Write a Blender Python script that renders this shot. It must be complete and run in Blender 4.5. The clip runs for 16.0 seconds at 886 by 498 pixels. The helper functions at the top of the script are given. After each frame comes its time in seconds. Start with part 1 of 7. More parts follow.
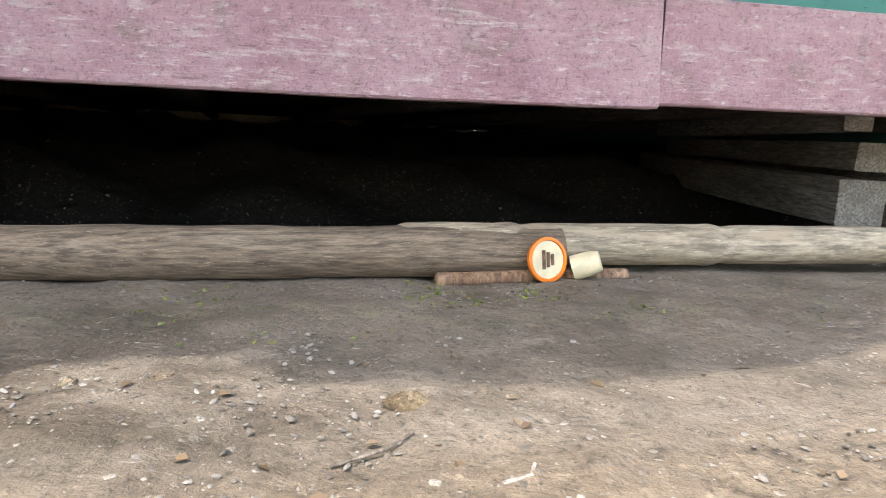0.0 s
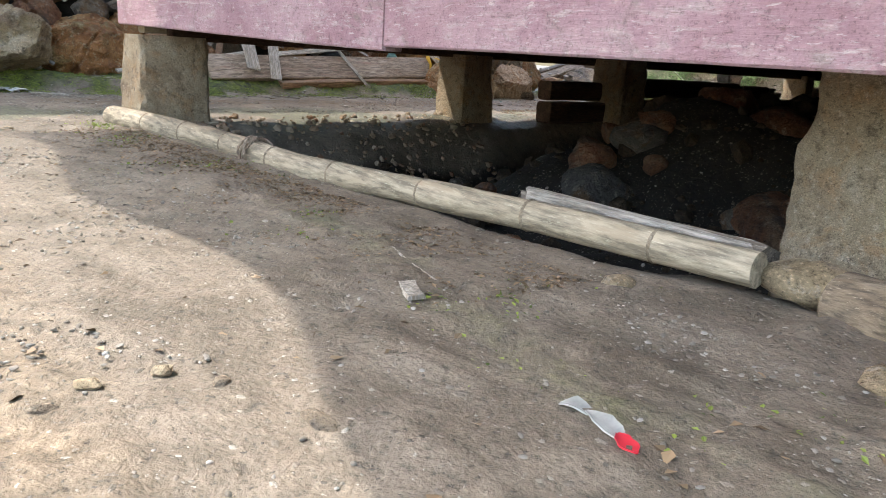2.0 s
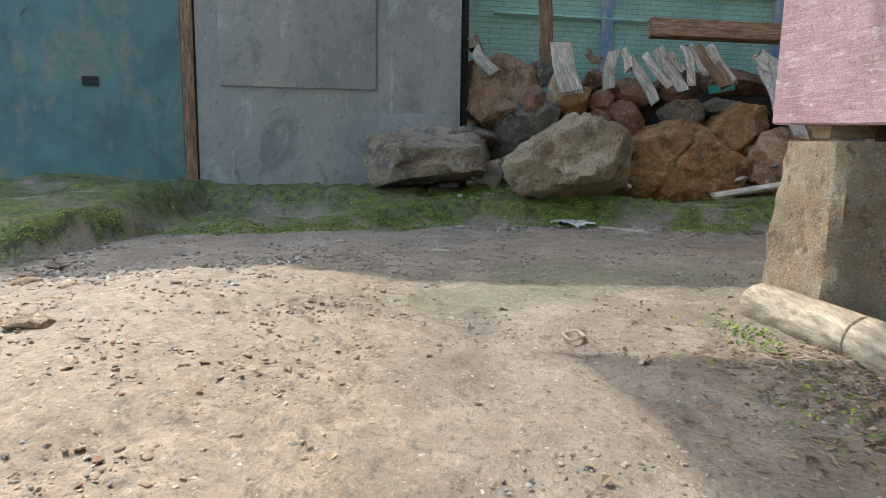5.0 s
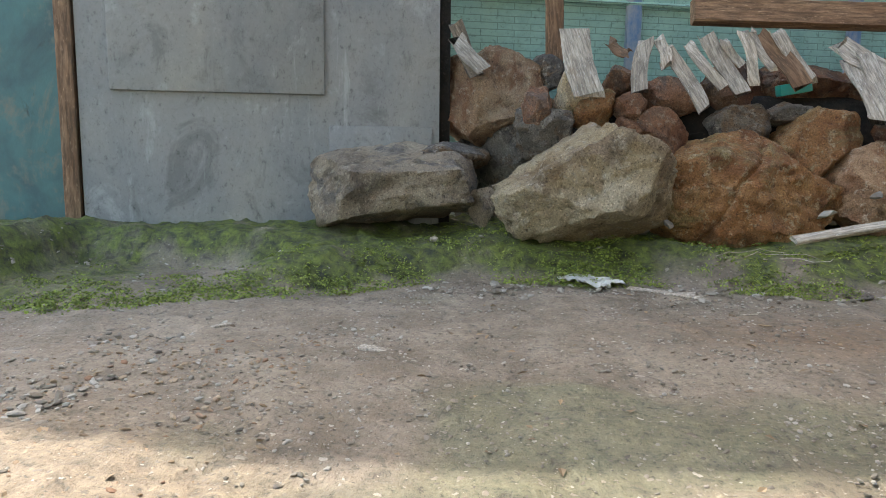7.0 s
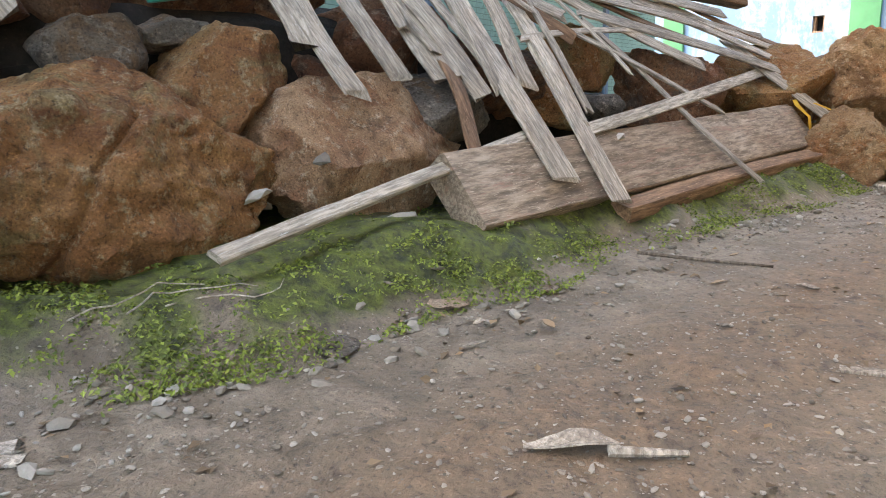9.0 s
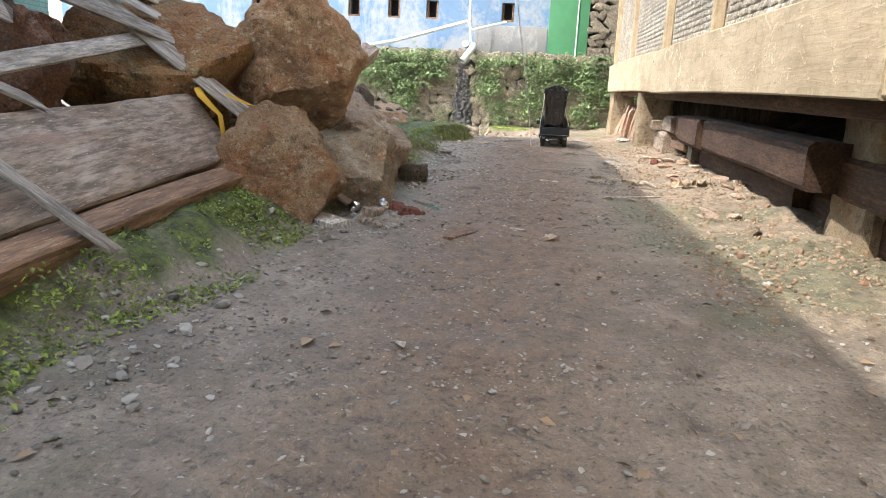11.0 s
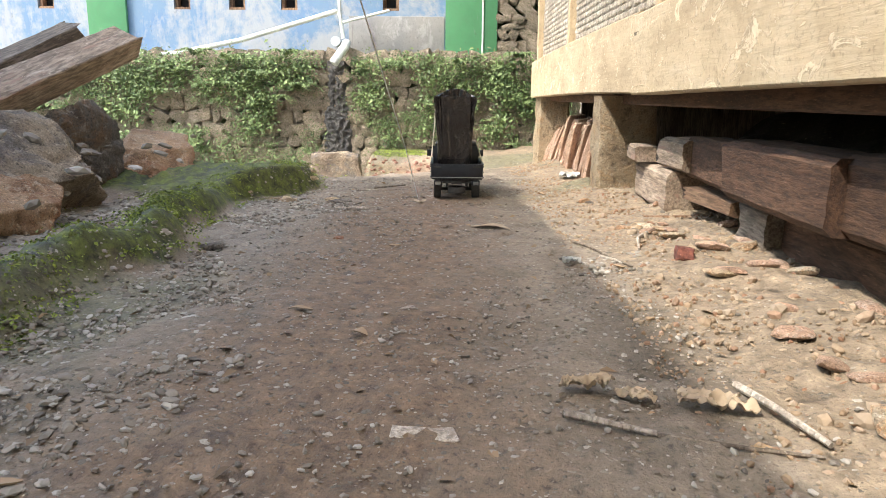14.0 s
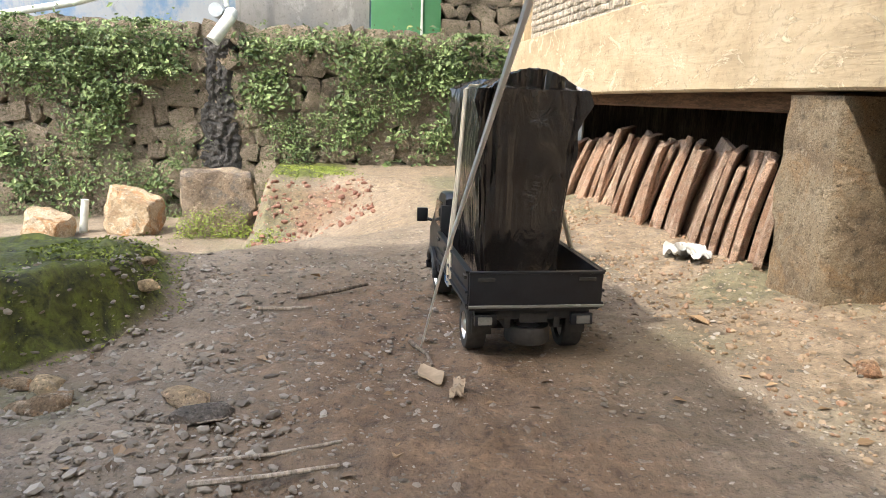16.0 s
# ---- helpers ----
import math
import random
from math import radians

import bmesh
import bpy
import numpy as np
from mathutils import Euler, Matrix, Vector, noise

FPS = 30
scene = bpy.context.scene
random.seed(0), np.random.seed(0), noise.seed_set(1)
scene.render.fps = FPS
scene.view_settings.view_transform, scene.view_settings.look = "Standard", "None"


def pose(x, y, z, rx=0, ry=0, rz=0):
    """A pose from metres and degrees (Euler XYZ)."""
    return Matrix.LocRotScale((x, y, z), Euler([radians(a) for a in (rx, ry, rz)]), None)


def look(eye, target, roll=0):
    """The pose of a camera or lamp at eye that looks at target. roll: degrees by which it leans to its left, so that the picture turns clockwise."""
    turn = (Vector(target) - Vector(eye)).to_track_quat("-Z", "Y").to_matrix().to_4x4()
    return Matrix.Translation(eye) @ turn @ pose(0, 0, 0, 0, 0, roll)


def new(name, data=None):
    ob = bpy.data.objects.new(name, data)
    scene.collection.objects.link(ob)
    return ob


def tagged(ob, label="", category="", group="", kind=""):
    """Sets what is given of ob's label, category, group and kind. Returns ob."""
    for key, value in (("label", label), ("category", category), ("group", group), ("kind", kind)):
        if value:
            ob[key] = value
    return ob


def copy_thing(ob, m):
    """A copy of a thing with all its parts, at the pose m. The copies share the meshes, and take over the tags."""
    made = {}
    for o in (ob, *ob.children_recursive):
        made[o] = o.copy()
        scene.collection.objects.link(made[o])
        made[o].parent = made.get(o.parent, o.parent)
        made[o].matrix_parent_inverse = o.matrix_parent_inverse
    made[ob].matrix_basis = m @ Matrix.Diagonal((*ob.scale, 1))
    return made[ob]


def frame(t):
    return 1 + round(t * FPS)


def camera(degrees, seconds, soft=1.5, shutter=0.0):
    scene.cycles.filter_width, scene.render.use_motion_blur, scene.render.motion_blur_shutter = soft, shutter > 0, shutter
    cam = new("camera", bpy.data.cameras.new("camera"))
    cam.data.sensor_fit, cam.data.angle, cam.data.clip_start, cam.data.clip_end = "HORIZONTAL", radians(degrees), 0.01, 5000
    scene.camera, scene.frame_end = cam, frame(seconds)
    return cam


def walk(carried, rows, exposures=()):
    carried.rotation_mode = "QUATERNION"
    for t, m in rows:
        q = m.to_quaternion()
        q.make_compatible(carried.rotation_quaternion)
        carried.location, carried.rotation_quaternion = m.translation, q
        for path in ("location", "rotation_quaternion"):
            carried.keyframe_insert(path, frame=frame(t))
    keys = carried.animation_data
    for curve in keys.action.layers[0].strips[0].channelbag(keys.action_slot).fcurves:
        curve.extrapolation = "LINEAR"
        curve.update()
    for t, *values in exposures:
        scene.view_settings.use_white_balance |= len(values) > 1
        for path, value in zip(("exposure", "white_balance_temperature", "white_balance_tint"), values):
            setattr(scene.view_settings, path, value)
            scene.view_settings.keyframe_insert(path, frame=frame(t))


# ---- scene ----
cam = camera(64.1, 16.0, soft=0.7, shutter=0.04)
walk(cam, [
    (0, look((3.675, -2.610, 0.220), (4.256, -0.720, -0.086), 2.7)),
    (0.1, look((3.658, -2.586, 0.219), (4.123, -0.666, -0.093), 2.5)),
    (0.2, look((3.638, -2.569, 0.223), (3.976, -0.625, -0.100), 2.6)),
    (0.3, look((3.617, -2.546, 0.219), (3.823, -0.584, -0.109), 2.5)),
    (0.4, look((3.593, -2.529, 0.215), (3.654, -0.558, -0.120), 2.3)),
    (0.5, look((3.563, -2.519, 0.216), (3.487, -0.553, -0.142), 2.9)),
    (0.6, look((3.538, -2.507, 0.219), (3.318, -0.555, -0.155), 2.7)),
    (0.7, look((3.517, -2.488, 0.223), (3.134, -0.565, -0.173), 2.3)),
    (0.8, look((3.513, -2.467, 0.230), (2.908, -0.606, -0.185), 0.5)),
    (0.9, look((3.492, -2.451, 0.231), (2.720, -0.653, -0.181), 0.0)),
    (1, look((3.471, -2.442, 0.233), (2.569, -0.704, -0.174), -0.3)),
    (1.5, look((3.282, -2.366, 0.279), (2.053, -0.882, -0.255), 4.1)),
    (2, look((3.133, -2.278, 0.269), (1.650, -1.046, -0.262), 3.6)),
    (2.5, look((2.934, -2.198, 0.224), (1.211, -1.314, -0.274), -0.6)),
    (3, look((2.759, -2.144, 0.233), (0.908, -1.543, -0.231), 0.1)),
    (3.5, look((2.498, -2.150, 0.237), (0.612, -1.661, -0.218), 0.6)),
    (4, look((2.249, -2.127, 0.239), (0.320, -1.802, -0.175), 0.1)),
    (4.5, look((2.038, -2.110, 0.260), (0.067, -2.030, -0.073), -0.1)),
    (5, look((1.825, -2.131, 0.262), (-0.151, -2.185, -0.039), 0.8)),
    (5.2, look((1.741, -2.142, 0.265), (-0.235, -2.220, -0.033), 0.7)),
    (7.3, look((1.004, -2.005, 0.284), (-0.976, -2.112, 0.024), 0.5)),
    (7.5, look((0.906, -1.989, 0.285), (-1.074, -1.908, 0.017), 0.4)),
    (7.8, look((0.794, -1.935, 0.289), (-1.173, -1.709, 0.008), 0.3)),
    (8, look((0.700, -1.915, 0.300), (-1.204, -1.400, -0.028), -0.5)),
    (8.2, look((0.641, -1.889, 0.314), (-1.229, -1.263, -0.020), -1.4)),
    (8.5, look((0.527, -1.826, 0.320), (-1.218, -0.921, -0.048), -2.4)),
    (8.8, look((0.418, -1.739, 0.302), (-1.157, -0.570, -0.089), -2.0)),
    (9, look((0.348, -1.673, 0.285), (-1.126, -0.387, -0.132), -1.6)),
    (9.2, look((0.296, -1.585, 0.275), (-1.093, -0.212, -0.156), -1.3)),
    (9.5, look((0.260, -1.441, 0.280), (-0.884, 0.137, -0.169), -1.1)),
    (9.7, look((0.218, -1.351, 0.284), (-0.750, 0.334, -0.190), 0.4)),
    (10.2, look((0.137, -1.159, 0.295), (-0.384, 0.705, -0.206), 4.9)),
    (12.3, look((0.059, 0.001, 0.278), (-0.042, 1.946, -0.175), 0.6)),
    (12.5, look((0.063, 0.097, 0.282), (-0.025, 2.044, -0.169), 0.5)),
    (13, look((0.078, 0.358, 0.281), (0.033, 2.306, -0.170), 0.2)),
    (13.5, look((0.095, 0.609, 0.269), (0.074, 2.560, -0.172), 0.3)),
    (14, look((0.133, 0.899, 0.271), (0.105, 2.852, -0.157), 0.5)),
    (14.5, look((0.120, 1.220, 0.268), (0.097, 3.174, -0.159), 0.5)),
    (15, look((0.102, 1.516, 0.265), (0.092, 3.470, -0.160), 0.9)),
    (15.5, look((0.020, 1.828, 0.278), (0.101, 3.783, -0.136), 1.3)),
    (16, look((-0.054, 2.177, 0.257), (0.217, 4.112, -0.171), 1.8)),
], exposures=[(0, 2.32, 6350, 12), (0.5, 2.65, 6050, 7), (1, 2.72, 6200, 8), (2, 2.7, 6400, 10), (3, 2.22, 6300, 9), (3.5, 2.18, 6200, 9), (4.5, 2.4, 6400, 8), (5.2, 2.38, 6500, 8), (7.3, 3.0, 7000, 9), (8.5, 3.25, 7300, 12), (9.5, 3.05, 6700, 12), (10.2, 2.85, 6300, 10), (12.3, 2.78, 6450, 9), (14, 2.66, 6650, 9), (16, 2.45, 6800, 10)])

# ---- sky and sun ----
world = bpy.data.worlds.new("sky")
scene.world = world
world.use_nodes = True
SUN_TO = Vector((-1.0, -0.7, 1.72)).normalized()
wn, wl = world.node_tree.nodes, world.node_tree.links
sky = wn.new("ShaderNodeTexSky")
sky.sky_type, sky.sun_disc = "NISHITA", False
sky.sun_elevation = math.asin(SUN_TO.z)
sky.sun_rotation = math.atan2(SUN_TO.x, SUN_TO.y)
sky.air_density, sky.dust_density, sky.ozone_density = 1.4, 3.0, 1.0
wl.new(sky.outputs[0], wn["Background"].inputs[0])
wn["Background"].inputs[1].default_value = 0.12
sun = new("sun", bpy.data.lights.new("sun", "SUN"))
sun.data.energy, sun.data.angle, sun.data.color = 0.83, radians(0.45), (1.0, 0.95, 0.87)
sun.matrix_world = look(SUN_TO * 20, (0, 0, 0))


# ---- materials ----
def mat(name, rough=0.8, metal=0.0):
    m = bpy.data.materials.new(name)
    m.use_nodes = True
    b = m.node_tree.nodes["Principled BSDF"]
    b.inputs["Roughness"].default_value, b.inputs["Metallic"].default_value = rough, metal
    return m, m.node_tree.nodes, m.node_tree.links, b


def node(n, kind, **sets):
    x = n.new(kind)
    for k, v in sets.items():
        if k in x.inputs:
            x.inputs[k].default_value = v
    return x


def ramp(n, l, source, stops):
    r = n.new("ShaderNodeValToRGB")
    while len(r.color_ramp.elements) < len(stops):
        r.color_ramp.elements.new(0.5)
    for e, (pos, col) in zip(r.color_ramp.elements, stops):
        e.position, e.color = pos, (*col, 1) if len(col) == 3 else col
    l.new(source, r.inputs[0])
    return r.outputs[0]


def coords(n, l, scale=(1, 1, 1)):
    tc, mp = n.new("ShaderNodeTexCoord"), n.new("ShaderNodeMapping")
    mp.inputs["Scale"].default_value = scale
    l.new(tc.outputs["Object"], mp.inputs[0])
    return mp.outputs[0]


def noise_tex(n, l, vec, scale, detail=6, rough=0.6, dist=0.0):
    x = node(n, "ShaderNodeTexNoise", Scale=scale, Detail=detail, Roughness=rough, Distortion=dist)
    l.new(vec, x.inputs["Vector"])
    return x.outputs["Fac"]


def mixc(n, l, fac, a, b, mode="MIX"):
    x = n.new("ShaderNodeMix")
    x.data_type, x.blend_type = "RGBA", mode
    for sock, v in ((x.inputs[0], fac), (x.inputs[6], a), (x.inputs[7], b)):
        if isinstance(v, (int, float)):
            sock.default_value = v
        elif isinstance(v, tuple):
            sock.default_value = (*v, 1) if len(v) == 3 else v
        else:
            l.new(v, sock)
    return x.outputs[2]


def math_n(n, l, op, a, b=0.0):
    x = n.new("ShaderNodeMath")
    x.operation = op
    for sock, v in ((x.inputs[0], a), (x.inputs[1], b)):
        if isinstance(v, (int, float)):
            sock.default_value = v
        else:
            l.new(v, sock)
    return x.outputs[0]


def bump(n, l, b, height, strength=0.4, dist=0.004):
    x = node(n, "ShaderNodeBump", Strength=strength, Distance=dist)
    l.new(height, x.inputs["Height"])
    l.new(x.outputs[0], b.inputs["Normal"])


def grainy(name, dark, mid, light, scale, rough=0.85, stretch=(1, 1, 1), bump_s=0.5, bump_d=0.003, fine=9.0, random=0.25, spots=None):
    """Two scales of variation in three tones, with fine relief; objects of one material differ a little in tone."""
    m, n, l, b = mat(name, rough)
    v = coords(n, l, stretch)
    big, small = noise_tex(n, l, v, scale, 5, 0.6, 0.3), noise_tex(n, l, v, scale * fine, 8, 0.7)
    col = ramp(n, l, big, [(0.3, dark), (0.5, mid), (0.72, light)])
    col = mixc(n, l, ramp(n, l, small, [(0.40, (0.85,) * 3), (0.60, (0, 0, 0))]), col, tuple(c * 0.30 for c in mid))
    col = mixc(n, l, ramp(n, l, noise_tex(n, l, v, scale * fine * 2.7, 5, 0.75), [(0.58, (0, 0, 0)), (0.68, (0.6,) * 3)]), col, tuple(min(0.8, c * 1.5) for c in light))
    if spots:
        sp = ramp(n, l, noise_tex(n, l, v, scale * 2.3, 8, 0.75), [(0.56, (0, 0, 0)), (0.64, (1, 1, 1))])
        col = mixc(n, l, sp, col, spots)
    if random:
        info, hsv = n.new("ShaderNodeObjectInfo"), n.new("ShaderNodeHueSaturation")
        l.new(math_n(n, l, "ADD", math_n(n, l, "MULTIPLY", info.outputs["Random"], 2 * random), 1 - random), hsv.inputs["Value"])
        l.new(col, hsv.inputs["Color"])
        col = hsv.outputs[0]
    l.new(col, b.inputs["Base Color"])
    bump(n, l, b, math_n(n, l, "ADD", small, math_n(n, l, "MULTIPLY", big, 1.5)), bump_s, bump_d)
    return m


def plain(name, col, rough=0.5, metal=0.0, vary=0.15, scale=40):
    m, n, l, b = mat(name, rough, metal)
    f = noise_tex(n, l, coords(n, l), scale, 5)
    l.new(ramp(n, l, f, [(0.3, tuple(c * (1 - vary) for c in col)), (0.7, tuple(min(1, c * (1 + vary)) for c in col))]), b.inputs["Base Color"])
    r = math_n(n, l, "ADD", math_n(n, l, "MULTIPLY", f, 0.2), rough - 0.1)
    l.new(r, b.inputs["Roughness"])
    return m


def pebbles(n, l, v, scale, share, size):
    """Small embedded stones: where they lie, how high, and a random tone for each."""
    x = node(n, "ShaderNodeTexVoronoi", Scale=scale, Randomness=1.0)
    l.new(v, x.inputs["Vector"])
    sep = n.new("ShaderNodeSeparateColor")
    l.new(x.outputs["Color"], sep.inputs[0])
    picked = math_n(n, l, "GREATER_THAN", sep.outputs[0], 1 - share)
    reach = math_n(n, l, "ADD", math_n(n, l, "MULTIPLY", sep.outputs[1], size * 0.7), size * 0.3)
    rise = math_n(n, l, "SUBTRACT", 1.0, math_n(n, l, "DIVIDE", x.outputs["Distance"], reach))
    rise = math_n(n, l, "MULTIPLY", math_n(n, l, "MAXIMUM", rise, 0.0), picked)
    return math_n(n, l, "GREATER_THAN", rise, 0.08), math_n(n, l, "MINIMUM", rise, 0.5), sep.outputs[2]


def dirt_material():
    """Trodden clay: tones in the large, then sand, red clay, moss and a near-black standing for the shade under the
    house; clods, grit and embedded stones over all of it.
    """
    m, n, l, b = mat("packed_earth", 0.9)
    v = coords(n, l)
    big, mid = noise_tex(n, l, v, 1.3, 6, 0.6, 0.4), noise_tex(n, l, v, 9, 8, 0.65, 0.3)
    clod, fine, speck = noise_tex(n, l, v, 38, 6, 0.65, 0.5), noise_tex(n, l, v, 120, 5, 0.7), noise_tex(n, l, v, 330, 3, 0.7)
    col = ramp(n, l, big, [(0.32, DIRT[0]), (0.5, DIRT[1]), (0.68, DIRT[2])])
    col = mixc(n, l, ramp(n, l, mid, [(0.42, (0, 0, 0)), (0.62, (0.8, 0.8, 0.8))]), col, DIRT[3])
    col = mixc(n, l, ramp(n, l, noise_tex(n, l, v, 4.5, 7, 0.7, 0.8), [(0.36, (0.6,) * 3), (0.48, (0, 0, 0))]), col, (0.125, 0.103, 0.074))
    soil = None
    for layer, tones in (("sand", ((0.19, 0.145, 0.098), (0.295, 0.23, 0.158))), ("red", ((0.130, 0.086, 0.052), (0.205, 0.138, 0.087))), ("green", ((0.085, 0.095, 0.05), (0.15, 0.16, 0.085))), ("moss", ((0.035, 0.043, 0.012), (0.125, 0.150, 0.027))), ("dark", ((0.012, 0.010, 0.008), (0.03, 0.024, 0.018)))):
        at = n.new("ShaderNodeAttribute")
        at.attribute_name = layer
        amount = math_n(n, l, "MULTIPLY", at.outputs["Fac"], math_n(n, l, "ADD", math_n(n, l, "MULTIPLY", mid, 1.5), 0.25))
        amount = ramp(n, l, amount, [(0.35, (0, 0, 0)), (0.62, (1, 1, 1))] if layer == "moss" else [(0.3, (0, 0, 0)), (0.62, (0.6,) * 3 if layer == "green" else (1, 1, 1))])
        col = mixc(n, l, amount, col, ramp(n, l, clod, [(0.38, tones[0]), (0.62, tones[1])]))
        if layer == "moss":
            soil = math_n(n, l, "SUBTRACT", 1.0, amount)
    col = mixc(n, l, 1.0, col, ramp(n, l, clod, [(0.30, (0.5,) * 3), (0.42, (0.95,) * 3), (0.60, (1.03,) * 3), (0.72, (1.25,) * 3)]), "MULTIPLY")
    col = mixc(n, l, 1.0, col, ramp(n, l, fine, [(0.32, (0.40,) * 3), (0.44, (0.96,) * 3), (0.58, (1.04,) * 3), (0.70, (1.5,) * 3)]), "MULTIPLY")
    col = mixc(n, l, 1.0, col, ramp(n, l, speck, [(0.30, (0.55,) * 3), (0.42, (1.0,) * 3), (0.60, (1.0,) * 3), (0.72, (1.4,) * 3)]), "MULTIPLY")
    height = math_n(n, l, "ADD", math_n(n, l, "MULTIPLY", clod, 0.40), math_n(n, l, "ADD", math_n(n, l, "MULTIPLY", fine, 0.26), math_n(n, l, "MULTIPLY", speck, 0.07)))
    height = math_n(n, l, "ADD", height, mid)
    warp, bend = node(n, "ShaderNodeTexNoise", Scale=70.0, Detail=3.0), n.new("ShaderNodeVectorMath")
    l.new(v, warp.inputs["Vector"])
    bend.operation = "MULTIPLY_ADD"
    bend.inputs[1].default_value = (0.016, 0.016, 0.016)
    l.new(warp.outputs["Color"], bend.inputs[0])
    l.new(v, bend.inputs[2])
    for scale, share, size, up in ((44, 0.06, 0.34, 0.25), (95, 0.20, 0.42, 0.13), (210, 0.26, 0.45, 0.055)):
        where, rise, tone = pebbles(n, l, bend.outputs[0], scale, share, size)
        where = math_n(n, l, "MULTIPLY", where, soil)
        col = mixc(n, l, where, col, ramp(n, l, tone, [(0.0, (0.10, 0.085, 0.068)), (0.4, (0.19, 0.16, 0.125)), (0.8, (0.28, 0.24, 0.19)), (1.0, (0.46, 0.42, 0.36))]))
        height = math_n(n, l, "ADD", height, math_n(n, l, "MULTIPLY", math_n(n, l, "MULTIPLY", rise, soil), up))
    l.new(col, b.inputs["Base Color"])
    l.new(ramp(n, l, math_n(n, l, "ADD", math_n(n, l, "MULTIPLY", big, 0.6), math_n(n, l, "MULTIPLY", clod, 0.4)), [(0.35, (0.50,) * 3), (0.62, (0.85,) * 3)]), b.inputs["Roughness"])
    bump(n, l, b, height, 1.0, 0.010)
    return m


def paint_material(name, coat, coat2, under, wear, stretch=(1, 1, 12), rough=0.75, scale=3.0):
    """Weathered paint: two tones of coat, rubbed through to the wood along the grain."""
    m, n, l, b = mat(name, rough)
    v = coords(n, l, stretch)
    vv = coords(n, l)
    grain, blot = noise_tex(n, l, v, scale * 2, 10, 0.75, 0.5), noise_tex(n, l, vv, 6.0, 7, 0.65, 0.6)
    col = mixc(n, l, ramp(n, l, blot, [(0.35, (0, 0, 0)), (0.65, (1, 1, 1))]), coat, coat2)
    rub = ramp(n, l, math_n(n, l, "ADD", math_n(n, l, "MULTIPLY", grain, 0.75), math_n(n, l, "MULTIPLY", noise_tex(n, l, vv, 14, 8, 0.7), 0.3)), [(wear, (0, 0, 0)), (wear + 0.09, (1, 1, 1))])
    col = mixc(n, l, rub, col, under)
    fine = noise_tex(n, l, v, scale * 14, 6, 0.7)
    col = mixc(n, l, math_n(n, l, "MULTIPLY", fine, 0.4), col, tuple(c * 0.4 for c in under))
    crack = noise_tex(n, l, v, scale * 4.3, 7, 0.7, 0.7)
    col = mixc(n, l, ramp(n, l, crack, [(0.30, (0.8,) * 3), (0.385, (0, 0, 0))]), col, tuple(c * 0.25 for c in under))
    l.new(col, b.inputs["Base Color"])
    bump(n, l, b, math_n(n, l, "ADD", grain, math_n(n, l, "MULTIPLY", fine, 0.5)), 0.5, 0.003)
    return m


def worn_pink():
    """Sun-faded pink paint on rough timber: cloudy tones, dusty bare patches, grey grime, pits and dark scratches along the grain."""
    m, n, l, b = mat("worn_pink_paint", 0.85)
    v, g = coords(n, l), coords(n, l, (9, 9, 1.2))
    cloud, blot = noise_tex(n, l, v, 3.2, 7, 0.68, 0.4), noise_tex(n, l, coords(n, l, (3.2, 3.2, 1)), 12, 8, 0.75, 0.3)
    fleck = noise_tex(n, l, coords(n, l, (4, 4, 1)), 34, 5, 0.7, 0.3)
    grain, fine, pit = noise_tex(n, l, g, 7, 8, 0.72, 0.4), noise_tex(n, l, v, 85, 6, 0.72), noise_tex(n, l, v, 240, 4, 0.7)
    col = ramp(n, l, cloud, [(0.30, (0.325, 0.172, 0.19)), (0.48, (0.425, 0.255, 0.272)), (0.66, (0.52, 0.355, 0.36))])
    col = mixc(n, l, ramp(n, l, blot, [(0.53, (0, 0, 0)), (0.63, (0.75,) * 3)]), col, (0.52, 0.40, 0.385))
    col = mixc(n, l, ramp(n, l, noise_tex(n, l, v, 6.5, 8, 0.75, 0.8), [(0.33, (0.8,) * 3), (0.44, (0, 0, 0))]), col, (0.27, 0.20, 0.175))
    col = mixc(n, l, ramp(n, l, grain, [(0.57, (0, 0, 0)), (0.66, (0.65,) * 3)]), col, (0.60, 0.50, 0.47))
    col = mixc(n, l, ramp(n, l, fleck, [(0.60, (0, 0, 0)), (0.66, (0.7,) * 3)]), col, (0.64, 0.54, 0.51))
    col = mixc(n, l, ramp(n, l, fleck, [(0.33, (0.7,) * 3), (0.39, (0, 0, 0))]), col, (0.20, 0.125, 0.115))
    col = mixc(n, l, ramp(n, l, grain, [(0.26, (0.8,) * 3), (0.36, (0, 0, 0))]), col, (0.16, 0.095, 0.09))
    col = mixc(n, l, 1.0, col, ramp(n, l, fine, [(0.32, (0.65,) * 3), (0.44, (0.98,) * 3), (0.58, (1.02,) * 3), (0.70, (1.25,) * 3)]), "MULTIPLY")
    col = mixc(n, l, 1.0, col, ramp(n, l, pit, [(0.32, (0.6,) * 3), (0.45, (1,) * 3), (0.6, (1,) * 3), (0.7, (1.25,) * 3)]), "MULTIPLY")
    l.new(col, b.inputs["Base Color"])
    bump(n, l, b, math_n(n, l, "ADD", grain, math_n(n, l, "MULTIPLY", fine, 0.6)), 0.7, 0.005)
    return m


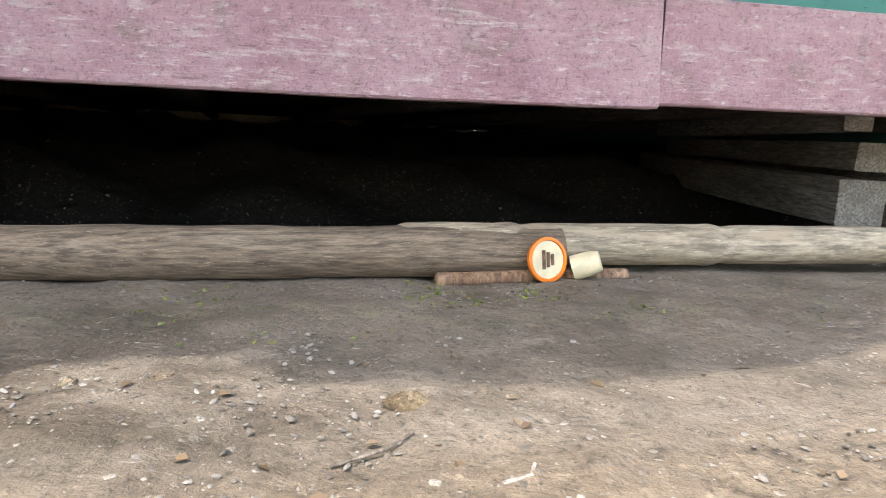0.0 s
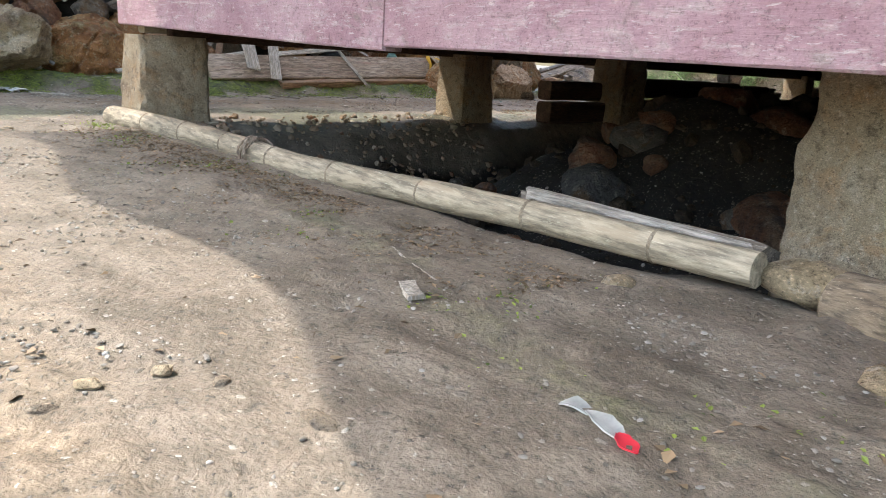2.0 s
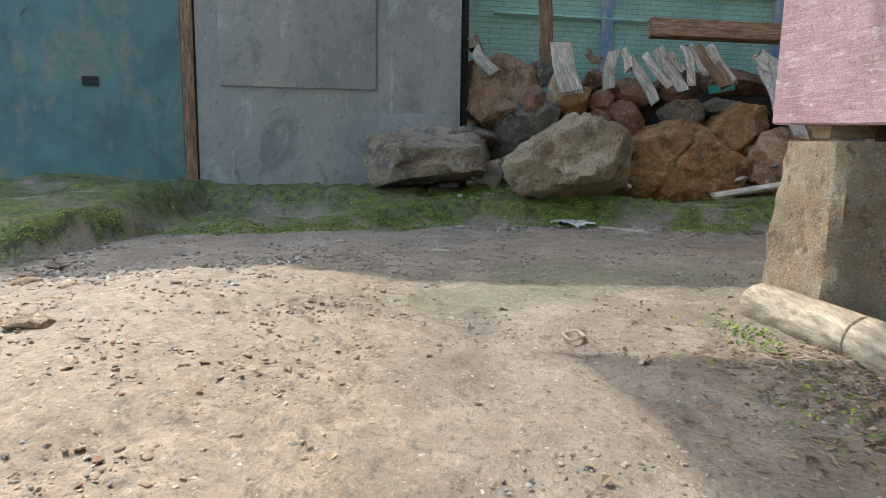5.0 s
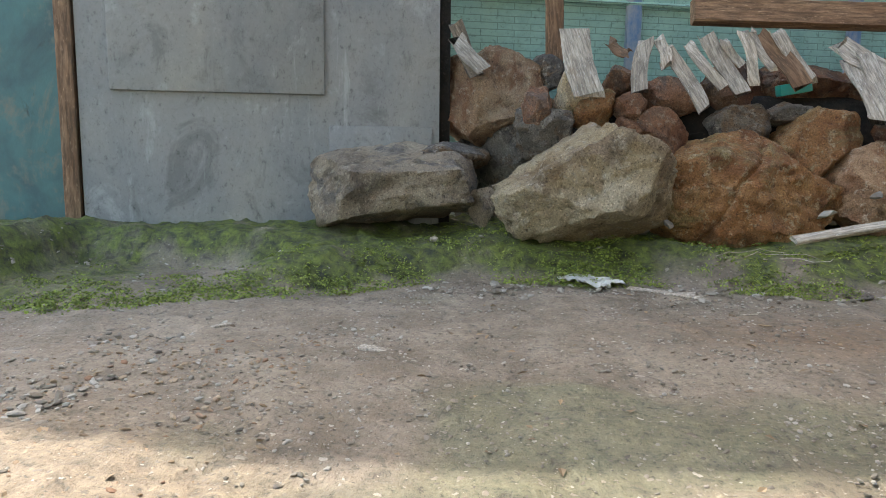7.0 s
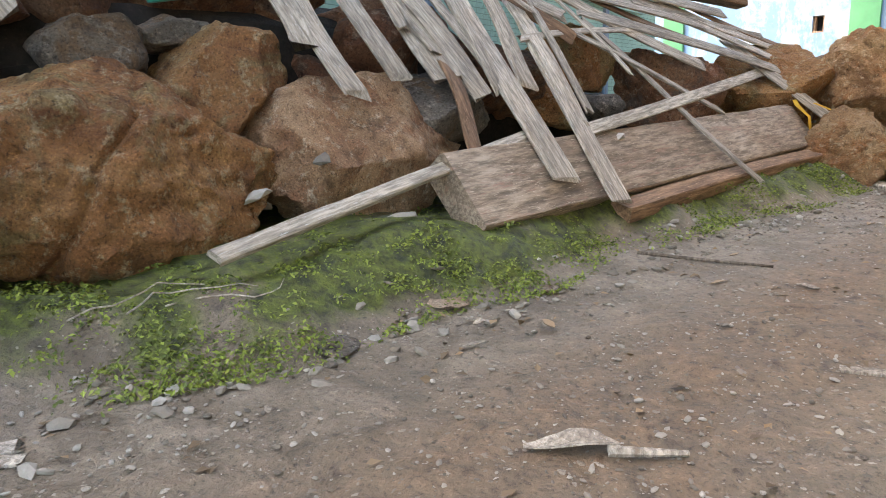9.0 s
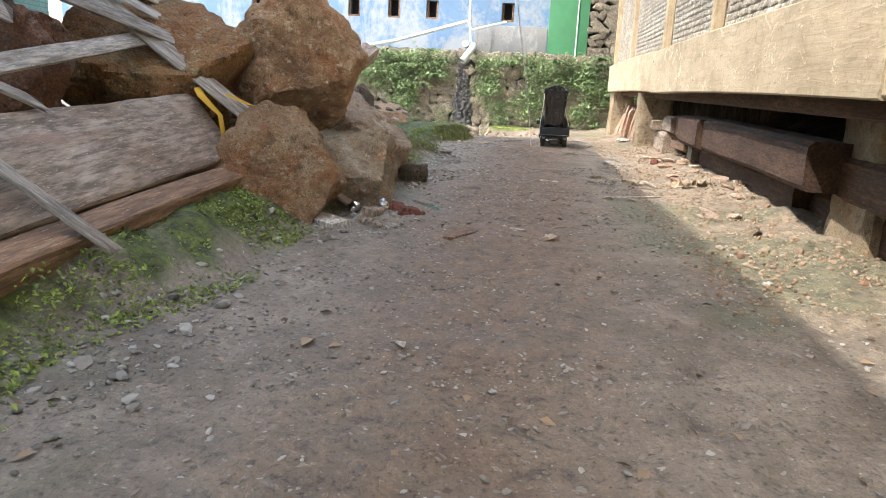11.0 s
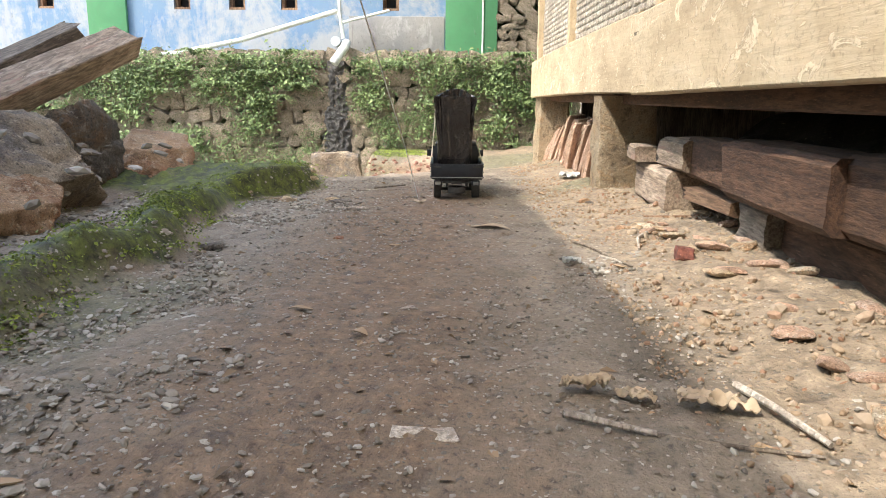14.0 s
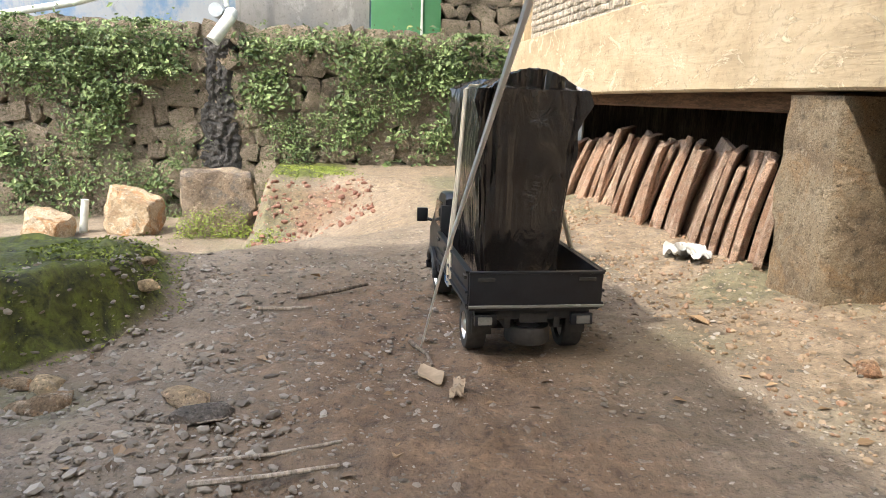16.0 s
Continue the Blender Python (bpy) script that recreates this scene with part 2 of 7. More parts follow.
def sawn_timber(name, dark, mid, light):
    """Sun-bleached sawn beam: faint long grain along z, scoured clouds, pale smears and flakes, drying cracks, nicks and dirt."""
    m, n, l, b = mat(name, 0.85)
    v, g, hair = coords(n, l), coords(n, l, (16, 16, 1.6)), coords(n, l, (60, 60, 4))
    cloud, grain, fine = noise_tex(n, l, v, 4.0, 8, 0.68, 0.8), noise_tex(n, l, g, 2.0, 6, 0.65, 1.2), noise_tex(n, l, hair, 2.0, 5, 0.65, 0.8)
    col = ramp(n, l, cloud, [(0.30, dark), (0.50, mid), (0.70, light)])
    col = mixc(n, l, 1.0, col, ramp(n, l, grain, [(0.30, (0.86,) * 3), (0.5, (1.0,) * 3), (0.7, (1.08,) * 3)]), "MULTIPLY")
    col = mixc(n, l, 1.0, col, ramp(n, l, fine, [(0.30, (0.90,) * 3), (0.5, (1.0,) * 3), (0.7, (1.06,) * 3)]), "MULTIPLY")
    smear = noise_tex(n, l, coords(n, l, (1.3, 1.3, 0.7)), 14, 9, 0.78, 1.4)
    flake = ramp(n, l, smear, [(0.57, (0, 0, 0)), (0.61, (0.8,) * 3)])
    col = mixc(n, l, flake, col, tuple(min(0.82, c * 1.28) for c in light))
    col = mixc(n, l, ramp(n, l, smear, [(0.36, (0.6,) * 3), (0.44, (0, 0, 0))]), col, tuple(c * 0.66 for c in dark))
    crack = ramp(n, l, noise_tex(n, l, coords(n, l, (13, 13, 2.2)), 1.3, 7, 0.72, 1.0), [(0.315, (0.95,) * 3), (0.335, (0, 0, 0))])
    col = mixc(n, l, crack, col, tuple(c * 0.25 for c in dark))
    nick = noise_tex(n, l, v, 30, 5, 0.7, 0.6)
    col = mixc(n, l, ramp(n, l, nick, [(0.27, (0.9,) * 3), (0.31, (0, 0, 0))]), col, tuple(c * 0.2 for c in dark))
    col = mixc(n, l, 1.0, col, ramp(n, l, noise_tex(n, l, v, 110, 5, 0.72), [(0.33, (0.66,) * 3), (0.45, (1.0,) * 3), (0.60, (1.0,) * 3), (0.72, (1.15,) * 3)]), "MULTIPLY")
    l.new(col, b.inputs["Base Color"])
    h = math_n(n, l, "ADD", math_n(n, l, "SUBTRACT", grain, crack), math_n(n, l, "ADD", math_n(n, l, "MULTIPLY", fine, 0.4), math_n(n, l, "MULTIPLY", flake, 0.8)))
    bump(n, l, b, h, 0.7, 0.003)
    return m


def plaited_paint(name, coat, worn):
    """Paint over plaited split bamboo: flat strips laid in steps, worn along their edges."""
    m, n, l, b = mat(name, 0.7)
    v = coords(n, l)
    sep, flat = n.new("ShaderNodeSeparateXYZ"), n.new("ShaderNodeCombineXYZ")
    l.new(v, sep.inputs[0])
    l.new(sep.outputs[0], flat.inputs[0])
    l.new(sep.outputs[2], flat.inputs[1])
    strip = node(n, "ShaderNodeTexBrick", Scale=1.0)
    strip.inputs["Brick Width"].default_value, strip.inputs["Row Height"].default_value, strip.inputs["Mortar Size"].default_value = 0.11, 0.021, 0.0016
    l.new(flat.outputs[0], strip.inputs["Vector"])
    cloud, fine = noise_tex(n, l, v, 5, 7, 0.68, 0.5), noise_tex(n, l, v, 60, 6, 0.7)
    col = ramp(n, l, cloud, [(0.34, worn), (0.55, coat), (0.72, tuple(min(0.8, c * 1.12) for c in coat))])
    col = mixc(n, l, math_n(n, l, "MULTIPLY", strip.outputs["Fac"], 0.6), col, tuple(c * 0.45 for c in worn))
    col = mixc(n, l, 1.0, col, ramp(n, l, fine, [(0.32, (0.6,) * 3), (0.44, (0.97,) * 3), (0.60, (1.02,) * 3), (0.72, (1.2,) * 3)]), "MULTIPLY")
    l.new(col, b.inputs["Base Color"])
    bump(n, l, b, math_n(n, l, "SUBTRACT", math_n(n, l, "MULTIPLY", cloud, 0.4), strip.outputs["Fac"]), 0.5, 0.003)
    return m


def rock_material(name, tones, patch, crust, scale=4.0):
    """Broken rock: mottled tones, stained patches with soft borders, pale crust specks, pits."""
    m, n, l, b = mat(name, 0.85)
    info, mp, tc = n.new("ShaderNodeObjectInfo"), n.new("ShaderNodeVectorMath"), n.new("ShaderNodeTexCoord")
    mp.operation = "ADD"
    off = n.new("ShaderNodeCombineXYZ")
    l.new(math_n(n, l, "MULTIPLY", info.outputs["Random"], 37.0), off.inputs[0])
    l.new(tc.outputs["Object"], mp.inputs[0])
    l.new(off.outputs[0], mp.inputs[1])
    v = mp.outputs[0]
    big, mid = noise_tex(n, l, v, scale, 6, 0.62, 0.8), noise_tex(n, l, v, scale * 5, 8, 0.65, 0.0)
    small = noise_tex(n, l, v, scale * 22, 6, 0.75)
    col = ramp(n, l, big, [(0.30 + 0.4 * i / (len(tones) - 1), t) for i, t in enumerate(tones)])
    col = mixc(n, l, ramp(n, l, noise_tex(n, l, v, scale * 1.7, 7, 0.65, 1.2), [(0.51, (0, 0, 0)), (0.61, (0.85,) * 3)]), col, patch)
    col = mixc(n, l, ramp(n, l, mid, [(0.34, (0.7,) * 3), (0.46, (0, 0, 0))]), col, tuple(x * 0.35 for x in tones[1]))
    col = mixc(n, l, ramp(n, l, noise_tex(n, l, v, scale * 9, 8, 0.75), [(0.54, (0, 0, 0)), (0.63, (0.75,) * 3)]), col, crust)
    col = mixc(n, l, ramp(n, l, small, [(0.34, (0.75,) * 3), (0.42, (0, 0, 0))]), col, tuple(x * 0.3 for x in tones[0]))
    hsv = n.new("ShaderNodeHueSaturation")
    tiny = noise_tex(n, l, v, scale * 60, 4, 0.7)
    col = mixc(n, l, 1.0, col, ramp(n, l, tiny, [(0.32, (0.36,) * 3), (0.44, (0.92,) * 3), (0.57, (1.08,) * 3), (0.68, (1.7,) * 3)]), "MULTIPLY")
    l.new(math_n(n, l, "ADD", math_n(n, l, "MULTIPLY", info.outputs["Random"], 0.4), 0.8), hsv.inputs["Value"])
    l.new(col, hsv.inputs["Color"])
    l.new(hsv.outputs[0], b.inputs["Base Color"])
    h = math_n(n, l, "ADD", math_n(n, l, "MULTIPLY", mid, 2.2), math_n(n, l, "ADD", math_n(n, l, "MULTIPLY", big, 2.0), math_n(n, l, "MULTIPLY", small, 1.0)))
    bump(n, l, b, h, 1.0, 0.058 / scale)
    return m


def render_coat(name):
    """Trowelled cement render: warm and cool clouds, pale wash runs, drips, stains, pits and hairlines."""
    m, n, l, b = mat(name, 0.8)
    v, run = coords(n, l, (1, 1, 0.7)), coords(n, l, (1, 1, 0.12))
    cloud, patch = noise_tex(n, l, v, 2.4, 7, 0.62, 0.5), noise_tex(n, l, v, 7.0, 8, 0.72, 0.7)
    fine, grit = noise_tex(n, l, v, 70, 6, 0.7), noise_tex(n, l, v, 210, 4, 0.7)
    col = ramp(n, l, cloud, [(0.30, (0.190, 0.196, 0.205)), (0.50, (0.245, 0.243, 0.236)), (0.70, (0.315, 0.295, 0.265))])
    col = mixc(n, l, ramp(n, l, patch, [(0.55, (0, 0, 0)), (0.63, (0.55,) * 3)]), col, (0.40, 0.40, 0.39))
    col = mixc(n, l, ramp(n, l, patch, [(0.33, (0.7,) * 3), (0.43, (0, 0, 0))]), col, (0.15, 0.145, 0.138))
    col = mixc(n, l, ramp(n, l, noise_tex(n, l, run, 22, 6, 0.7, 0.3), [(0.62, (0, 0, 0)), (0.70, (0.5,) * 3)]), col, (0.43, 0.43, 0.42))
    col = mixc(n, l, ramp(n, l, noise_tex(n, l, run, 15, 6, 0.7, 0.3), [(0.30, (0.5,) * 3), (0.38, (0, 0, 0))]), col, (0.12, 0.12, 0.115))
    col = mixc(n, l, 1.0, col, ramp(n, l, fine, [(0.30, (0.55,) * 3), (0.42, (0.97,) * 3), (0.60, (1.02,) * 3), (0.72, (1.2,) * 3)]), "MULTIPLY")
    col = mixc(n, l, 1.0, col, ramp(n, l, grit, [(0.30, (0.7,) * 3), (0.42, (1,) * 3), (0.6, (1,) * 3), (0.72, (1.2,) * 3)]), "MULTIPLY")
    l.new(col, b.inputs["Base Color"])
    bump(n, l, b, math_n(n, l, "ADD", math_n(n, l, "MULTIPLY", patch, 1.5), math_n(n, l, "MULTIPLY", fine, 0.5)), 0.35, 0.004)
    return m


def plastic_film():
    """Thin black plastic sheeting: drawn tight in long creases, with crinkles between them."""
    m, n, l, b = mat("black_plastic_film", 0.25)
    f = noise_tex(n, l, coords(n, l, (1, 1, 0.14)), 20, 3, 0.5, 0.7)
    crinkle, patch = noise_tex(n, l, coords(n, l, (1, 1, 0.5)), 48, 4, 0.55, 1.4), noise_tex(n, l, coords(n, l), 9, 4, 0.6, 0.5)
    crease = math_n(n, l, "ABSOLUTE", math_n(n, l, "SUBTRACT", f, 0.5))
    facet = math_n(n, l, "ABSOLUTE", math_n(n, l, "SUBTRACT", crinkle, 0.5))
    l.new(ramp(n, l, patch, [(0.3, (0.010, 0.010, 0.011)), (0.7, (0.030, 0.026, 0.023))]), b.inputs["Base Color"])
    l.new(ramp(n, l, crinkle, [(0.35, (0.10,) * 3), (0.65, (0.24,) * 3)]), b.inputs["Roughness"])
    b.inputs["Specular IOR Level"].default_value = 0.9
    soft = math_n(n, l, "MULTIPLY", facet, ramp(n, l, patch, [(0.48, (0.0,) * 3), (0.66, (0.7,) * 3)]))
    bump(n, l, b, math_n(n, l, "ADD", math_n(n, l, "MULTIPLY", crease, 1.6), soft), 0.9, 0.011)
    return m


def leaf_material(name, a, c):
    m, n, l, b = mat(name, 0.6)
    geo = n.new("ShaderNodeNewGeometry")
    l.new(ramp(n, l, geo.outputs["Random Per Island"], [(0.0, a), (0.6, c), (1.0, tuple(min(1, x * 1.5) for x in c))]), b.inputs["Base Color"])
    return m


def pebble_material(name, tones):
    m, n, l, b = mat(name, 0.85)
    geo = n.new("ShaderNodeNewGeometry")
    col = ramp(n, l, geo.outputs["Random Per Island"], [(i / (len(tones) - 1), t) for i, t in enumerate(tones)])
    f = noise_tex(n, l, coords(n, l), 160, 5, 0.7)
    l.new(mixc(n, l, math_n(n, l, "MULTIPLY", f, 0.5), col, (0.06, 0.045, 0.03)), b.inputs["Base Color"])
    bump(n, l, b, f, 0.4, 0.002)
    return m


DIRT = ((0.128, 0.100, 0.070), (0.190, 0.151, 0.110), (0.245, 0.200, 0.150), (0.30, 0.248, 0.19))
M_DIRT = dirt_material()
M_PINK = worn_pink()
M_TEALBOARD = paint_material("green_board_paint", (0.10, 0.36, 0.28), (0.08, 0.28, 0.22), (0.25, 0.2, 0.15), 0.62, (1, 1, 6))
M_BEAM = sawn_timber("bare_weathered_timber", (0.35, 0.265, 0.165), (0.47, 0.37, 0.24), (0.56, 0.47, 0.335))
M_OLDWOOD = grainy("grey_old_wood", (0.10, 0.075, 0.055), (0.23, 0.185, 0.14), (0.36, 0.31, 0.25), 3.0, 0.85, (9, 9, 1), 0.6, 0.003, 6, 0.3)
M_PLANK = grainy("grey_brown_plank", (0.20, 0.14, 0.098), (0.36, 0.275, 0.20), (0.50, 0.41, 0.325), 2.6, 0.85, (8, 8, 1.2), 0.7, 0.004, 6, 0.1, spots=(0.30, 0.19, 0.14))
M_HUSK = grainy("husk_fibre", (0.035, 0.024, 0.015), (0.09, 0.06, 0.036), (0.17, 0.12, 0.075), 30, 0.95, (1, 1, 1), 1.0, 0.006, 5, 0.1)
M_JOINT = grainy("bamboo_joint", (0.10, 0.07, 0.045), (0.19, 0.14, 0.09), (0.28, 0.21, 0.14), 20, 0.85, (1, 1, 1), 0.5, 0.002, 6, 0.1)
M_OLDLOG = grainy("cracked_log", (0.17, 0.12, 0.08), (0.30, 0.225, 0.15), (0.40, 0.315, 0.225), 2.4, 0.85, (1, 9, 9), 0.8, 0.005, 7, 0.1, spots=(0.20, 0.14, 0.09))
M_PALEWOOD = grainy("sun_bleached_slats", (0.29, 0.24, 0.19), (0.52, 0.455, 0.375), (0.69, 0.63, 0.545), 3.0, 0.85, (9, 9, 1.1), 0.6, 0.003, 6, 0.22, spots=(0.25, 0.20, 0.15))
M_BROWNWOOD = grainy("brown_cut_timber", (0.14, 0.075, 0.04), (0.28, 0.165, 0.095), (0.42, 0.28, 0.175), 2.5, 0.85, (8, 8, 1), 0.6, 0.003, 6, 0.3)
# red-brown timber, its tones lowered further for the shade under the house
M_SHADEDTIMBER = grainy("shade_darkened_red_brown_timber", (0.048, 0.023, 0.013), (0.105, 0.053, 0.029), (0.185, 0.105, 0.062), 2.8, 0.85, (7, 7, 1.3), 0.7, 0.004, 7, 0.3)
M_LOGJOINT = grainy("worn_bamboo_joint", (0.24, 0.18, 0.12), (0.34, 0.265, 0.18), (0.45, 0.37, 0.27), 12, 0.8, (1, 1, 1), 0.5, 0.002, 6, 0.1)
M_LOG = grainy("peeled_bamboo", (0.38, 0.30, 0.20), (0.50, 0.41, 0.285), (0.58, 0.49, 0.36), 1.8, 0.7, (1, 7, 7), 0.5, 0.002, 7, 0.08, spots=(0.42, 0.33, 0.225))
M_PILLAR = rock_material("rough_cast_stone", ((0.25, 0.18, 0.115), (0.35, 0.265, 0.17), (0.42, 0.33, 0.215), (0.48, 0.40, 0.29)), (0.42, 0.28, 0.155), (0.52, 0.43, 0.31), 8.0)
M_ROCKS = {
    "brown": rock_material("iron_stained_rock", ((0.14, 0.055, 0.019), (0.29, 0.130, 0.046), (0.37, 0.195, 0.075), (0.41, 0.275, 0.14)), (0.25, 0.19, 0.085), (0.46, 0.36, 0.22)),
    "red": rock_material("red_brown_rock", ((0.095, 0.040, 0.021), (0.205, 0.088, 0.045), (0.285, 0.14, 0.075), (0.34, 0.215, 0.13)), (0.13, 0.095, 0.075), (0.37, 0.265, 0.19)),
    "tan": rock_material("tan_rock", ((0.29, 0.195, 0.105), (0.47, 0.35, 0.205), (0.57, 0.45, 0.285), (0.62, 0.515, 0.365)), (0.36, 0.265, 0.18), (0.60, 0.52, 0.40), 3.6),
    "rust": rock_material("rust_tan_rock", ((0.17, 0.095, 0.052), (0.30, 0.175, 0.098), (0.39, 0.25, 0.145), (0.46, 0.34, 0.23)), (0.25, 0.12, 0.06), (0.50, 0.40, 0.29), 5.5),
    "pale": rock_material("pale_broken_rock", ((0.27, 0.185, 0.11), (0.41, 0.31, 0.20), (0.51, 0.42, 0.30), (0.58, 0.50, 0.385)), (0.42, 0.22, 0.095), (0.64, 0.57, 0.46), 6.5),
    "mixed": rock_material("grey_brown_rock", ((0.16, 0.122, 0.094), (0.285, 0.22, 0.158), (0.37, 0.29, 0.205), (0.45, 0.37, 0.27)), (0.155, 0.14, 0.132), (0.44, 0.37, 0.28), 4.2),
    "orange": rock_material("orange_brown_rock", ((0.20, 0.105, 0.050), (0.36, 0.205, 0.10), (0.46, 0.285, 0.145), (0.53, 0.37, 0.22)), (0.38, 0.165, 0.062), (0.60, 0.46, 0.30), 6.0),
    "stained": rock_material("brown_grey_broken_rock", ((0.20, 0.135, 0.092), (0.34, 0.245, 0.165), (0.44, 0.335, 0.235), (0.54, 0.44, 0.33)), (0.30, 0.17, 0.085), (0.60, 0.51, 0.40), 6.0),
    "grey": rock_material("grey_rock", ((0.055, 0.05, 0.05), (0.135, 0.12, 0.108), (0.205, 0.178, 0.15), (0.29, 0.24, 0.185)), (0.22, 0.13, 0.065), (0.39, 0.345, 0.29)),
}
M_CONCRETE = render_coat("grey_render")
M_TEAL = paint_material("teal_wall_paint", (0.085, 0.21, 0.20), (0.055, 0.115, 0.125), (0.19, 0.20, 0.16), 0.535, (1.5, 1.5, 0.8), 0.7, 2.6)
M_MINT = plaited_paint("mint_bamboo_paint", (0.29, 0.47, 0.39), (0.22, 0.37, 0.31))
M_BLUE = paint_material("blue_wall_paint", (0.115, 0.225, 0.40), (0.155, 0.26, 0.38), (0.34, 0.37, 0.40), 0.50, (1, 1, 0.45), 0.75, 1.6)
M_GREEN = paint_material("green_pilaster_paint", (0.075, 0.30, 0.13), (0.06, 0.25, 0.105), (0.25, 0.32, 0.25), 0.60, (1, 1, 0.6), 0.7, 2.0)
M_WEAVE = grainy("natural_bamboo_weave", (0.30, 0.25, 0.19), (0.47, 0.41, 0.33), (0.62, 0.57, 0.49), 6.0, 0.7, (1, 1, 1), 0.3, 0.001, 8, 0.0)
M_TILE = rock_material("terracotta", ((0.36, 0.21, 0.14), (0.46, 0.295, 0.205), (0.53, 0.37, 0.27), (0.60, 0.46, 0.36)), (0.50, 0.37, 0.28), (0.60, 0.49, 0.40), 9.0)
M_BRICK = grainy("broken_red_brick", (0.10, 0.032, 0.023), (0.19, 0.066, 0.045), (0.27, 0.12, 0.085), 14, 0.95, (1, 1, 1), 0.7, 0.004, 6, 0.2)
# near-black fill that puts the shade of gaps into its colour
M_GAPSHADE = grainy("near_black_gap_fill", (0.008, 0.007, 0.006), (0.02, 0.016, 0.012), (0.04, 0.03, 0.022), 6, 0.95, (1, 1, 1), 0.8, 0.01, 6, 0.1)
M_WALLSTONE = rock_material("mossy_wall_stone", ((0.20, 0.16, 0.12), (0.36, 0.29, 0.22), (0.46, 0.37, 0.29), (0.54, 0.45, 0.37)), (0.10, 0.13, 0.035), (0.42, 0.37, 0.30), 6.0)
M_MORTAR = grainy("mossy_mortar", (0.035, 0.045, 0.018), (0.07, 0.085, 0.03), (0.13, 0.13, 0.07), 7, 0.95, (1, 1, 1), 0.8, 0.008, 7, 0.0)
M_WET = grainy("wet_dark_stone", (0.035, 0.033, 0.033), (0.10, 0.096, 0.094), (0.22, 0.21, 0.20), 30, 0.5, (1, 1, 0.6), 1.0, 0.012, 6, 0.1)
M_LEAF = leaf_material("creeper_leaf", (0.042, 0.075, 0.024), (0.145, 0.205, 0.075))
M_CLOVER = leaf_material("moss_clover", (0.058, 0.085, 0.013), (0.185, 0.232, 0.034))
M_DRYLEAF = leaf_material("dry_leaf", (0.095, 0.062, 0.034), (0.22, 0.15, 0.085))
M_PEBBLE = pebble_material("gravel", ((0.15, 0.13, 0.11), (0.26, 0.23, 0.19), (0.34, 0.31, 0.265), (0.52, 0.49, 0.44), (0.20, 0.165, 0.125)))
M_CHIP = pebble_material("pale_rubble", ((0.26, 0.17, 0.10), (0.38, 0.28, 0.185), (0.46, 0.37, 0.27), (0.30, 0.15, 0.085)))
M_REDCHIP = pebble_material("red_rubble", ((0.20, 0.085, 0.06), (0.30, 0.15, 0.11), (0.38, 0.25, 0.19)))
M_PIPE = plain("white_plastic_pipe", (0.62, 0.66, 0.62), 0.4)
M_PAPER = plain("white_sheet_plastic", (0.43, 0.435, 0.41), 0.45, 0.0, 0.45, 26)
M_BLACK = plain("black_body_paint", (0.012, 0.013, 0.017), 0.42, 0.0, 0.3, 60)
M_RUBBER = plain("tyre_rubber", (0.045, 0.042, 0.038), 0.85, 0.0, 0.35, 120)
M_CHROME = plain("silver_wheel", (0.62, 0.61, 0.58), 0.32, 0.9)
M_GREY = plain("grey_plate", (0.42, 0.47, 0.52), 0.5)
M_BAR = plain("blue_bar", (0.05, 0.16, 0.36), 0.5)
M_LAMP = plain("clear_lamp_plastic", (0.22, 0.22, 0.20), 0.25)
M_STRAP = plain("cream_strap", (0.72, 0.64, 0.50), 0.7)
M_DRYTAN = plain("dry_tan_leaf", (0.37, 0.29, 0.20), 0.85, 0.0, 0.25, 60)
M_BOARDW = plain("bare_bed_board", (0.42, 0.33, 0.24), 0.8)
M_FILM = plastic_film()
M_STRING = plain("white_nylon_string", (0.86, 0.86, 0.84), 0.7, 0.0, 0.05)
M_ORANGE = plain("orange_print", (0.85, 0.22, 0.015), 0.4)
M_CREAM = plain("cream_print", (0.75, 0.66, 0.42), 0.45)
M_RED = plain("red_plastic", (0.62, 0.03, 0.05), 0.4)
M_YELLOW = plain("yellow_cloth", (0.62, 0.36, 0.035), 0.8)
M_FOIL = plain("crumpled_foil", (0.75, 0.76, 0.78), 0.18, 1.0)
M_TURQ = plain("turquoise_plastic", (0.03, 0.30, 0.26), 0.4)
M_DARKHOLE = plain("dark_opening", (0.02, 0.02, 0.022), 0.9)
M_GLASS, _n, _l, _b = mat("window_glass", 0.05)
_b.inputs["Transmission Weight"].default_value, _b.inputs["IOR"].default_value = 1.0, 1.3
_b.inputs["Base Color"].default_value = (0.55, 0.6, 0.62, 1)


# ---- building helpers ----
def thing(name, label, category, at=(0, 0, 0), rz=0.0, group=""):
    ob = new(name)
    ob.empty_display_size = 0.02
    ob.matrix_world = pose(*at, 0, 0, rz)
    return tagged(ob, label, category, group)


def part(name, bm, material, parent=None, label="", smooth=True):
    me = bpy.data.meshes.new(name)
    bm.normal_update()
    bm.to_mesh(me)
    bm.free()
    me.materials.append(material)
    if smooth:
        me.shade_smooth()
        me.set_sharp_from_angle(angle=radians(38))
    ob = new(name, me)
    ob.parent = parent
    if label:
        ob["label"] = label
    return ob


def single(name, bm, material, label, category, m=None, group="", kind="", smooth=True):
    ob = part(name, bm, material, None, "", smooth)
    if m is not None:
        ob.matrix_world = m
    return tagged(ob, label, category, group, kind)


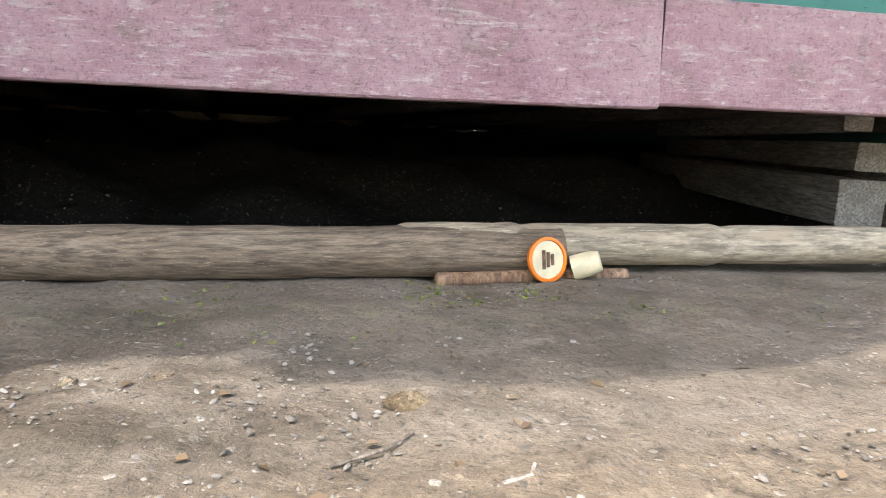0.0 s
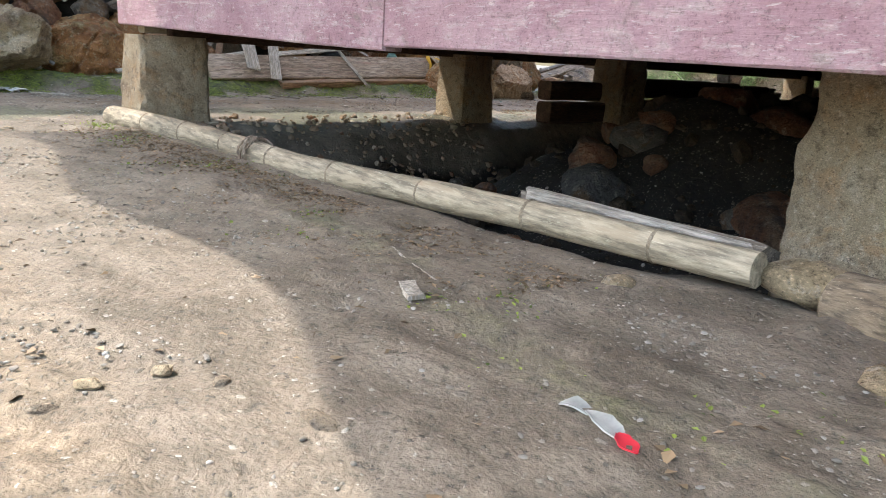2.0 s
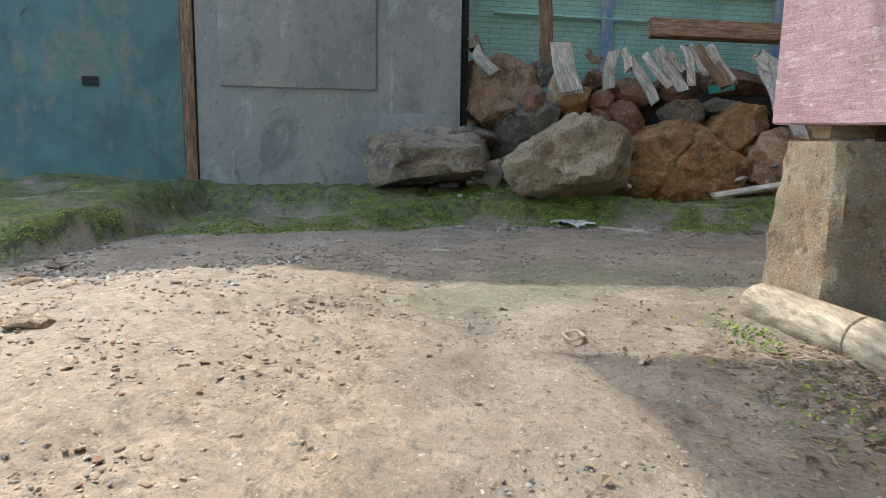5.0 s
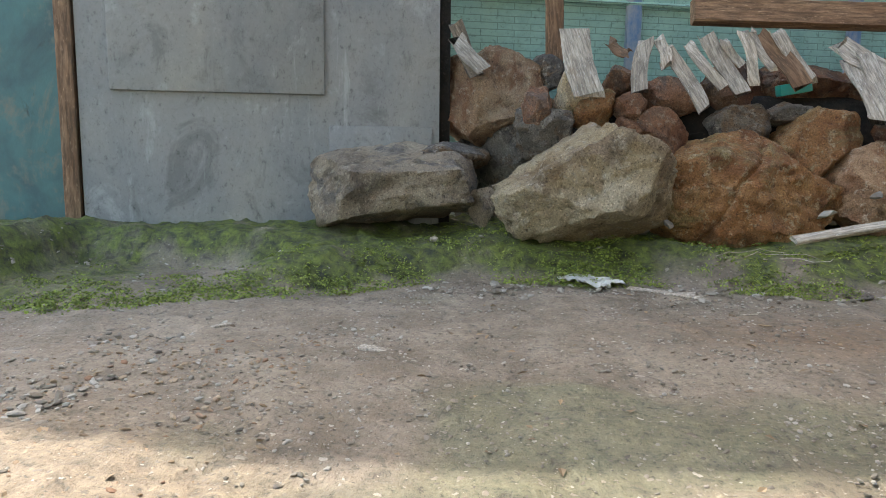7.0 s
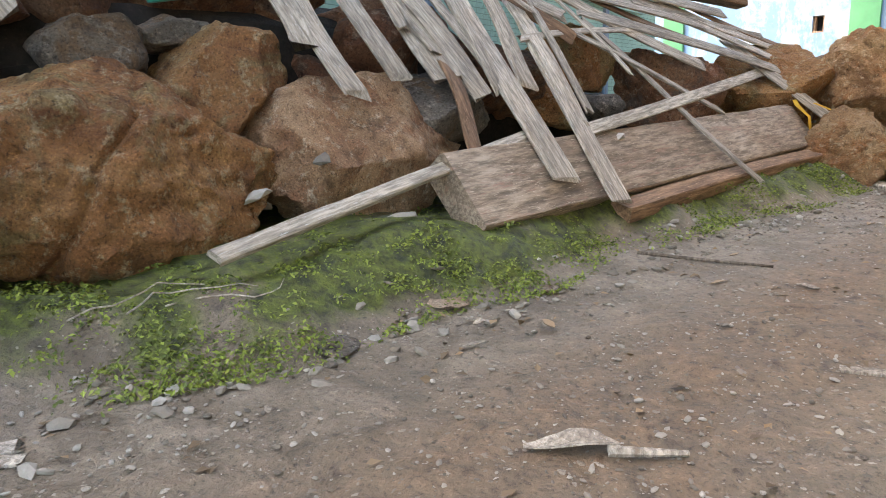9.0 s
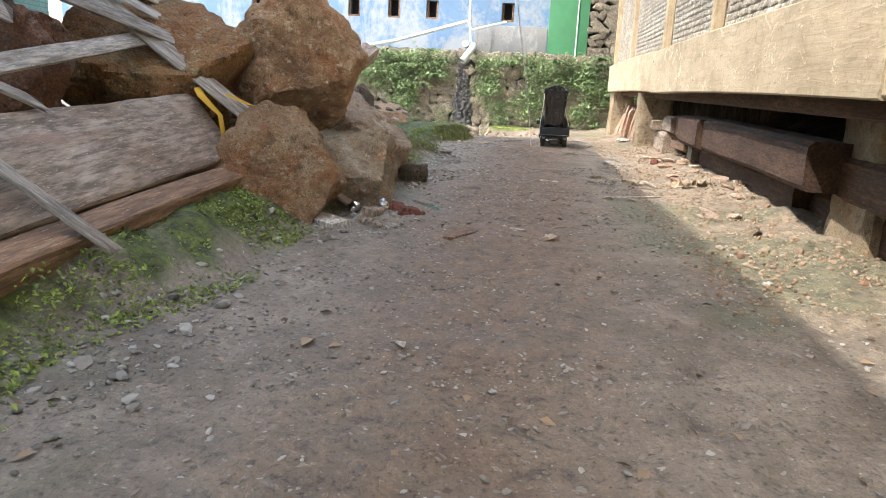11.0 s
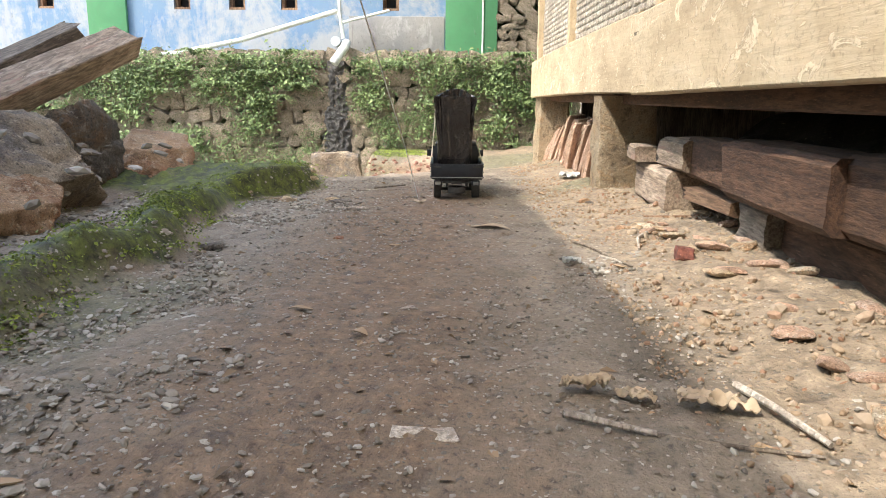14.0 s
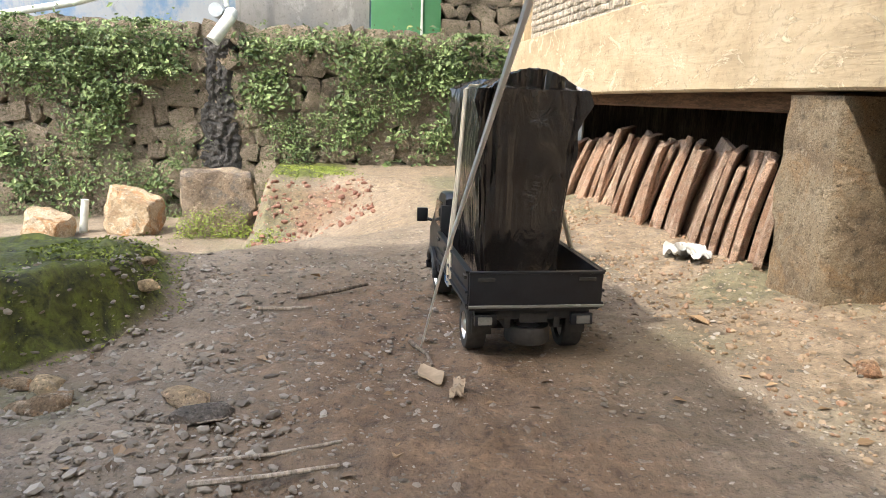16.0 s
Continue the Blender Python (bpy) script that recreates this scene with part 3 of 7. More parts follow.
def loft(rings, cap=True, bm=None):
    """Joins rings of points, all of one count, into a closed skin."""
    bm = bm or bmesh.new()
    vs = [[bm.verts.new(p) for p in r] for r in rings]
    k = len(rings[0])
    for a, b in zip(vs, vs[1:]):
        for i in range(k):
            bm.faces.new((a[i], a[(i + 1) % k], b[(i + 1) % k], b[i]))
    if cap:
        bm.faces.new(vs[0][::-1])
        bm.faces.new(vs[-1])
    bmesh.ops.recalc_face_normals(bm, faces=bm.faces)
    return bm


def box(sx, sy, sz, bevel=0.0, at=(0, 0, 0), bm=None, rot=None):
    one = bmesh.new()
    bmesh.ops.create_cube(one, size=1, matrix=Matrix.Diagonal((sx, sy, sz, 1)))
    if bevel:
        bmesh.ops.bevel(one, geom=list(one.edges), offset=bevel, segments=2, affect="EDGES", profile=0.6)
    m = Matrix.Translation(at) @ (rot or Matrix())
    bmesh.ops.transform(one, matrix=m, verts=one.verts)
    if bm is None:
        return one
    me = bpy.data.meshes.new("tmp")
    one.to_mesh(me)
    one.free()
    bm.from_mesh(me)
    bpy.data.meshes.remove(me)
    return bm


def tube(points, radius, sides=8, taper=1.0):
    """A round bar along points; radius may shrink to taper times itself."""
    pts = [Vector(p) for p in points]
    rings = []
    for i, p in enumerate(pts):
        d = (pts[min(i + 1, len(pts) - 1)] - pts[max(i - 1, 0)]).normalized()
        u = d.orthogonal().normalized() if abs(d.z) > 0.9 else d.cross((0, 0, 1)).normalized()
        w = d.cross(u)
        r = radius * (1 + (taper - 1) * i / max(1, len(pts) - 1))
        rings.append([p + (u * math.cos(a) + w * math.sin(a)) * r for a in (2 * math.pi * k / sides for k in range(sides))])
    return loft(rings)


def plank(length, width, thick, seed, ragged=0.0, segs=10, warp=0.003, worn=1.0):
    """A board along its own z, from 0 to length: worn edges, slight warp, ragged ends."""
    rnd = random.Random(seed)
    c = min(min(width, thick) * 0.2, 0.0035)
    prof = [(-width / 2 + c, -thick / 2), (width / 2 - c, -thick / 2), (width / 2, -thick / 2 + c), (width / 2, thick / 2 - c), (width / 2 - c, thick / 2), (-width / 2 + c, thick / 2), (-width / 2, thick / 2 - c), (-width / 2, -thick / 2 + c)]
    ph = rnd.random() * 9
    rings = []
    for i in range(segs + 1):
        f = i / segs
        ox, oy = warp * math.sin(f * 3 + ph) * 2, warp * math.sin(f * 4.3 + ph * 2)
        ring = []
        for k, (x, y) in enumerate(prof):
            j = worn * rnd.uniform(-1, 1) * min(width * 0.025, 0.0016)
            z = f * length
            if i in (0, segs):
                z += rnd.uniform(-1, 1) * ragged
            ring.append((x + ox + j, y + oy + j * 0.3, z))
        rings.append(ring)
    return loft(rings)


def along(a, b, roll=0.0):
    """The pose that lays a board's z from a to b."""
    a, b = Vector(a), Vector(b)
    q = (b - a).to_track_quat("Z", "Y")
    return Matrix.Translation(a) @ q.to_matrix().to_4x4() @ pose(0, 0, 0, 0, 0, roll)


def boulder(sx, sy, sz, seed, sub=3, cuts=12, rough=0.05, faces=(), crack=None):
    """A broken boulder: a block split by planes, with chipped edges, crags and pits; crack: a split along a plane (direction, distance)."""
    rnd = random.Random(seed)
    bm = bmesh.new()
    bmesh.ops.create_icosphere(bm, subdivisions=sub, radius=1)
    planes = [(Vector(p[:3]).normalized(), p[3]) for p in faces]
    for _ in range(9 if faces else cuts):
        d = Vector((rnd.gauss(0, 1), rnd.gauss(0, 1), rnd.gauss(0, 0.8))).normalized()
        planes.append((d, rnd.uniform(0.84, 1.0) if faces else rnd.uniform(0.64, 0.94)))
    off = Vector((seed * 3.7 % 50, seed * 1.3 % 50, 0))
    half = Vector((sx, sy, sz)) / 2
    mean = (sx + sy + sz) / 6
    split = (Vector(crack[:3]).normalized(), crack[3]) if crack else None
    for v in bm.verts:
        d = v.co.normalized()
        wob = 0.05 * noise.noise(d * 2.6 + off)
        r = 1.16
        for pn, h in planes:
            c = d.dot(pn)
            if c > 0.05:
                r = min(r, (h + wob) / c)
        p = Vector((d.x * r * half.x, d.y * r * half.y, d.z * r * half.z))
        q = p / mean
        k = rough * noise.fractal(q * 1.7 + off, 1.0, 2.0, 4)
        if sub > 3:
            near = noise.voronoi(q * 2.3 + off)[0]
            k += rough * (0.55 * min(1.0, (near[1] - near[0]) * 3.0) - 0.35)
            k += rough * 0.40 * (0.4 - abs(noise.noise(q * 5.0 + off)) * 1.6) + rough * 0.30 * noise.fractal(q * 12 + off, 0.6, 2.1, 5 if sub > 4 else 3)
        else:
            k += rough * 0.5 * noise.noise(q * 5 + off)
        if split:
            k -= 0.085 * math.exp(-((d.dot(split[0]) - split[1] + 0.12 * noise.noise(q * 2.0 + off)) / 0.030) ** 2)
        v.co = p * (1 + k)
    return bm


def block_stone(seed):
    """A squarish wall stone of unit size with worn corners and an uneven face."""
    rnd = random.Random(seed)
    bm = bmesh.new()
    bmesh.ops.create_cube(bm, size=1)
    bmesh.ops.subdivide_edges(bm, edges=list(bm.edges), cuts=3, use_grid_fill=True)
    skew = [rnd.uniform(-0.22, 0.22) for _ in range(4)]
    off = Vector((seed * 2.3 % 40, 0, 0))
    for v in bm.verts:
        p = v.co * 2
        q = p.lerp(p.normalized() * 1.25, 0.34)
        q += Vector((skew[0] * p.z, 0, skew[1] * p.x + skew[2] * p.x * p.z))
        q *= 1 + 0.09 * noise.noise(p * 1.7 + off)
        v.co = q * 0.5
    return bm


def crumpled(l, w, seed, height=0.015, thick=0.0012):
    """A torn sheet lying in folds, with an uneven outline."""
    nx, ny = 34, 18
    off = Vector((seed * 3.1 % 30, 0, 0))
    bm = bmesh.new()
    grid = []
    for i in range(nx + 1):
        row = []
        for j in range(ny + 1):
            u, v = 2 * i / nx - 1, 2 * j / ny - 1
            edge = 0.75 + 0.5 * noise.noise(Vector((math.atan2(v, u) * 1.1, seed, 0)))
            k = edge / max(0.9, math.hypot(u, v) ** 0.5 * 1.15)
            p = Vector((u * l / 2 * k, v * w / 2 * k, 0))
            q = Vector((p.x / l * 5, p.y / l * 5, seed)) + off
            z = height * (0.5 - abs(noise.noise(q))) + height * 0.6 * (0.5 - abs(noise.noise(q * 2.3)))
            row.append((p.x, p.y, max(0.0008, z)))
        grid.append(row)
    top = [[bm.verts.new(p) for p in r] for r in grid]
    low = [[bm.verts.new((p[0], p[1], p[2] - thick)) for p in r] for r in grid]
    for i in range(nx):
        for j in range(ny):
            bm.faces.new((top[i][j], top[i + 1][j], top[i + 1][j + 1], top[i][j + 1]))
            bm.faces.new((low[i][j], low[i][j + 1], low[i + 1][j + 1], low[i + 1][j]))
    return bm


def turned(r, n, lean, spin=6.3):
    """n random turns as 3 x 3 arrays: a lean about x and y, a spin about z."""
    a, b, c = r.uniform(-lean, lean, n), r.uniform(-lean, lean, n), r.uniform(0, spin, n)
    o, l = np.zeros(n), np.ones(n)
    rx = np.stack([l, o, o, o, np.cos(a), -np.sin(a), o, np.sin(a), np.cos(a)], -1).reshape(n, 3, 3)
    ry = np.stack([np.cos(b), o, np.sin(b), o, l, o, -np.sin(b), o, np.cos(b)], -1).reshape(n, 3, 3)
    rz = np.stack([np.cos(c), -np.sin(c), o, np.sin(c), np.cos(c), o, o, o, l], -1).reshape(n, 3, 3)
    return rz @ ry @ rx


def joined(name, verts, tris):
    """One mesh from many copies: verts (n, k, 3), and the triangles of one copy."""
    n, k = verts.shape[:2]
    faces = (np.asarray(tris)[None] + (np.arange(n) * k)[:, None, None]).reshape(-1, 3)
    me = bpy.data.meshes.new(name)
    me.vertices.add(n * k)
    me.vertices.foreach_set("co", verts.astype(np.float32).ravel())
    me.loops.add(faces.size)
    me.loops.foreach_set("vertex_index", faces.astype(np.int32).ravel())
    me.polygons.add(len(faces))
    me.polygons.foreach_set("loop_start", np.arange(0, faces.size, 3, dtype=np.int32))
    me.update(calc_edges=True)
    me.shade_flat()
    return me


def scatter_stones(spots, seed, squash=0.45):
    """Many small broken stones in one mesh: rows of x, y, z, size."""
    r = np.random.RandomState(seed)
    spots = np.asarray(spots, float)
    n = len(spots)
    bm0 = bmesh.new()
    bmesh.ops.create_icosphere(bm0, subdivisions=1, radius=1)
    base = np.array([v.co[:] for v in bm0.verts])
    tris = [[v.index for v in f.verts] for f in bm0.faces]
    bm0.free()
    size = np.stack([r.uniform(0.6, 1.2, n), r.uniform(0.5, 0.9, n), squash * r.uniform(0.6, 1.1, n)], -1) * spots[:, 3:4]
    p = base[None] * size[:, None] * r.uniform(0.75, 1.2, (n, len(base), 1))
    p = np.einsum("nij,nkj->nki", turned(r, n, 0.4), p) + spots[:, None, :3]
    return joined("stones", p, tris)


def leaf_cloud(spots, seed, loose=0.5):
    """Many small folded leaves in one mesh: rows of x, y, z, size and the way they face."""
    r = np.random.RandomState(seed)
    at = np.array([row[:4] for row in spots], float)
    d = np.array([row[4] for row in spots], float) + r.normal(0, loose, (len(spots), 3))
    d /= np.linalg.norm(d, axis=1, keepdims=True)
    n = len(at)
    u = np.cross(d, r.normal(0, 1, (n, 3)))
    u /= np.linalg.norm(u, axis=1, keepdims=True)
    w = np.cross(d, u)
    s, wide = at[:, 3], at[:, 3] * r.uniform(0.45, 0.7, n)
    p = np.stack([-s[:, None] * u, -0.2 * s[:, None] * u - wide[:, None] * w + 0.15 * s[:, None] * d, s[:, None] * u - 0.2 * s[:, None] * d, -0.2 * s[:, None] * u + wide[:, None] * w + 0.15 * s[:, None] * d], 1)
    return joined("leaves", p + at[:, None, :3], [[0, 1, 2], [0, 2, 3]])


def stuff(name, me, material, label, category):
    me.materials.append(material)
    return tagged(new(name, me), label, category, "", "stuff")


# ---- ground ----
def smooth(a, b, x):
    t = np.clip((x - a) / (b - a), 0, 1)
    return t * t * (3 - 2 * t)


def wavy(x, y, f, s):
    return np.sin(x * f + 1.7 * np.sin(y * f * 0.8 + s)) * np.sin(y * f * 1.1 + s * 2 + 1.3 * np.sin(x * f * 0.7))


def bank_edge(y):
    """x of the foot of the mossy bank on the pile's side of the lane."""
    return -0.38 + 0.30 * smooth(-2.0, -2.9, y) + 0.55 * smooth(-2.95, -3.07, y) + 0.05 * np.sin(y * 4.0) + 0.02 * np.sin(y * 13) + 0.10 * np.exp(-((y - 3.05) / 0.28) ** 2) + 0.05 * np.exp(-((y + 0.45) / 0.5) ** 2)


def ground_z(x, y):
    x, y = np.asarray(x, float), np.asarray(y, float)
    z = 0.004 * wavy(x, y, 3.1, 0.4) + 0.003 * wavy(x, y, 9.0, 2.0) + 0.0018 * wavy(x, y, 27.0, 1.0) + 0.0012 * wavy(x, y, 61.0, 3.0)
    e = bank_edge(y)
    far = smooth(1.2, 1.8, y)
    slab = smooth(2.60, 2.85, y)
    low = smooth(-2.35, -2.6, y) * smooth(-3.04, -2.96, y)
    near = (smooth(0.0, 0.16, e - x) * (0.075 + 0.018 * wavy(x, y, 7, 5)) + smooth(0.2, 0.8, e - x) * 0.04) * (1 - 0.8 * low) + low * 0.075 * smooth(-0.46, -0.56, x)
    ridge = smooth(0.0, 0.05, e - x) * (0.018 + 0.036 * slab) + (1 - slab) * (0.042 + 0.012 * wavy(x, y, 11, 2)) * np.exp(-((e - x - 0.065) / 0.045) ** 2)
    bank = near * (1 - far) + ridge * far
    z = z + bank * smooth(2.9, 2.2, y) * smooth(0.2, -0.2, y - 2.6) + bank * 0.6 * smooth(2.2, 2.6, y) * smooth(3.3, 2.9, y) + bank * smooth(2.6, 2.9, y) * smooth(3.4, 3.25, y) * 0.9
    z = z + 0.03 * np.exp(-((x - 0.75) / 0.5) ** 2 - ((y + 2.55) / 0.28) ** 2)
    z = z - 0.02 * smooth(2.2, 3.0, y)
    z = z - 0.05 * np.exp(-((y + 1.37) / 0.10) ** 2) * smooth(0.95, 1.4, x) * smooth(2.75, 2.4, x)
    crest = 3.5 + 0.55 * x
    z = z - smooth(0, 0.9, y - crest) * (0.34 - 0.25 * smooth(-0.45, 0.4, x))
    terrace = smooth(-0.46, -0.36, x) * smooth(4.72, 5.22, y + 0.05 * np.sin(x * 9))
    z = z * (1 - terrace) - 0.095 * terrace
    inside = smooth(0.80, 1.0, x) * smooth(-1.42, -1.25, y)
    z = z - inside * 0.16 * (1 + 0.4 * wavy(x, y, 6, 1)) + inside * smooth(-1.0, -0.1, y) * smooth(1.0, 1.9, x) * 0.36
    z = z + smooth(0.40, 0.60, x) * smooth(0.2, 1.0, y) * (0.02 + 0.012 * wavy(x, y, 15, 3))
    z = z - smooth(0.62, 0.95, x) * smooth(-1.3, -1.0, y) * smooth(1.0, 0.6, y) * 0.06
    return z


def gz(x, y):
    return float(ground_z(x, y))


def lattice(x, y, f, seed):
    """Smooth value noise over arrays, 0 to 1, f cells a metre."""
    x, y = x * f + 500, y * f + 500
    xi, yi = np.floor(x).astype(np.int64), np.floor(y).astype(np.int64)
    u, w = x - xi, y - yi
    u, w = u * u * (3 - 2 * u), w * w * (3 - 2 * w)

    def cell(a, c):
        h = (a * 374761393 + c * 668265263 + seed * 144665) & 0xFFFFFFFF
        h = ((h ^ (h >> 13)) * 1274126177) & 0xFFFFFFFF
        return ((h ^ (h >> 16)) & 0xFFFF) / 65535.0

    return (cell(xi, yi) * (1 - u) + cell(xi + 1, yi) * u) * (1 - w) + (cell(xi, yi + 1) * (1 - u) + cell(xi + 1, yi + 1) * u) * w


def clods(x, y):
    """Trodden crust: shallow lumps, broken clods in patches, fine crumbs."""
    patch = smooth(0.45, 0.7, lattice(x, y, 3.1, 1) * 0.6 + lattice(x, y, 7.3, 2) * 0.4)
    z = 0.006 * (lattice(x, y, 9, 3) - 0.5) + 0.004 * (lattice(x, y, 19, 4) - 0.5)
    z = z + (0.3 + patch) * (0.009 * np.maximum(0, lattice(x, y, 33, 5) - 0.62) + 0.010 * np.maximum(0, lattice(x, y, 58, 6) - 0.66))
    return z + 0.0022 * (lattice(x, y, 75, 7) - 0.5)


def build_ground():
    xs = np.concatenate([[-60, -30, -15, -8, -5, -3.5], np.arange(-2.6, -1.0, 0.03), np.arange(-1.0, 0.8, 0.0085), np.arange(0.8, 4.6, 0.014), np.arange(4.6, 5.8, 0.03), [6.5, 8, 12, 25, 60]])
    ys = np.concatenate([[-60, -30, -15, -9, -6.5, -5.2], np.arange(-4.6, -3.0, 0.03), np.arange(-3.0, -1.5, 0.0095), np.arange(-1.5, 3.6, 0.013), np.arange(3.6, 6.3, 0.026), [7, 9, 14, 28, 60]])
    gx, gy = np.meshgrid(xs, ys)
    g = ground_z(gx, gy)
    rnd = np.random.RandomState(4)
    g = g + rnd.normal(0, 0.0006, g.shape) + clods(gx, gy)
    k, h = len(xs), len(ys)
    idx = np.arange(k * h).reshape(h, k)
    faces = np.stack([idx[:-1, :-1], idx[:-1, 1:], idx[1:, 1:], idx[1:, :-1]], -1).reshape(-1, 4)
    me = bpy.data.meshes.new("ground")
    e = bank_edge(gy)
    moss = smooth(-0.025, 0.09 - 0.06 * smooth(1.2, 1.8, gy), e - gx) * smooth(-1.6, -0.95, gx) * smooth(3.45, 3.2, gy)
    moss = moss * (1 - 0.20 * smooth(0.2, 0.8, gy) * smooth(2.9, 2.5, gy) + 0.45 * smooth(2.5, 2.85, gy)) * (0.70 + 0.45 * wavy(gx, gy, 8.0, 1.0) * wavy(gx, gy, 21.0, 4.0) + 0.18 * wavy(gx, gy, 13.0, 2.0))
    moss = moss * (1 - 0.55 * smooth(-2.35, -2.6, gy) * smooth(-3.02, -2.96, gy) * smooth(-0.56, -0.46, gx))
    moss = moss * (1 - smooth(1.2, 1.6, gy) * smooth(2.75, 2.6, gy) * smooth(0.10, 0.17, e - gx))
    moss = np.maximum(moss, smooth(1.2, 1.6, gy) * smooth(3.4, 3.2, gy) * smooth(-0.01, 0.03, e - gx) * np.maximum(smooth(0.15, 0.10, e - gx), smooth(2.6, 2.8, gy) * smooth(0.5, 0.4, e - gx)) * (0.45 + 0.6 * lattice(gx, gy, 9, 14)))
    moss = np.maximum(moss, 0.38 * np.exp(-((gy + 1.78 + 0.05 * np.sin(gx * 5)) / 0.14) ** 2) * smooth(0.9, 2.2, gx) * smooth(5.8, 5.0, gx))
    moss = np.maximum(moss, 0.55 * np.exp(-((gy + 2.9) / 0.3) ** 2) * smooth(0.5, -0.3, gx) * smooth(-2.2, -1.4, gx))
    moss = np.maximum(moss, 0.30 * smooth(3.6, 4.4, gy) * smooth(0.3, -0.2, gx) * smooth(6.5, 5.5, gy) * smooth(-3.5, -2.5, gx))
    moss = np.maximum(moss, 0.9 * smooth(-0.46, -0.38, gx) * smooth(0.12, -0.2, gx) * smooth(5.12, 5.3, gy + 0.04 * np.sin(gx * 17)) * smooth(5.8, 5.6, gy))
    g = g + np.clip(moss * 1.6, 0, 1) * (0.014 * np.maximum(0, lattice(gx, gy, 22, 11) - 0.35) + 0.012 * np.maximum(0, lattice(gx, gy, 47, 12) - 0.4))
    me.from_pydata(np.stack([gx, gy, g], -1).reshape(-1, 3).tolist(), [], faces.tolist())
    green = 0.72 * (0.12 + 0.88 * smooth(0.14, 0.34, np.abs(gx - 0.02)) * smooth(1.0, 0.6, gx) + 0.25 * smooth(1.0, 1.4, gx) * smooth(-1.9, -1.75, gy)) * smooth(0.42, 0.7, lattice(gx, gy, 2.2, 21) * 0.65 + lattice(gx, gy, 6.1, 22) * 0.35)
    sand = smooth(-2.02, -2.3, gy) * smooth(0.2, 0.7, gx) * 0.75
    sand = np.maximum(sand, smooth(0.32, 0.5, gx) * smooth(-0.2, 0.5, gy) * 0.95)
    sand = np.maximum(sand, smooth(3.5, 4.0, gy) * smooth(-0.4, 0.1, gx) * 0.5)
    red = (0.55 + 0.16 * smooth(-0.2, 0.8, gy)) * np.exp(-((gx - 0.02) / 0.26) ** 2) * smooth(-2.4, -1.4, gy) * smooth(3.6, 3.0, gy) + 0.9 * np.exp(-((gx + 0.2) / 0.24) ** 2 - ((gy - 5.0) / 0.14) ** 2)
    # near-black inside the house outline: under-floor shade put into the ground colour
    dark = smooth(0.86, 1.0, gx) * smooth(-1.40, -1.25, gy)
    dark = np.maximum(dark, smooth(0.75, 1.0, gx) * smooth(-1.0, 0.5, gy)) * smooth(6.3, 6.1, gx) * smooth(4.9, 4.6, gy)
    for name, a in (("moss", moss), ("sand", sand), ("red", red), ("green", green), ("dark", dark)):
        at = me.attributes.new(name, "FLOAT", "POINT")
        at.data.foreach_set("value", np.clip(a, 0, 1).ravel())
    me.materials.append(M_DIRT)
    me.shade_smooth()
    return tagged(new("ground", me), "trodden brown earth lane with mossy edges and litter", "ground", "", "structure")


build_ground()


# ---- the stilt house: beams, stone posts, floor, walls, eaves ----
def stone_post(seed, w=0.17, d=0.17, h=0.30, flare=1.18):
    rnd = random.Random(seed)
    rings = []
    n = 30
    for i in range(n + 1):
        f = i / n
        s = flare + (1 - flare) * f
        ring = []
        for k in range(48):
            a = 2 * math.pi * (k + 0.5) / 48
            c, s2 = math.cos(a), math.sin(a)
            m = 1 / max(abs(c), abs(s2))
            m = min(m, 1.37)
            x, y = c * m * w / 2 * s, s2 * m * d / 2 * s
            o = Vector((x * 14 + seed, y * 14, f * 5))
            j = 1 + 0.075 * noise.fractal(o, 0.8, 2, 5) + rnd.uniform(-0.009, 0.009)
            ring.append((x * j, y * j, f * h))
        rings.append(ring)
    return loft(rings)


house = thing("stilt_house", "low timber house on stone posts with pink and bare sill beams", "house", (0.55, -1.57, 0))
inv = house.matrix_world.inverted()


def house_part(name, bm, material, m, label=""):
    ob = part(name, bm, material, house, label)
    ob.matrix_basis = inv @ m
    return ob


# sill beams: south side pink, west side bare timber, each of several boards end to end
SOUTH = ((0.50, -1.545, 1.93, -1.44, 0.296, 0.271, 0.225), (1.915, -1.4385, 3.28, -1.415, 0.271, 0.280, 0.275), (3.285, -1.418, 4.36, -1.533, 0.272, 0.290, 0.185), (4.365, -1.536, 6.4, -1.69, 0.290, 0.325, 0.176))
for i, (x0, y0, x1, y1, z0, z1, hh) in enumerate(SOUTH):
    a, b2 = (x0, y0, z0 + hh / 2), (x1, y1, z1 + hh / 2)
    house_part("sill_beam", plank(math.dist(a, b2), hh, 0.05, 20 + i, 0.004, 24, 0.002, 0.3), M_PINK, along(a, b2, 90), "worn pink painted sill beam")
WEST = ((-1.515, 0.35), (0.355, 2.588), (2.592, 4.78))
for i, (y0, y1) in enumerate(WEST):
    z0, z1, hh = ((0.284, 0.286, 0.185), (0.288, 0.272, 0.178), (0.271, 0.260, 0.182))[i]
    house_part("sill_beam", plank(y1 - y0, hh, 0.06, 30 + i, 0.004, 40, 0.004, 0.2), M_BEAM, along((0.575, y0, z0 + hh / 2), (0.575 - 0.003 * (i == 2), y1, z1 + hh / 2), 90), "bare sun-bleached sill beam")
house_part("sill_beam", plank(5.6, 0.19, 0.06, 34, 0.004, 20), M_BEAM, along((0.61, 4.75, 0.355), (6.2, 4.75, 0.355), 90))
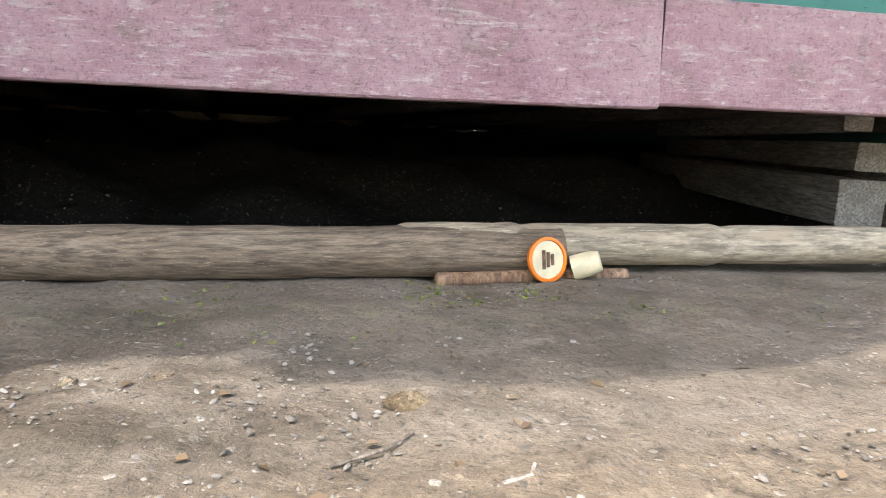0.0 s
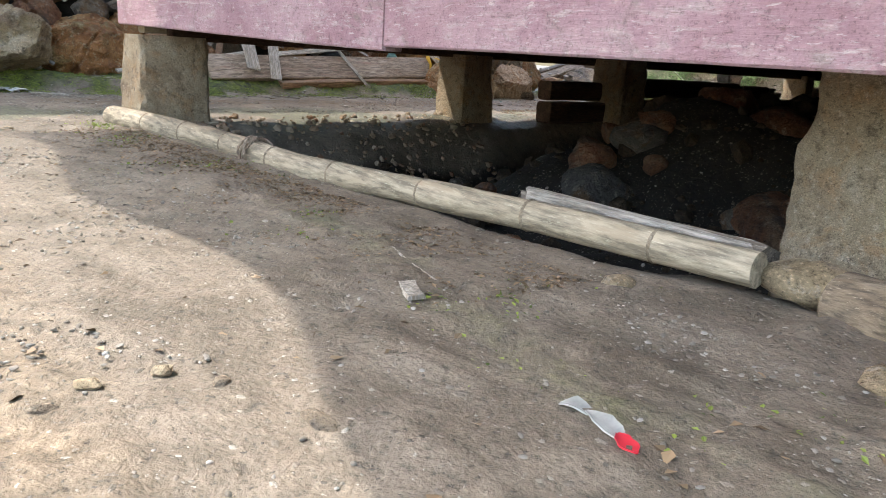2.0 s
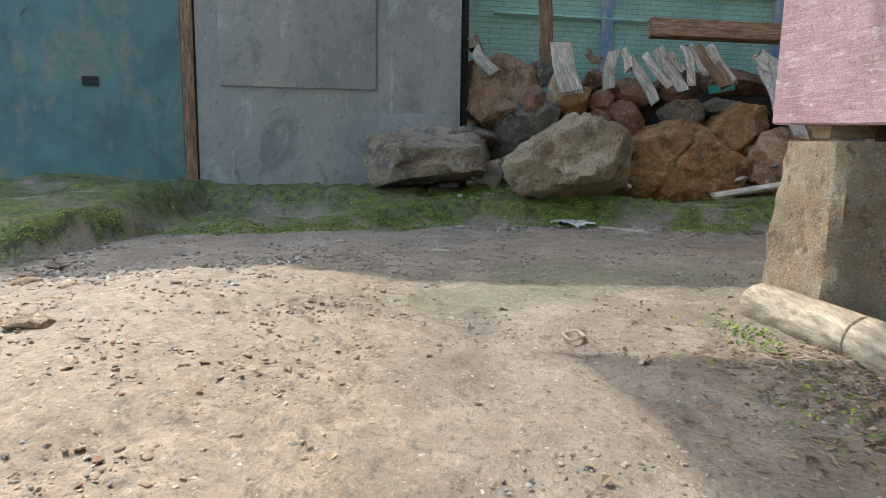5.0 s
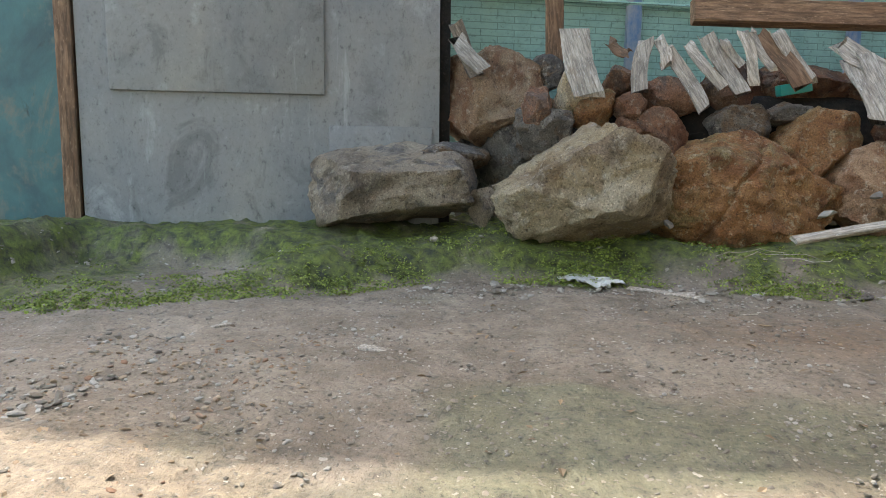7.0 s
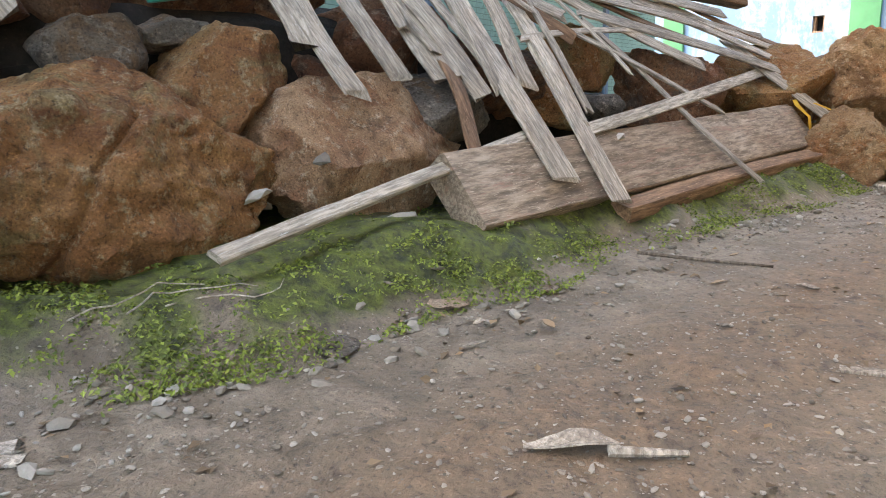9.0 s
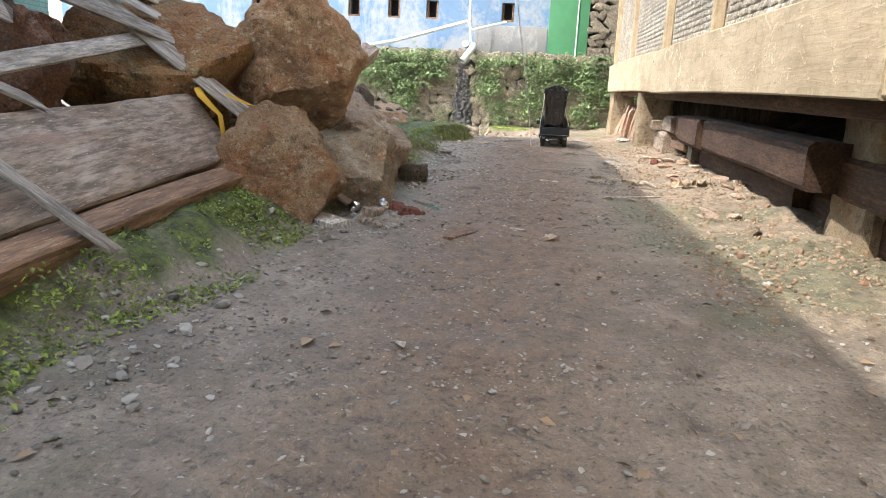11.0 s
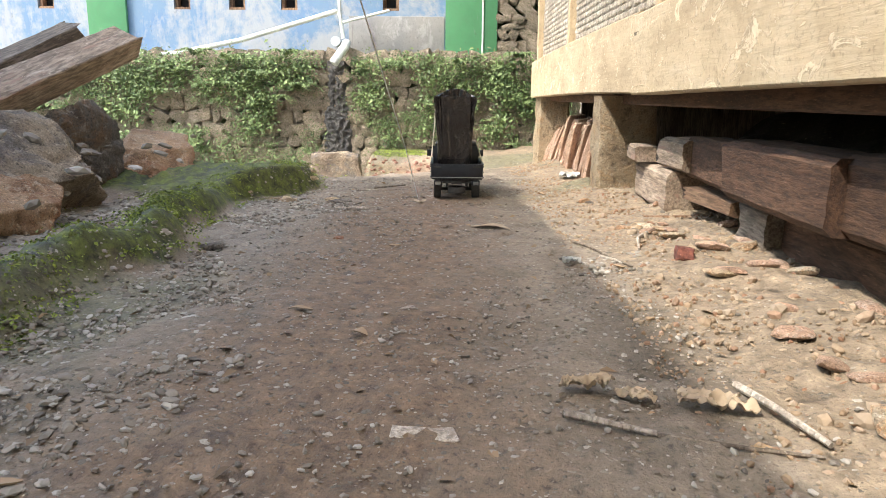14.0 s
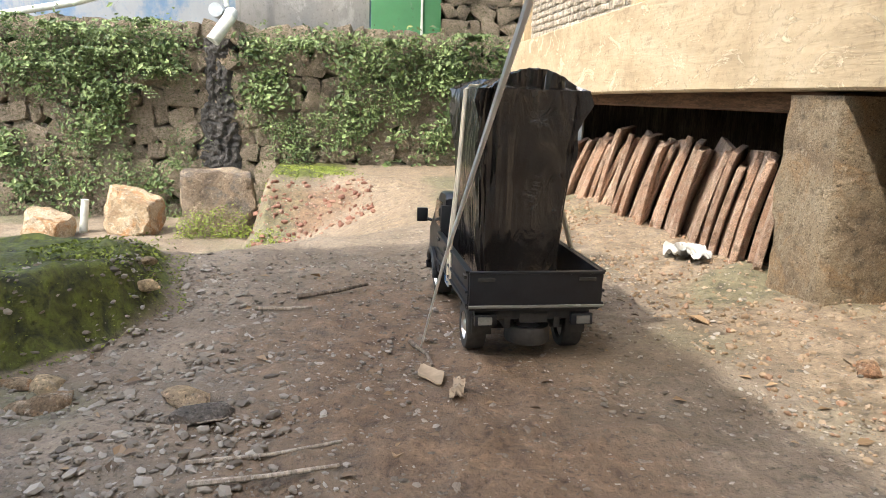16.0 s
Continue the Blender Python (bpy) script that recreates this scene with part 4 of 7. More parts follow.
# lower bearers just inside the sills
house_part("bearer", plank(6.25, 0.06, 0.07, 41, 0.003, 20), M_SHADEDTIMBER, along((0.645, -1.45, 0.292), (0.645, 4.75, 0.278), 0))
house_part("bearer", plank(5.6, 0.05, 0.07, 42, 0.003, 20), M_OLDWOOD, along((0.70, -1.36, 0.345), (6.3, -1.36, 0.345), 90))
for k in range(7):
    house_part("joist", plank(6.2, 0.07, 0.06, 50 + k, 0.003, 8), M_OLDWOOD, along((1.3 + 0.75 * k, -1.32, 0.345), (1.3 + 0.75 * k, 4.7, 0.345), 0))
house_part("floor_deck", box(5.6, 6.0, 0.03, 0.0), M_OLDWOOD, Matrix.Translation((3.43, 1.67, 0.385)))
POSTS = ((0.66, -1.4725, 0.205, 0.211), (0.665, -0.16, 0.17, 0.18), (0.80, 0.76, 0.19, 0.19), (0.64, 3.055, 0.165, 0.125), (0.635, 4.62, 0.15, 0.17), (2.775, -1.13, 0.235, 0.16), (5.75, -1.05, 0.19, 0.17))
for i, (x, y, w, d) in enumerate(POSTS):
    b0 = -0.22
    house_part("stone_post", stone_post(60 + i, w, d, 0.29 - b0 - (0.02 if x < 0.7 else 0), 1.05 if 2.9 < y < 3.2 else 1.18), M_PILLAR, Matrix.Translation((x, y, b0)), "rough tapered stone post")
# added, unseen: boards that stop daylight reaching under the floor from behind
house_part("rear_skirt", box(5.4, 0.02, 0.6), M_OLDWOOD, Matrix.Translation((3.5, 4.70, 0.0)), "unseen boards added to keep light from under the house")
# walls above the sills
house_part("board_wall", box(5.7, 0.03, 1.5), M_TEALBOARD, Matrix.Translation((3.42, -1.385, 1.235)), "green painted board wall")
house_part("inner_wall", box(0.02, 6.2, 1.5), M_WEAVE, Matrix.Translation((0.60, 1.62, 1.2)))
house_part("rear_wall", box(5.6, 0.03, 1.5), M_TEALBOARD, Matrix.Translation((3.42, 4.76, 1.2)))
# side wall carried down to the ground to block light under the floor
house_part("side_wall", box(0.03, 6.2, 2.2), M_TEALBOARD, Matrix.Translation((6.25, 1.62, 0.85)))
for y in (1.55, 2.46, 3.72, 4.72):
    house_part("wall_post", plank(1.4, 0.035, 0.03, int(y * 9), 0.0, 8), M_BEAM, along((0.575, y, 0.44), (0.575, y, 1.84)))


def weave(y0, y1, z0, z1, strip=0.021):
    """Plaited bamboo: flat strips, each passing over two and under two."""
    bm = bmesh.new()
    ny, nz = int((y1 - y0) / strip), int((z1 - z0) / strip)
    for i in range(ny):
        for j in range(nz):
            up = ((i + j) // 2) % 2
            y, z = y0 + (i + 0.5) * strip, z0 + (j + 0.5) * strip
            a, b = (0.5, 0.36) if up else (0.36, 0.5)
            a, b = a * strip, b * strip
            x0, bulge = (-0.002, 0.003) if up else (0.0, 0.0025)
            c = [bm.verts.new((x0, y + sy * a, z + sz * b)) for sy, sz in ((-1, -1), (1, -1), (1, 1), (-1, 1))]
            m = [bm.verts.new((x0 - bulge, y + sy * a * 0.55, z + sz * b * 0.55)) for sy, sz in ((-1, -1), (1, -1), (1, 1), (-1, 1))]
            bm.faces.new(m)
            for k in range(4):
                bm.faces.new((c[k], c[(k + 1) % 4], m[(k + 1) % 4], m[k]))
    return bm


for y0, y1 in ((1.58, 2.43), (2.49, 3.69), (3.75, 4.70), (0.2, 1.52)):
    ob = house_part("woven_panel", weave(y0, y1, 0.45, 0.95), M_WEAVE, Matrix.Translation((0.588, 0, 0)), "plaited bamboo wall panel")
    ob["kind"] = "stuff"
# roof with wide eaves
def roof_slab(x0, x1, y0, y1, z, t=0.04):
    return box(x1 - x0, y1 - y0, t, 0.0, ((x0 + x1) / 2, (y0 + y1) / 2, z))


def wavy_eave():
    """South eave with an uneven edge."""
    xs = np.linspace(-0.15, 7.0, 144)
    lo, hi = [], []
    bm = bmesh.new()
    for x in xs:
        e = -2.76 + 0.05 * math.sin(x * 2.1) + 0.05 * math.sin(x * 5.3 + 1) + (0.085 if 2.40 < x < 2.62 else 0)
        lo.append((bm.verts.new((x, e, 1.86)), bm.verts.new((x, -0.2, 2.5))))
        hi.append((bm.verts.new((x, e, 1.90)), bm.verts.new((x, -0.2, 2.54))))
    for i in range(len(xs) - 1):
        bm.faces.new((lo[i][0], lo[i + 1][0], lo[i + 1][1], lo[i][1]))
        bm.faces.new((hi[i][0], hi[i][1], hi[i + 1][1], hi[i + 1][0]))
        bm.faces.new((lo[i][0], hi[i][0], hi[i + 1][0], lo[i + 1][0]))
    return bm


house_part("roof", wavy_eave(), M_TILE, Matrix(), "tiled roof")
house_part("roof", roof_slab(-0.15, 7.0, -0.25, 5.3, 2.52), M_TILE, Matrix())

# ---- buildings on the far side of the lane ----
WALL_A, WALL_B = Vector((-0.60, -3.15, 0)), Vector((-0.87, -2.10, 0))
WDIR = (WALL_B - WALL_A).normalized()
WROT = math.degrees(math.atan2(WDIR.y, WDIR.x))


def wall_pt(s, off, z):
    """A point s metres along the far wall from its left end, off metres towards the lane."""
    nrm = Vector((WDIR.y, -WDIR.x, 0))
    p = WALL_A + WDIR * s + nrm * off
    return Vector((p.x, p.y, z))


def wall_box(s0, s1, off, thick, z0, z1, bevel=0.0):
    c = (wall_pt(s0, off, z0) + wall_pt(s1, off, z1)) / 2
    return box(s1 - s0, thick, z1 - z0, bevel), Matrix.Translation(c) @ pose(0, 0, 0, 0, 0, WROT)


hall = thing("painted_hall", "long building with grey rendered and teal painted walls", "building", tuple(wall_pt(0, 0, 0)))
hinv = hall.matrix_world.inverted()
LEN = (WALL_B - WALL_A).length


def hall_part(name, bm_m, material, label=""):
    ob = part(name, bm_m[0], material, hall, label)
    ob.matrix_basis = hinv @ bm_m[1]
    return ob


hall_part("rendered_wall", wall_box(0.105, LEN - 0.05, -0.06, 0.12, -0.2, 1.60), M_CONCRETE, "grey rendered wall")
hall_part("raised_panel", wall_box(0.18, 0.72, 0.004, 0.014, 0.44, 1.5, 0.006), M_CONCRETE, "flush grey panel")
hall_part("raised_panel", wall_box(0.73, LEN - 0.07, 0.002, 0.006, 0.02, 0.36, 0.003), M_CONCRETE)
hall_part("post", wall_box(0.06, 0.099, -0.03, 0.08, -0.2, 1.60, 0.004), M_BROWNWOOD, "bare brown timber post")
hall_part("teal_wall", wall_box(-3.2, 0.055, -0.07, 0.10, -0.2, 1.60), M_TEAL, "blotched teal painted wall")
hall_part("coping", wall_box(-3.2, LEN - 0.015, -0.07, 0.18, 1.60, 1.63, 0.006), M_CONCRETE, "plain wall coping")
hall_part("putlog_hole", wall_box(-0.26, -0.21, -0.018, 0.012, 0.43, 0.46), M_DARKHOLE, "dark hole")
# near-black strip painted as the shaded gap beside the render
hall_part("edge_post", wall_box(LEN - 0.045, LEN - 0.015, -0.09, 0.14, -0.2, 1.60, 0.004), M_GAPSHADE, "near-black strip standing for the shaded gap between the walls")
hall_part("mint_wall", wall_box(LEN - 0.015, LEN + 4.9, -0.30, 0.06, -0.2, 2.4), M_MINT, "mint painted plaited wall")
for i, s in enumerate((0.62, 1.45, 2.3, 3.1, 4.0)):
    hall_part("blue_post", wall_box(LEN + s, LEN + s + 0.05, -0.262, 0.02, -0.1, 2.4, 0.003), M_BLUE, "blue painted post")
for i in range(3):
    hall_part("bamboo_lath", (tube([wall_pt(LEN + 0.15, -0.258, 0.78 + 0.13 * i), wall_pt(LEN + 4.6, -0.258, 0.76 + 0.13 * i)], 0.008), Matrix()), M_MINT, "thin lath")
hall_part("roof", (box(2.2, 6.9, 0.05), pose(-2.31, -1.19, 2.82, 0, 0, 2.6)), M_TILE, "tiled roof")
hall_part("fascia", (box(0.05, 6.9, 0.12), pose(-1.236, -1.19, 2.77, 0, 0, 2.6)), M_OLDWOOD)

# ---- boulders of the pile ----


# the broad broken faces of the largest boulders: direction and distance from the middle
FACES = {
    1: ((0.4, 0, 0.9, 0.60), (1, 0.1, -0.1, 0.72), (0.5, -0.85, 0.1, 0.72), (0.3, 0.3, -0.9, 0.7)),
    2: ((0.15, -0.62, 0.78, 0.62), (0, 0.55, 0.85, 0.80), (1, -0.05, 0.22, 0.72), (0.45, 0.2, -0.90, 0.66), (0.55, 0.80, -0.25, 0.78), (0.7, 0.55, -0.5, 0.78)),
    3: ((0.85, -0.5, 0.25, 0.80), (0.85, 0.45, 0.2, 0.80), (0.1, -0.6, 0.8, 0.88), (0.25, 0.72, 0.68, 0.74), (0.5, 0.1, 0.86, 0.80)),
    4: ((0.75, -0.1, 0.65, 0.62), (0.6, 0.6, 0.5, 0.72), (0.9, 0, -0.35, 0.72)),
    6: ((0.85, -0.2, 0.3, 0.7), (0.1, -0.7, 0.7, 0.74), (0.5, 0.6, -0.6, 0.66)),
    7: ((0.9, 0.25, 0.2, 0.68), (0.8, -0.5, 0.3, 0.72), (0.5, 0.4, -0.75, 0.62), (0.1, -0.6, -0.75, 0.7)),
    31: ((0.3, -0.9, 0.2, 0.76), (0.3, -0.45, -0.8, 0.70), (0.9, 0.1, -0.35, 0.72), (0.75, 0, 0.65, 0.74)),
    32: ((0.45, -0.8, 0.35, 0.72), (0.8, 0.2, 0.5, 0.74), (0.8, 0.1, -0.55, 0.72)),
    33: ((0.30, -0.62, 0.72, 0.62), (0.25, -0.85, -0.45, 0.66), (1, 0.05, 0.05, 0.76), (-0.2, -0.1, 1, 0.78)),
    34: ((0.55, -0.12, 0.85, 0.62), (0.8, -0.4, -0.25, 0.70), (0.15, -1, 0.15, 0.80)),
}


def rock(x, y, z, sx, sy, sz, tone, seed, label, sub=4, rz=0.0, tilt=0.0):
    if seed in FACES:
        rz, tilt = 0.0, 0.0
    ob = single("boulder", boulder(sx * 1.02, sy * 1.02, sz * 1.02, seed, sub, 12, 0.085, FACES.get(seed, ()), {3: (0.1, 0.92, -0.36, -0.16)}.get(seed)), M_ROCKS[tone], label, "boulder", pose(x, y, z, tilt, 0, rz), "boulders of the pile")
    return ob


FRONT = (
    (-0.72, -2.265, 0.205, 0.34, 0.48, 0.23, "mixed", 1, "grey and brown boulder standing on the mossy bank"),
    (-0.60, -1.750, 0.215, 0.36, 0.41, 0.325, "tan", 2, "large tan boulder with a broken grey corner"),
    (-0.754, -1.345, 0.195, 0.32, 0.47, 0.30, "brown", 3, "large rust-brown split boulder"),
    (-0.71, -0.94, 0.18, 0.26, 0.40, 0.275, "rust", 4, "grey-brown sloping boulder beside a plank"),
    (-0.70, -2.02, 0.16, 0.08, 0.07, 0.10, "mixed", 5, "small brown stone wedged between boulders"),
    (-0.81, -1.15, 0.30, 0.20, 0.23, 0.205, "brown", 6, "brown wedge-shaped boulder on the pile"),
    (-0.96, -2.01, 0.415, 0.30, 0.34, 0.295, "rust", 7, "large grey boulder with a rusty broken face high on the pile"),
    (-0.80, -1.875, 0.40, 0.10, 0.09, 0.15, "red", 8, "brown upright stone against the large grey boulder"),
    (-0.86, -1.79, 0.442, 0.12, 0.10, 0.13, "tan", 9, "small rounded tan boulder in the pile"),
    (-0.96, -1.83, 0.515, 0.16, 0.13, 0.10, "grey", 10, "grey boulder on top of the pile"),
    (-0.97, -1.63, 0.49, 0.18, 0.13, 0.10, "red", 11, "brown boulder on top of the pile"),
    (-0.88, -1.73, 0.41, 0.18, 0.15, 0.11, "brown", 12, "brown speckled boulder in the pile"),
    (-0.88, -1.62, 0.405, 0.12, 0.09, 0.095, "red", 13, "small round brown stone in the pile"),
    (-0.84, -1.63, 0.345, 0.13, 0.10, 0.09, "red", 14, "brown stone wedged in the pile"),
    (-0.86, -1.54, 0.335, 0.16, 0.145, 0.15, "red", 15, "dark red upright boulder in the pile"),
    (-0.86, -1.86, 0.35, 0.2, 0.2, 0.14, "grey", 16, "grey-brown boulder behind the large tan one"),
    (-0.84, -2.12, 0.275, 0.2, 0.2, 0.08, "grey", 17, "dark flat boulder against the wall"),
)
UPPER = (
    (-0.96, -1.49, 0.45, 0.20, 0.21, 0.15, "red", 51, "rust-red boulder under the laths"),
    (-0.98, -1.32, 0.47, 0.20, 0.19, 0.15, "red", 52, "dark red boulder under the laths"),
    (-0.90, -1.335, 0.37, 0.2, 0.18, 0.13, "grey", 53, "dark grey boulder under the laths"),
    (-0.93, -1.19, 0.405, 0.16, 0.15, 0.065, "grey", 54, "flat grey stone in the pile"),
    (-0.80, -0.70, 0.245, 0.24, 0.30, 0.19, "grey", 55, "grey boulder under the laths"),
    (-1.04, -1.08, 0.49, 0.26, 0.30, 0.14, "red", 56, "red-brown boulder on top of the pile"),
    (-1.02, -0.92, 0.49, 0.2, 0.17, 0.16, "red", 57, "brown boulder on top of the pile"),
    (-0.90, -0.74, 0.38, 0.2, 0.2, 0.15, "red", 58, "dark brown boulder under the laths"),
    (-0.95, -0.05, 0.36, 0.24, 0.30, 0.19, "brown", 59, "brown boulder behind the laths"),
    (-0.86, 0.28, 0.28, 0.30, 0.38, 0.26, "red", 18, "dark boulder behind the laths"),
    (-0.86, -0.25, 0.255, 0.18, 0.20, 0.13, "brown", 20, "rust-orange boulder behind the laths"),
    (-0.80, -0.12, 0.25, 0.13, 0.15, 0.075, "grey", 21, "small grey stone behind the laths"),
    (-0.93, -0.42, 0.32, 0.26, 0.28, 0.24, "red", 26, "dark brown boulder behind the laths"),
    (-1.10, -0.6, 0.43, 0.3, 0.4, 0.26, "red", 22, "brown boulder at the back of the pile"),
    (-1.08, -1.3, 0.30, 0.34, 0.5, 0.4, "grey", 23, "grey boulder at the back of the pile"),
    (-1.02, -1.95, 0.25, 0.3, 0.4, 0.32, "grey", 24, "grey boulder at the back of the pile"),
    (-1.00, -0.82, 0.25, 0.3, 0.4, 0.36, "red", 25, "brown boulder at the back of the pile"),
)
END = (
    (-0.46, 0.86, 0.305, 0.29, 0.24, 0.31, "orange", 31, "big rounded rust-brown boulder on the pile's end"),
    (-0.43, 0.63, 0.075, 0.27, 0.24, 0.25, "orange", 32, "red-brown boulder at the foot of the pile"),
    (-0.35, 0.805, 0.060, 0.25, 0.19, 0.235, "pale", 33, "pale broken boulder at the lane's edge"),
    (-0.405, 1.145, 0.082, 0.25, 0.30, 0.28, "stained", 34, "grey-brown boulder leaning on the bank"),
    (-0.82, 2.45, 0.075, 0.30, 0.46, 0.25, "mixed", 35, "big grey-brown boulder by the old timber"),
    (-0.70, 2.20, 0.040, 0.17, 0.24, 0.14, "rust", 36, "low red-brown boulder on the bank"),
    (-0.85, 2.74, 0.125, 0.17, 0.25, 0.21, "grey", 37, "dark upright boulder behind the bank"),
    (-0.75, 2.95, 0.065, 0.30, 0.32, 0.19, "rust", 38, "rust-brown boulder on the mossy bank"),
    (-0.715, 1.95, 0.055, 0.18, 0.26, 0.16, "rust", 39, "small brown boulder on the bank"),
    (-0.72, 0.72, 0.26, 0.3, 0.4, 0.34, "brown", 40, "brown boulder at the back of the pile"),
    (-0.72, 1.28, 0.2, 0.34, 0.42, 0.36, "grey", 41, "grey boulder at the back of the pile"),
    (-0.88, 1.7, 0.16, 0.3, 0.4, 0.3, "brown", 42, "brown boulder behind the bank"),
)
for row in (*FRONT, *UPPER, *END):
    x, y, z, sx, sy, sz, tone, seed, label = row
    rock(x, y, z, sx, sy, sz, tone, seed, label, 6 if seed in (2, 3, 31, 32, 33, 34) else 5 if sy > 0.22 else 4, (seed * 37) % 40 - 20, (seed * 13) % 16 - 8)
# rubble packed between the boulders; the near-black core stands for shade in the gaps
rnd = random.Random(5)
single("rubble_core", boulder(0.7, 3.4, 0.62, 77, 4, 14, 0.1), M_GAPSHADE, "rubble core of the boulder pile, near-black to stand for shade in the gaps", "rubble", pose(-1.15, -0.75, 0.16))
stuff("rubble", scatter_stones([(rnd.uniform(-1.15, -0.55), rnd.uniform(-2.3, 2.8), rnd.uniform(0.05, 0.2), rnd.uniform(0.010, 0.028)) for _ in range(420)], 6), M_PEBBLE, "loose broken stones between the boulders", "rubble")

# ---- laths and planks lying over the pile ----
def lay_on(a, b, face, roll=0.0):
    """The pose that lays a board from a to b with its broad side towards face."""
    a, b, face = Vector(a), Vector(b), Vector(face)
    z = (b - a).normalized()
    y = (face - z * face.dot(z)).normalized()
    x = y.cross(z)
    m = Matrix((x, y, z)).transposed().to_4x4()
    return Matrix.Translation(a) @ m @ pose(0, 0, 0, 0, 0, roll)


# short laths hanging over the front of the pile, then those sliding down its slope
HUNG = (
    (-0.80, -2.028, 0.515, -0.835, -2.094, 0.592, 0.034), (-0.77, -1.743, 0.442, -0.840, -1.784, 0.605, 0.060), (-0.782, -1.611, 0.455, -0.831, -1.600, 0.580, 0.032),
    (-0.822, -1.638, 0.556, -0.833, -1.685, 0.582, 0.024), (-0.808, -1.550, 0.520, -0.837, -1.558, 0.592, 0.024), (-0.762, -1.462, 0.404, -0.826, -1.531, 0.564, 0.030),
    (-0.788, -1.403, 0.471, -0.832, -1.475, 0.579, 0.024), (-0.780, -1.364, 0.451, -0.835, -1.420, 0.587, 0.036), (-0.794, -1.314, 0.485, -0.839, -1.343, 0.598, 0.022),
    (-0.810, -1.357, 0.526, -0.832, -1.379, 0.581, 0.020), (-0.789, -1.205, 0.473, -0.839, -1.288, 0.597, 0.042), (-0.795, -1.183, 0.487, -0.842, -1.238, 0.605, 0.032),
)
SLID = (
    (-0.733, -1.034, 0.378, -0.887, -1.028, 0.532, 0.032), (-0.650, -0.976, 0.295, -0.890, -0.990, 0.540, 0.044), (-0.849, -0.928, 0.494, -0.945, -1.015, 0.592, 0.052),
    (-0.681, -0.866, 0.326, -0.950, -0.861, 0.595, 0.036), (-0.677, -0.738, 0.322, -0.940, -0.738, 0.586, 0.056), (-0.542, -0.801, 0.187, -0.690, -0.750, 0.335, 0.026),
    (-0.644, -0.687, 0.289, -0.880, -0.725, 0.525, 0.044), (-0.648, -0.625, 0.293, -0.870, -0.629, 0.515, 0.024), (-0.486, -0.638, 0.131, -0.930, -0.545, 0.575, 0.056),
    (-0.658, -0.536, 0.308, -0.880, -0.470, 0.530, 0.042), (-0.439, -0.531, 0.084, -0.900, -0.350, 0.545, 0.046), (-0.579, -0.478, 0.229, -0.880, -0.390, 0.525, 0.036),
)
ACROSS = (
    (-0.765, -0.282, 0.420, -0.920, -0.443, 0.575, 0.036), (-0.859, -0.303, 0.514, -0.948, -0.589, 0.603, 0.05), (-0.811, -0.251, 0.466, -0.935, -0.487, 0.590, 0.04),
    (-0.674, -0.170, 0.329, -0.963, -0.236, 0.618, 0.012), (-0.427, 0.033, 0.075, -0.780, -0.160, 0.428, 0.018), (-0.695, 0.227, 0.345, -0.878, -0.152, 0.528, 0.032),
    (-0.833, 0.445, 0.483, -0.928, -0.229, 0.578, 0.055), (-0.770, 0.346, 0.420, -0.921, -0.148, 0.571, 0.026), (-0.814, 0.174, 0.464, -0.758, -0.411, 0.408, 0.014),
    (-0.319, 0.758, 0.012, -0.758, 0.565, 0.405, 0.042), (-0.625, 0.906, 0.285, -0.823, -0.053, 0.478, 0.032), (-0.640, 0.900, 0.300, -0.869, 0.252, 0.524, 0.028),
    (-0.700, 0.600, 0.340, -0.578, -0.384, 0.228, 0.024), (-0.582, 0.125, 0.232, -0.757, -0.208, 0.412, 0.015), (-0.760, 0.95, 0.405, -0.900, 0.45, 0.555, 0.03),
    (-0.753, 0.90, 0.403, -0.885, 0.336, 0.540, 0.03), (-0.808, 0.80, 0.463, -0.873, 0.200, 0.528, 0.026), (-0.86, 0.62, 0.53, -0.93, -0.1, 0.60, 0.035),
)
rnd = random.Random(77)
for i, (x0, y0, z0, x1, y1, z1, w) in enumerate((*HUNG, *SLID, *ACROSS)):
    a, b = Vector((x0, y0, z0)), Vector((x1, y1, z1))
    face = (1, 0, 0.4) if i < len(HUNG) else (1, -0.1, 1)
    wood = M_BROWNWOOD if i % 7 == 3 else M_PALEWOOD
    look_of = "brown lath with ragged ends lying over the boulders" if wood is M_BROWNWOOD else "bleached grey lath with ragged ends lying over the boulders"
    single("roof_lath", plank((b - a).length * 1.1, w * 1.3, 0.006, 200 + i, 0.016, 9, 0.005), wood, look_of, "lath", lay_on(a, b, face, rnd.uniform(-14, 14)), "loose laths on the pile")
    if w > 0.034 and i % 2 == 0:
        s = Vector((rnd.uniform(-0.01, 0.01), rnd.choice((-1, 1)) * w * 0.8, 0.004))
        single("roof_lath", plank((b - a).length * rnd.uniform(0.55, 0.8), w * 0.55, 0.006, 260 + i, 0.016, 8, 0.004), M_PALEWOOD, "narrow split lath lying against a broader one", "lath", lay_on(a.lerp(b, 0.35) + s, b + s, face, rnd.uniform(-18, 18)), "loose laths on the pile")
single("heavy_plank", plank(1.50, 0.15, 0.06, 240, 0.006, 20, 0.003), M_PLANK, "broad heavy weathered plank lying along the bank", "plank", along((-0.515, -0.89, 0.115), (-0.60, 0.60, 0.165), 52), "", "")
single("long_plank", plank(1.15, 0.05, 0.035, 241, 0.006, 16, 0.003), M_BROWNWOOD, "narrow brown plank under the heavy plank", "plank", along((-0.46, -0.50, 0.055), (-0.50, 0.62, 0.09), 15))
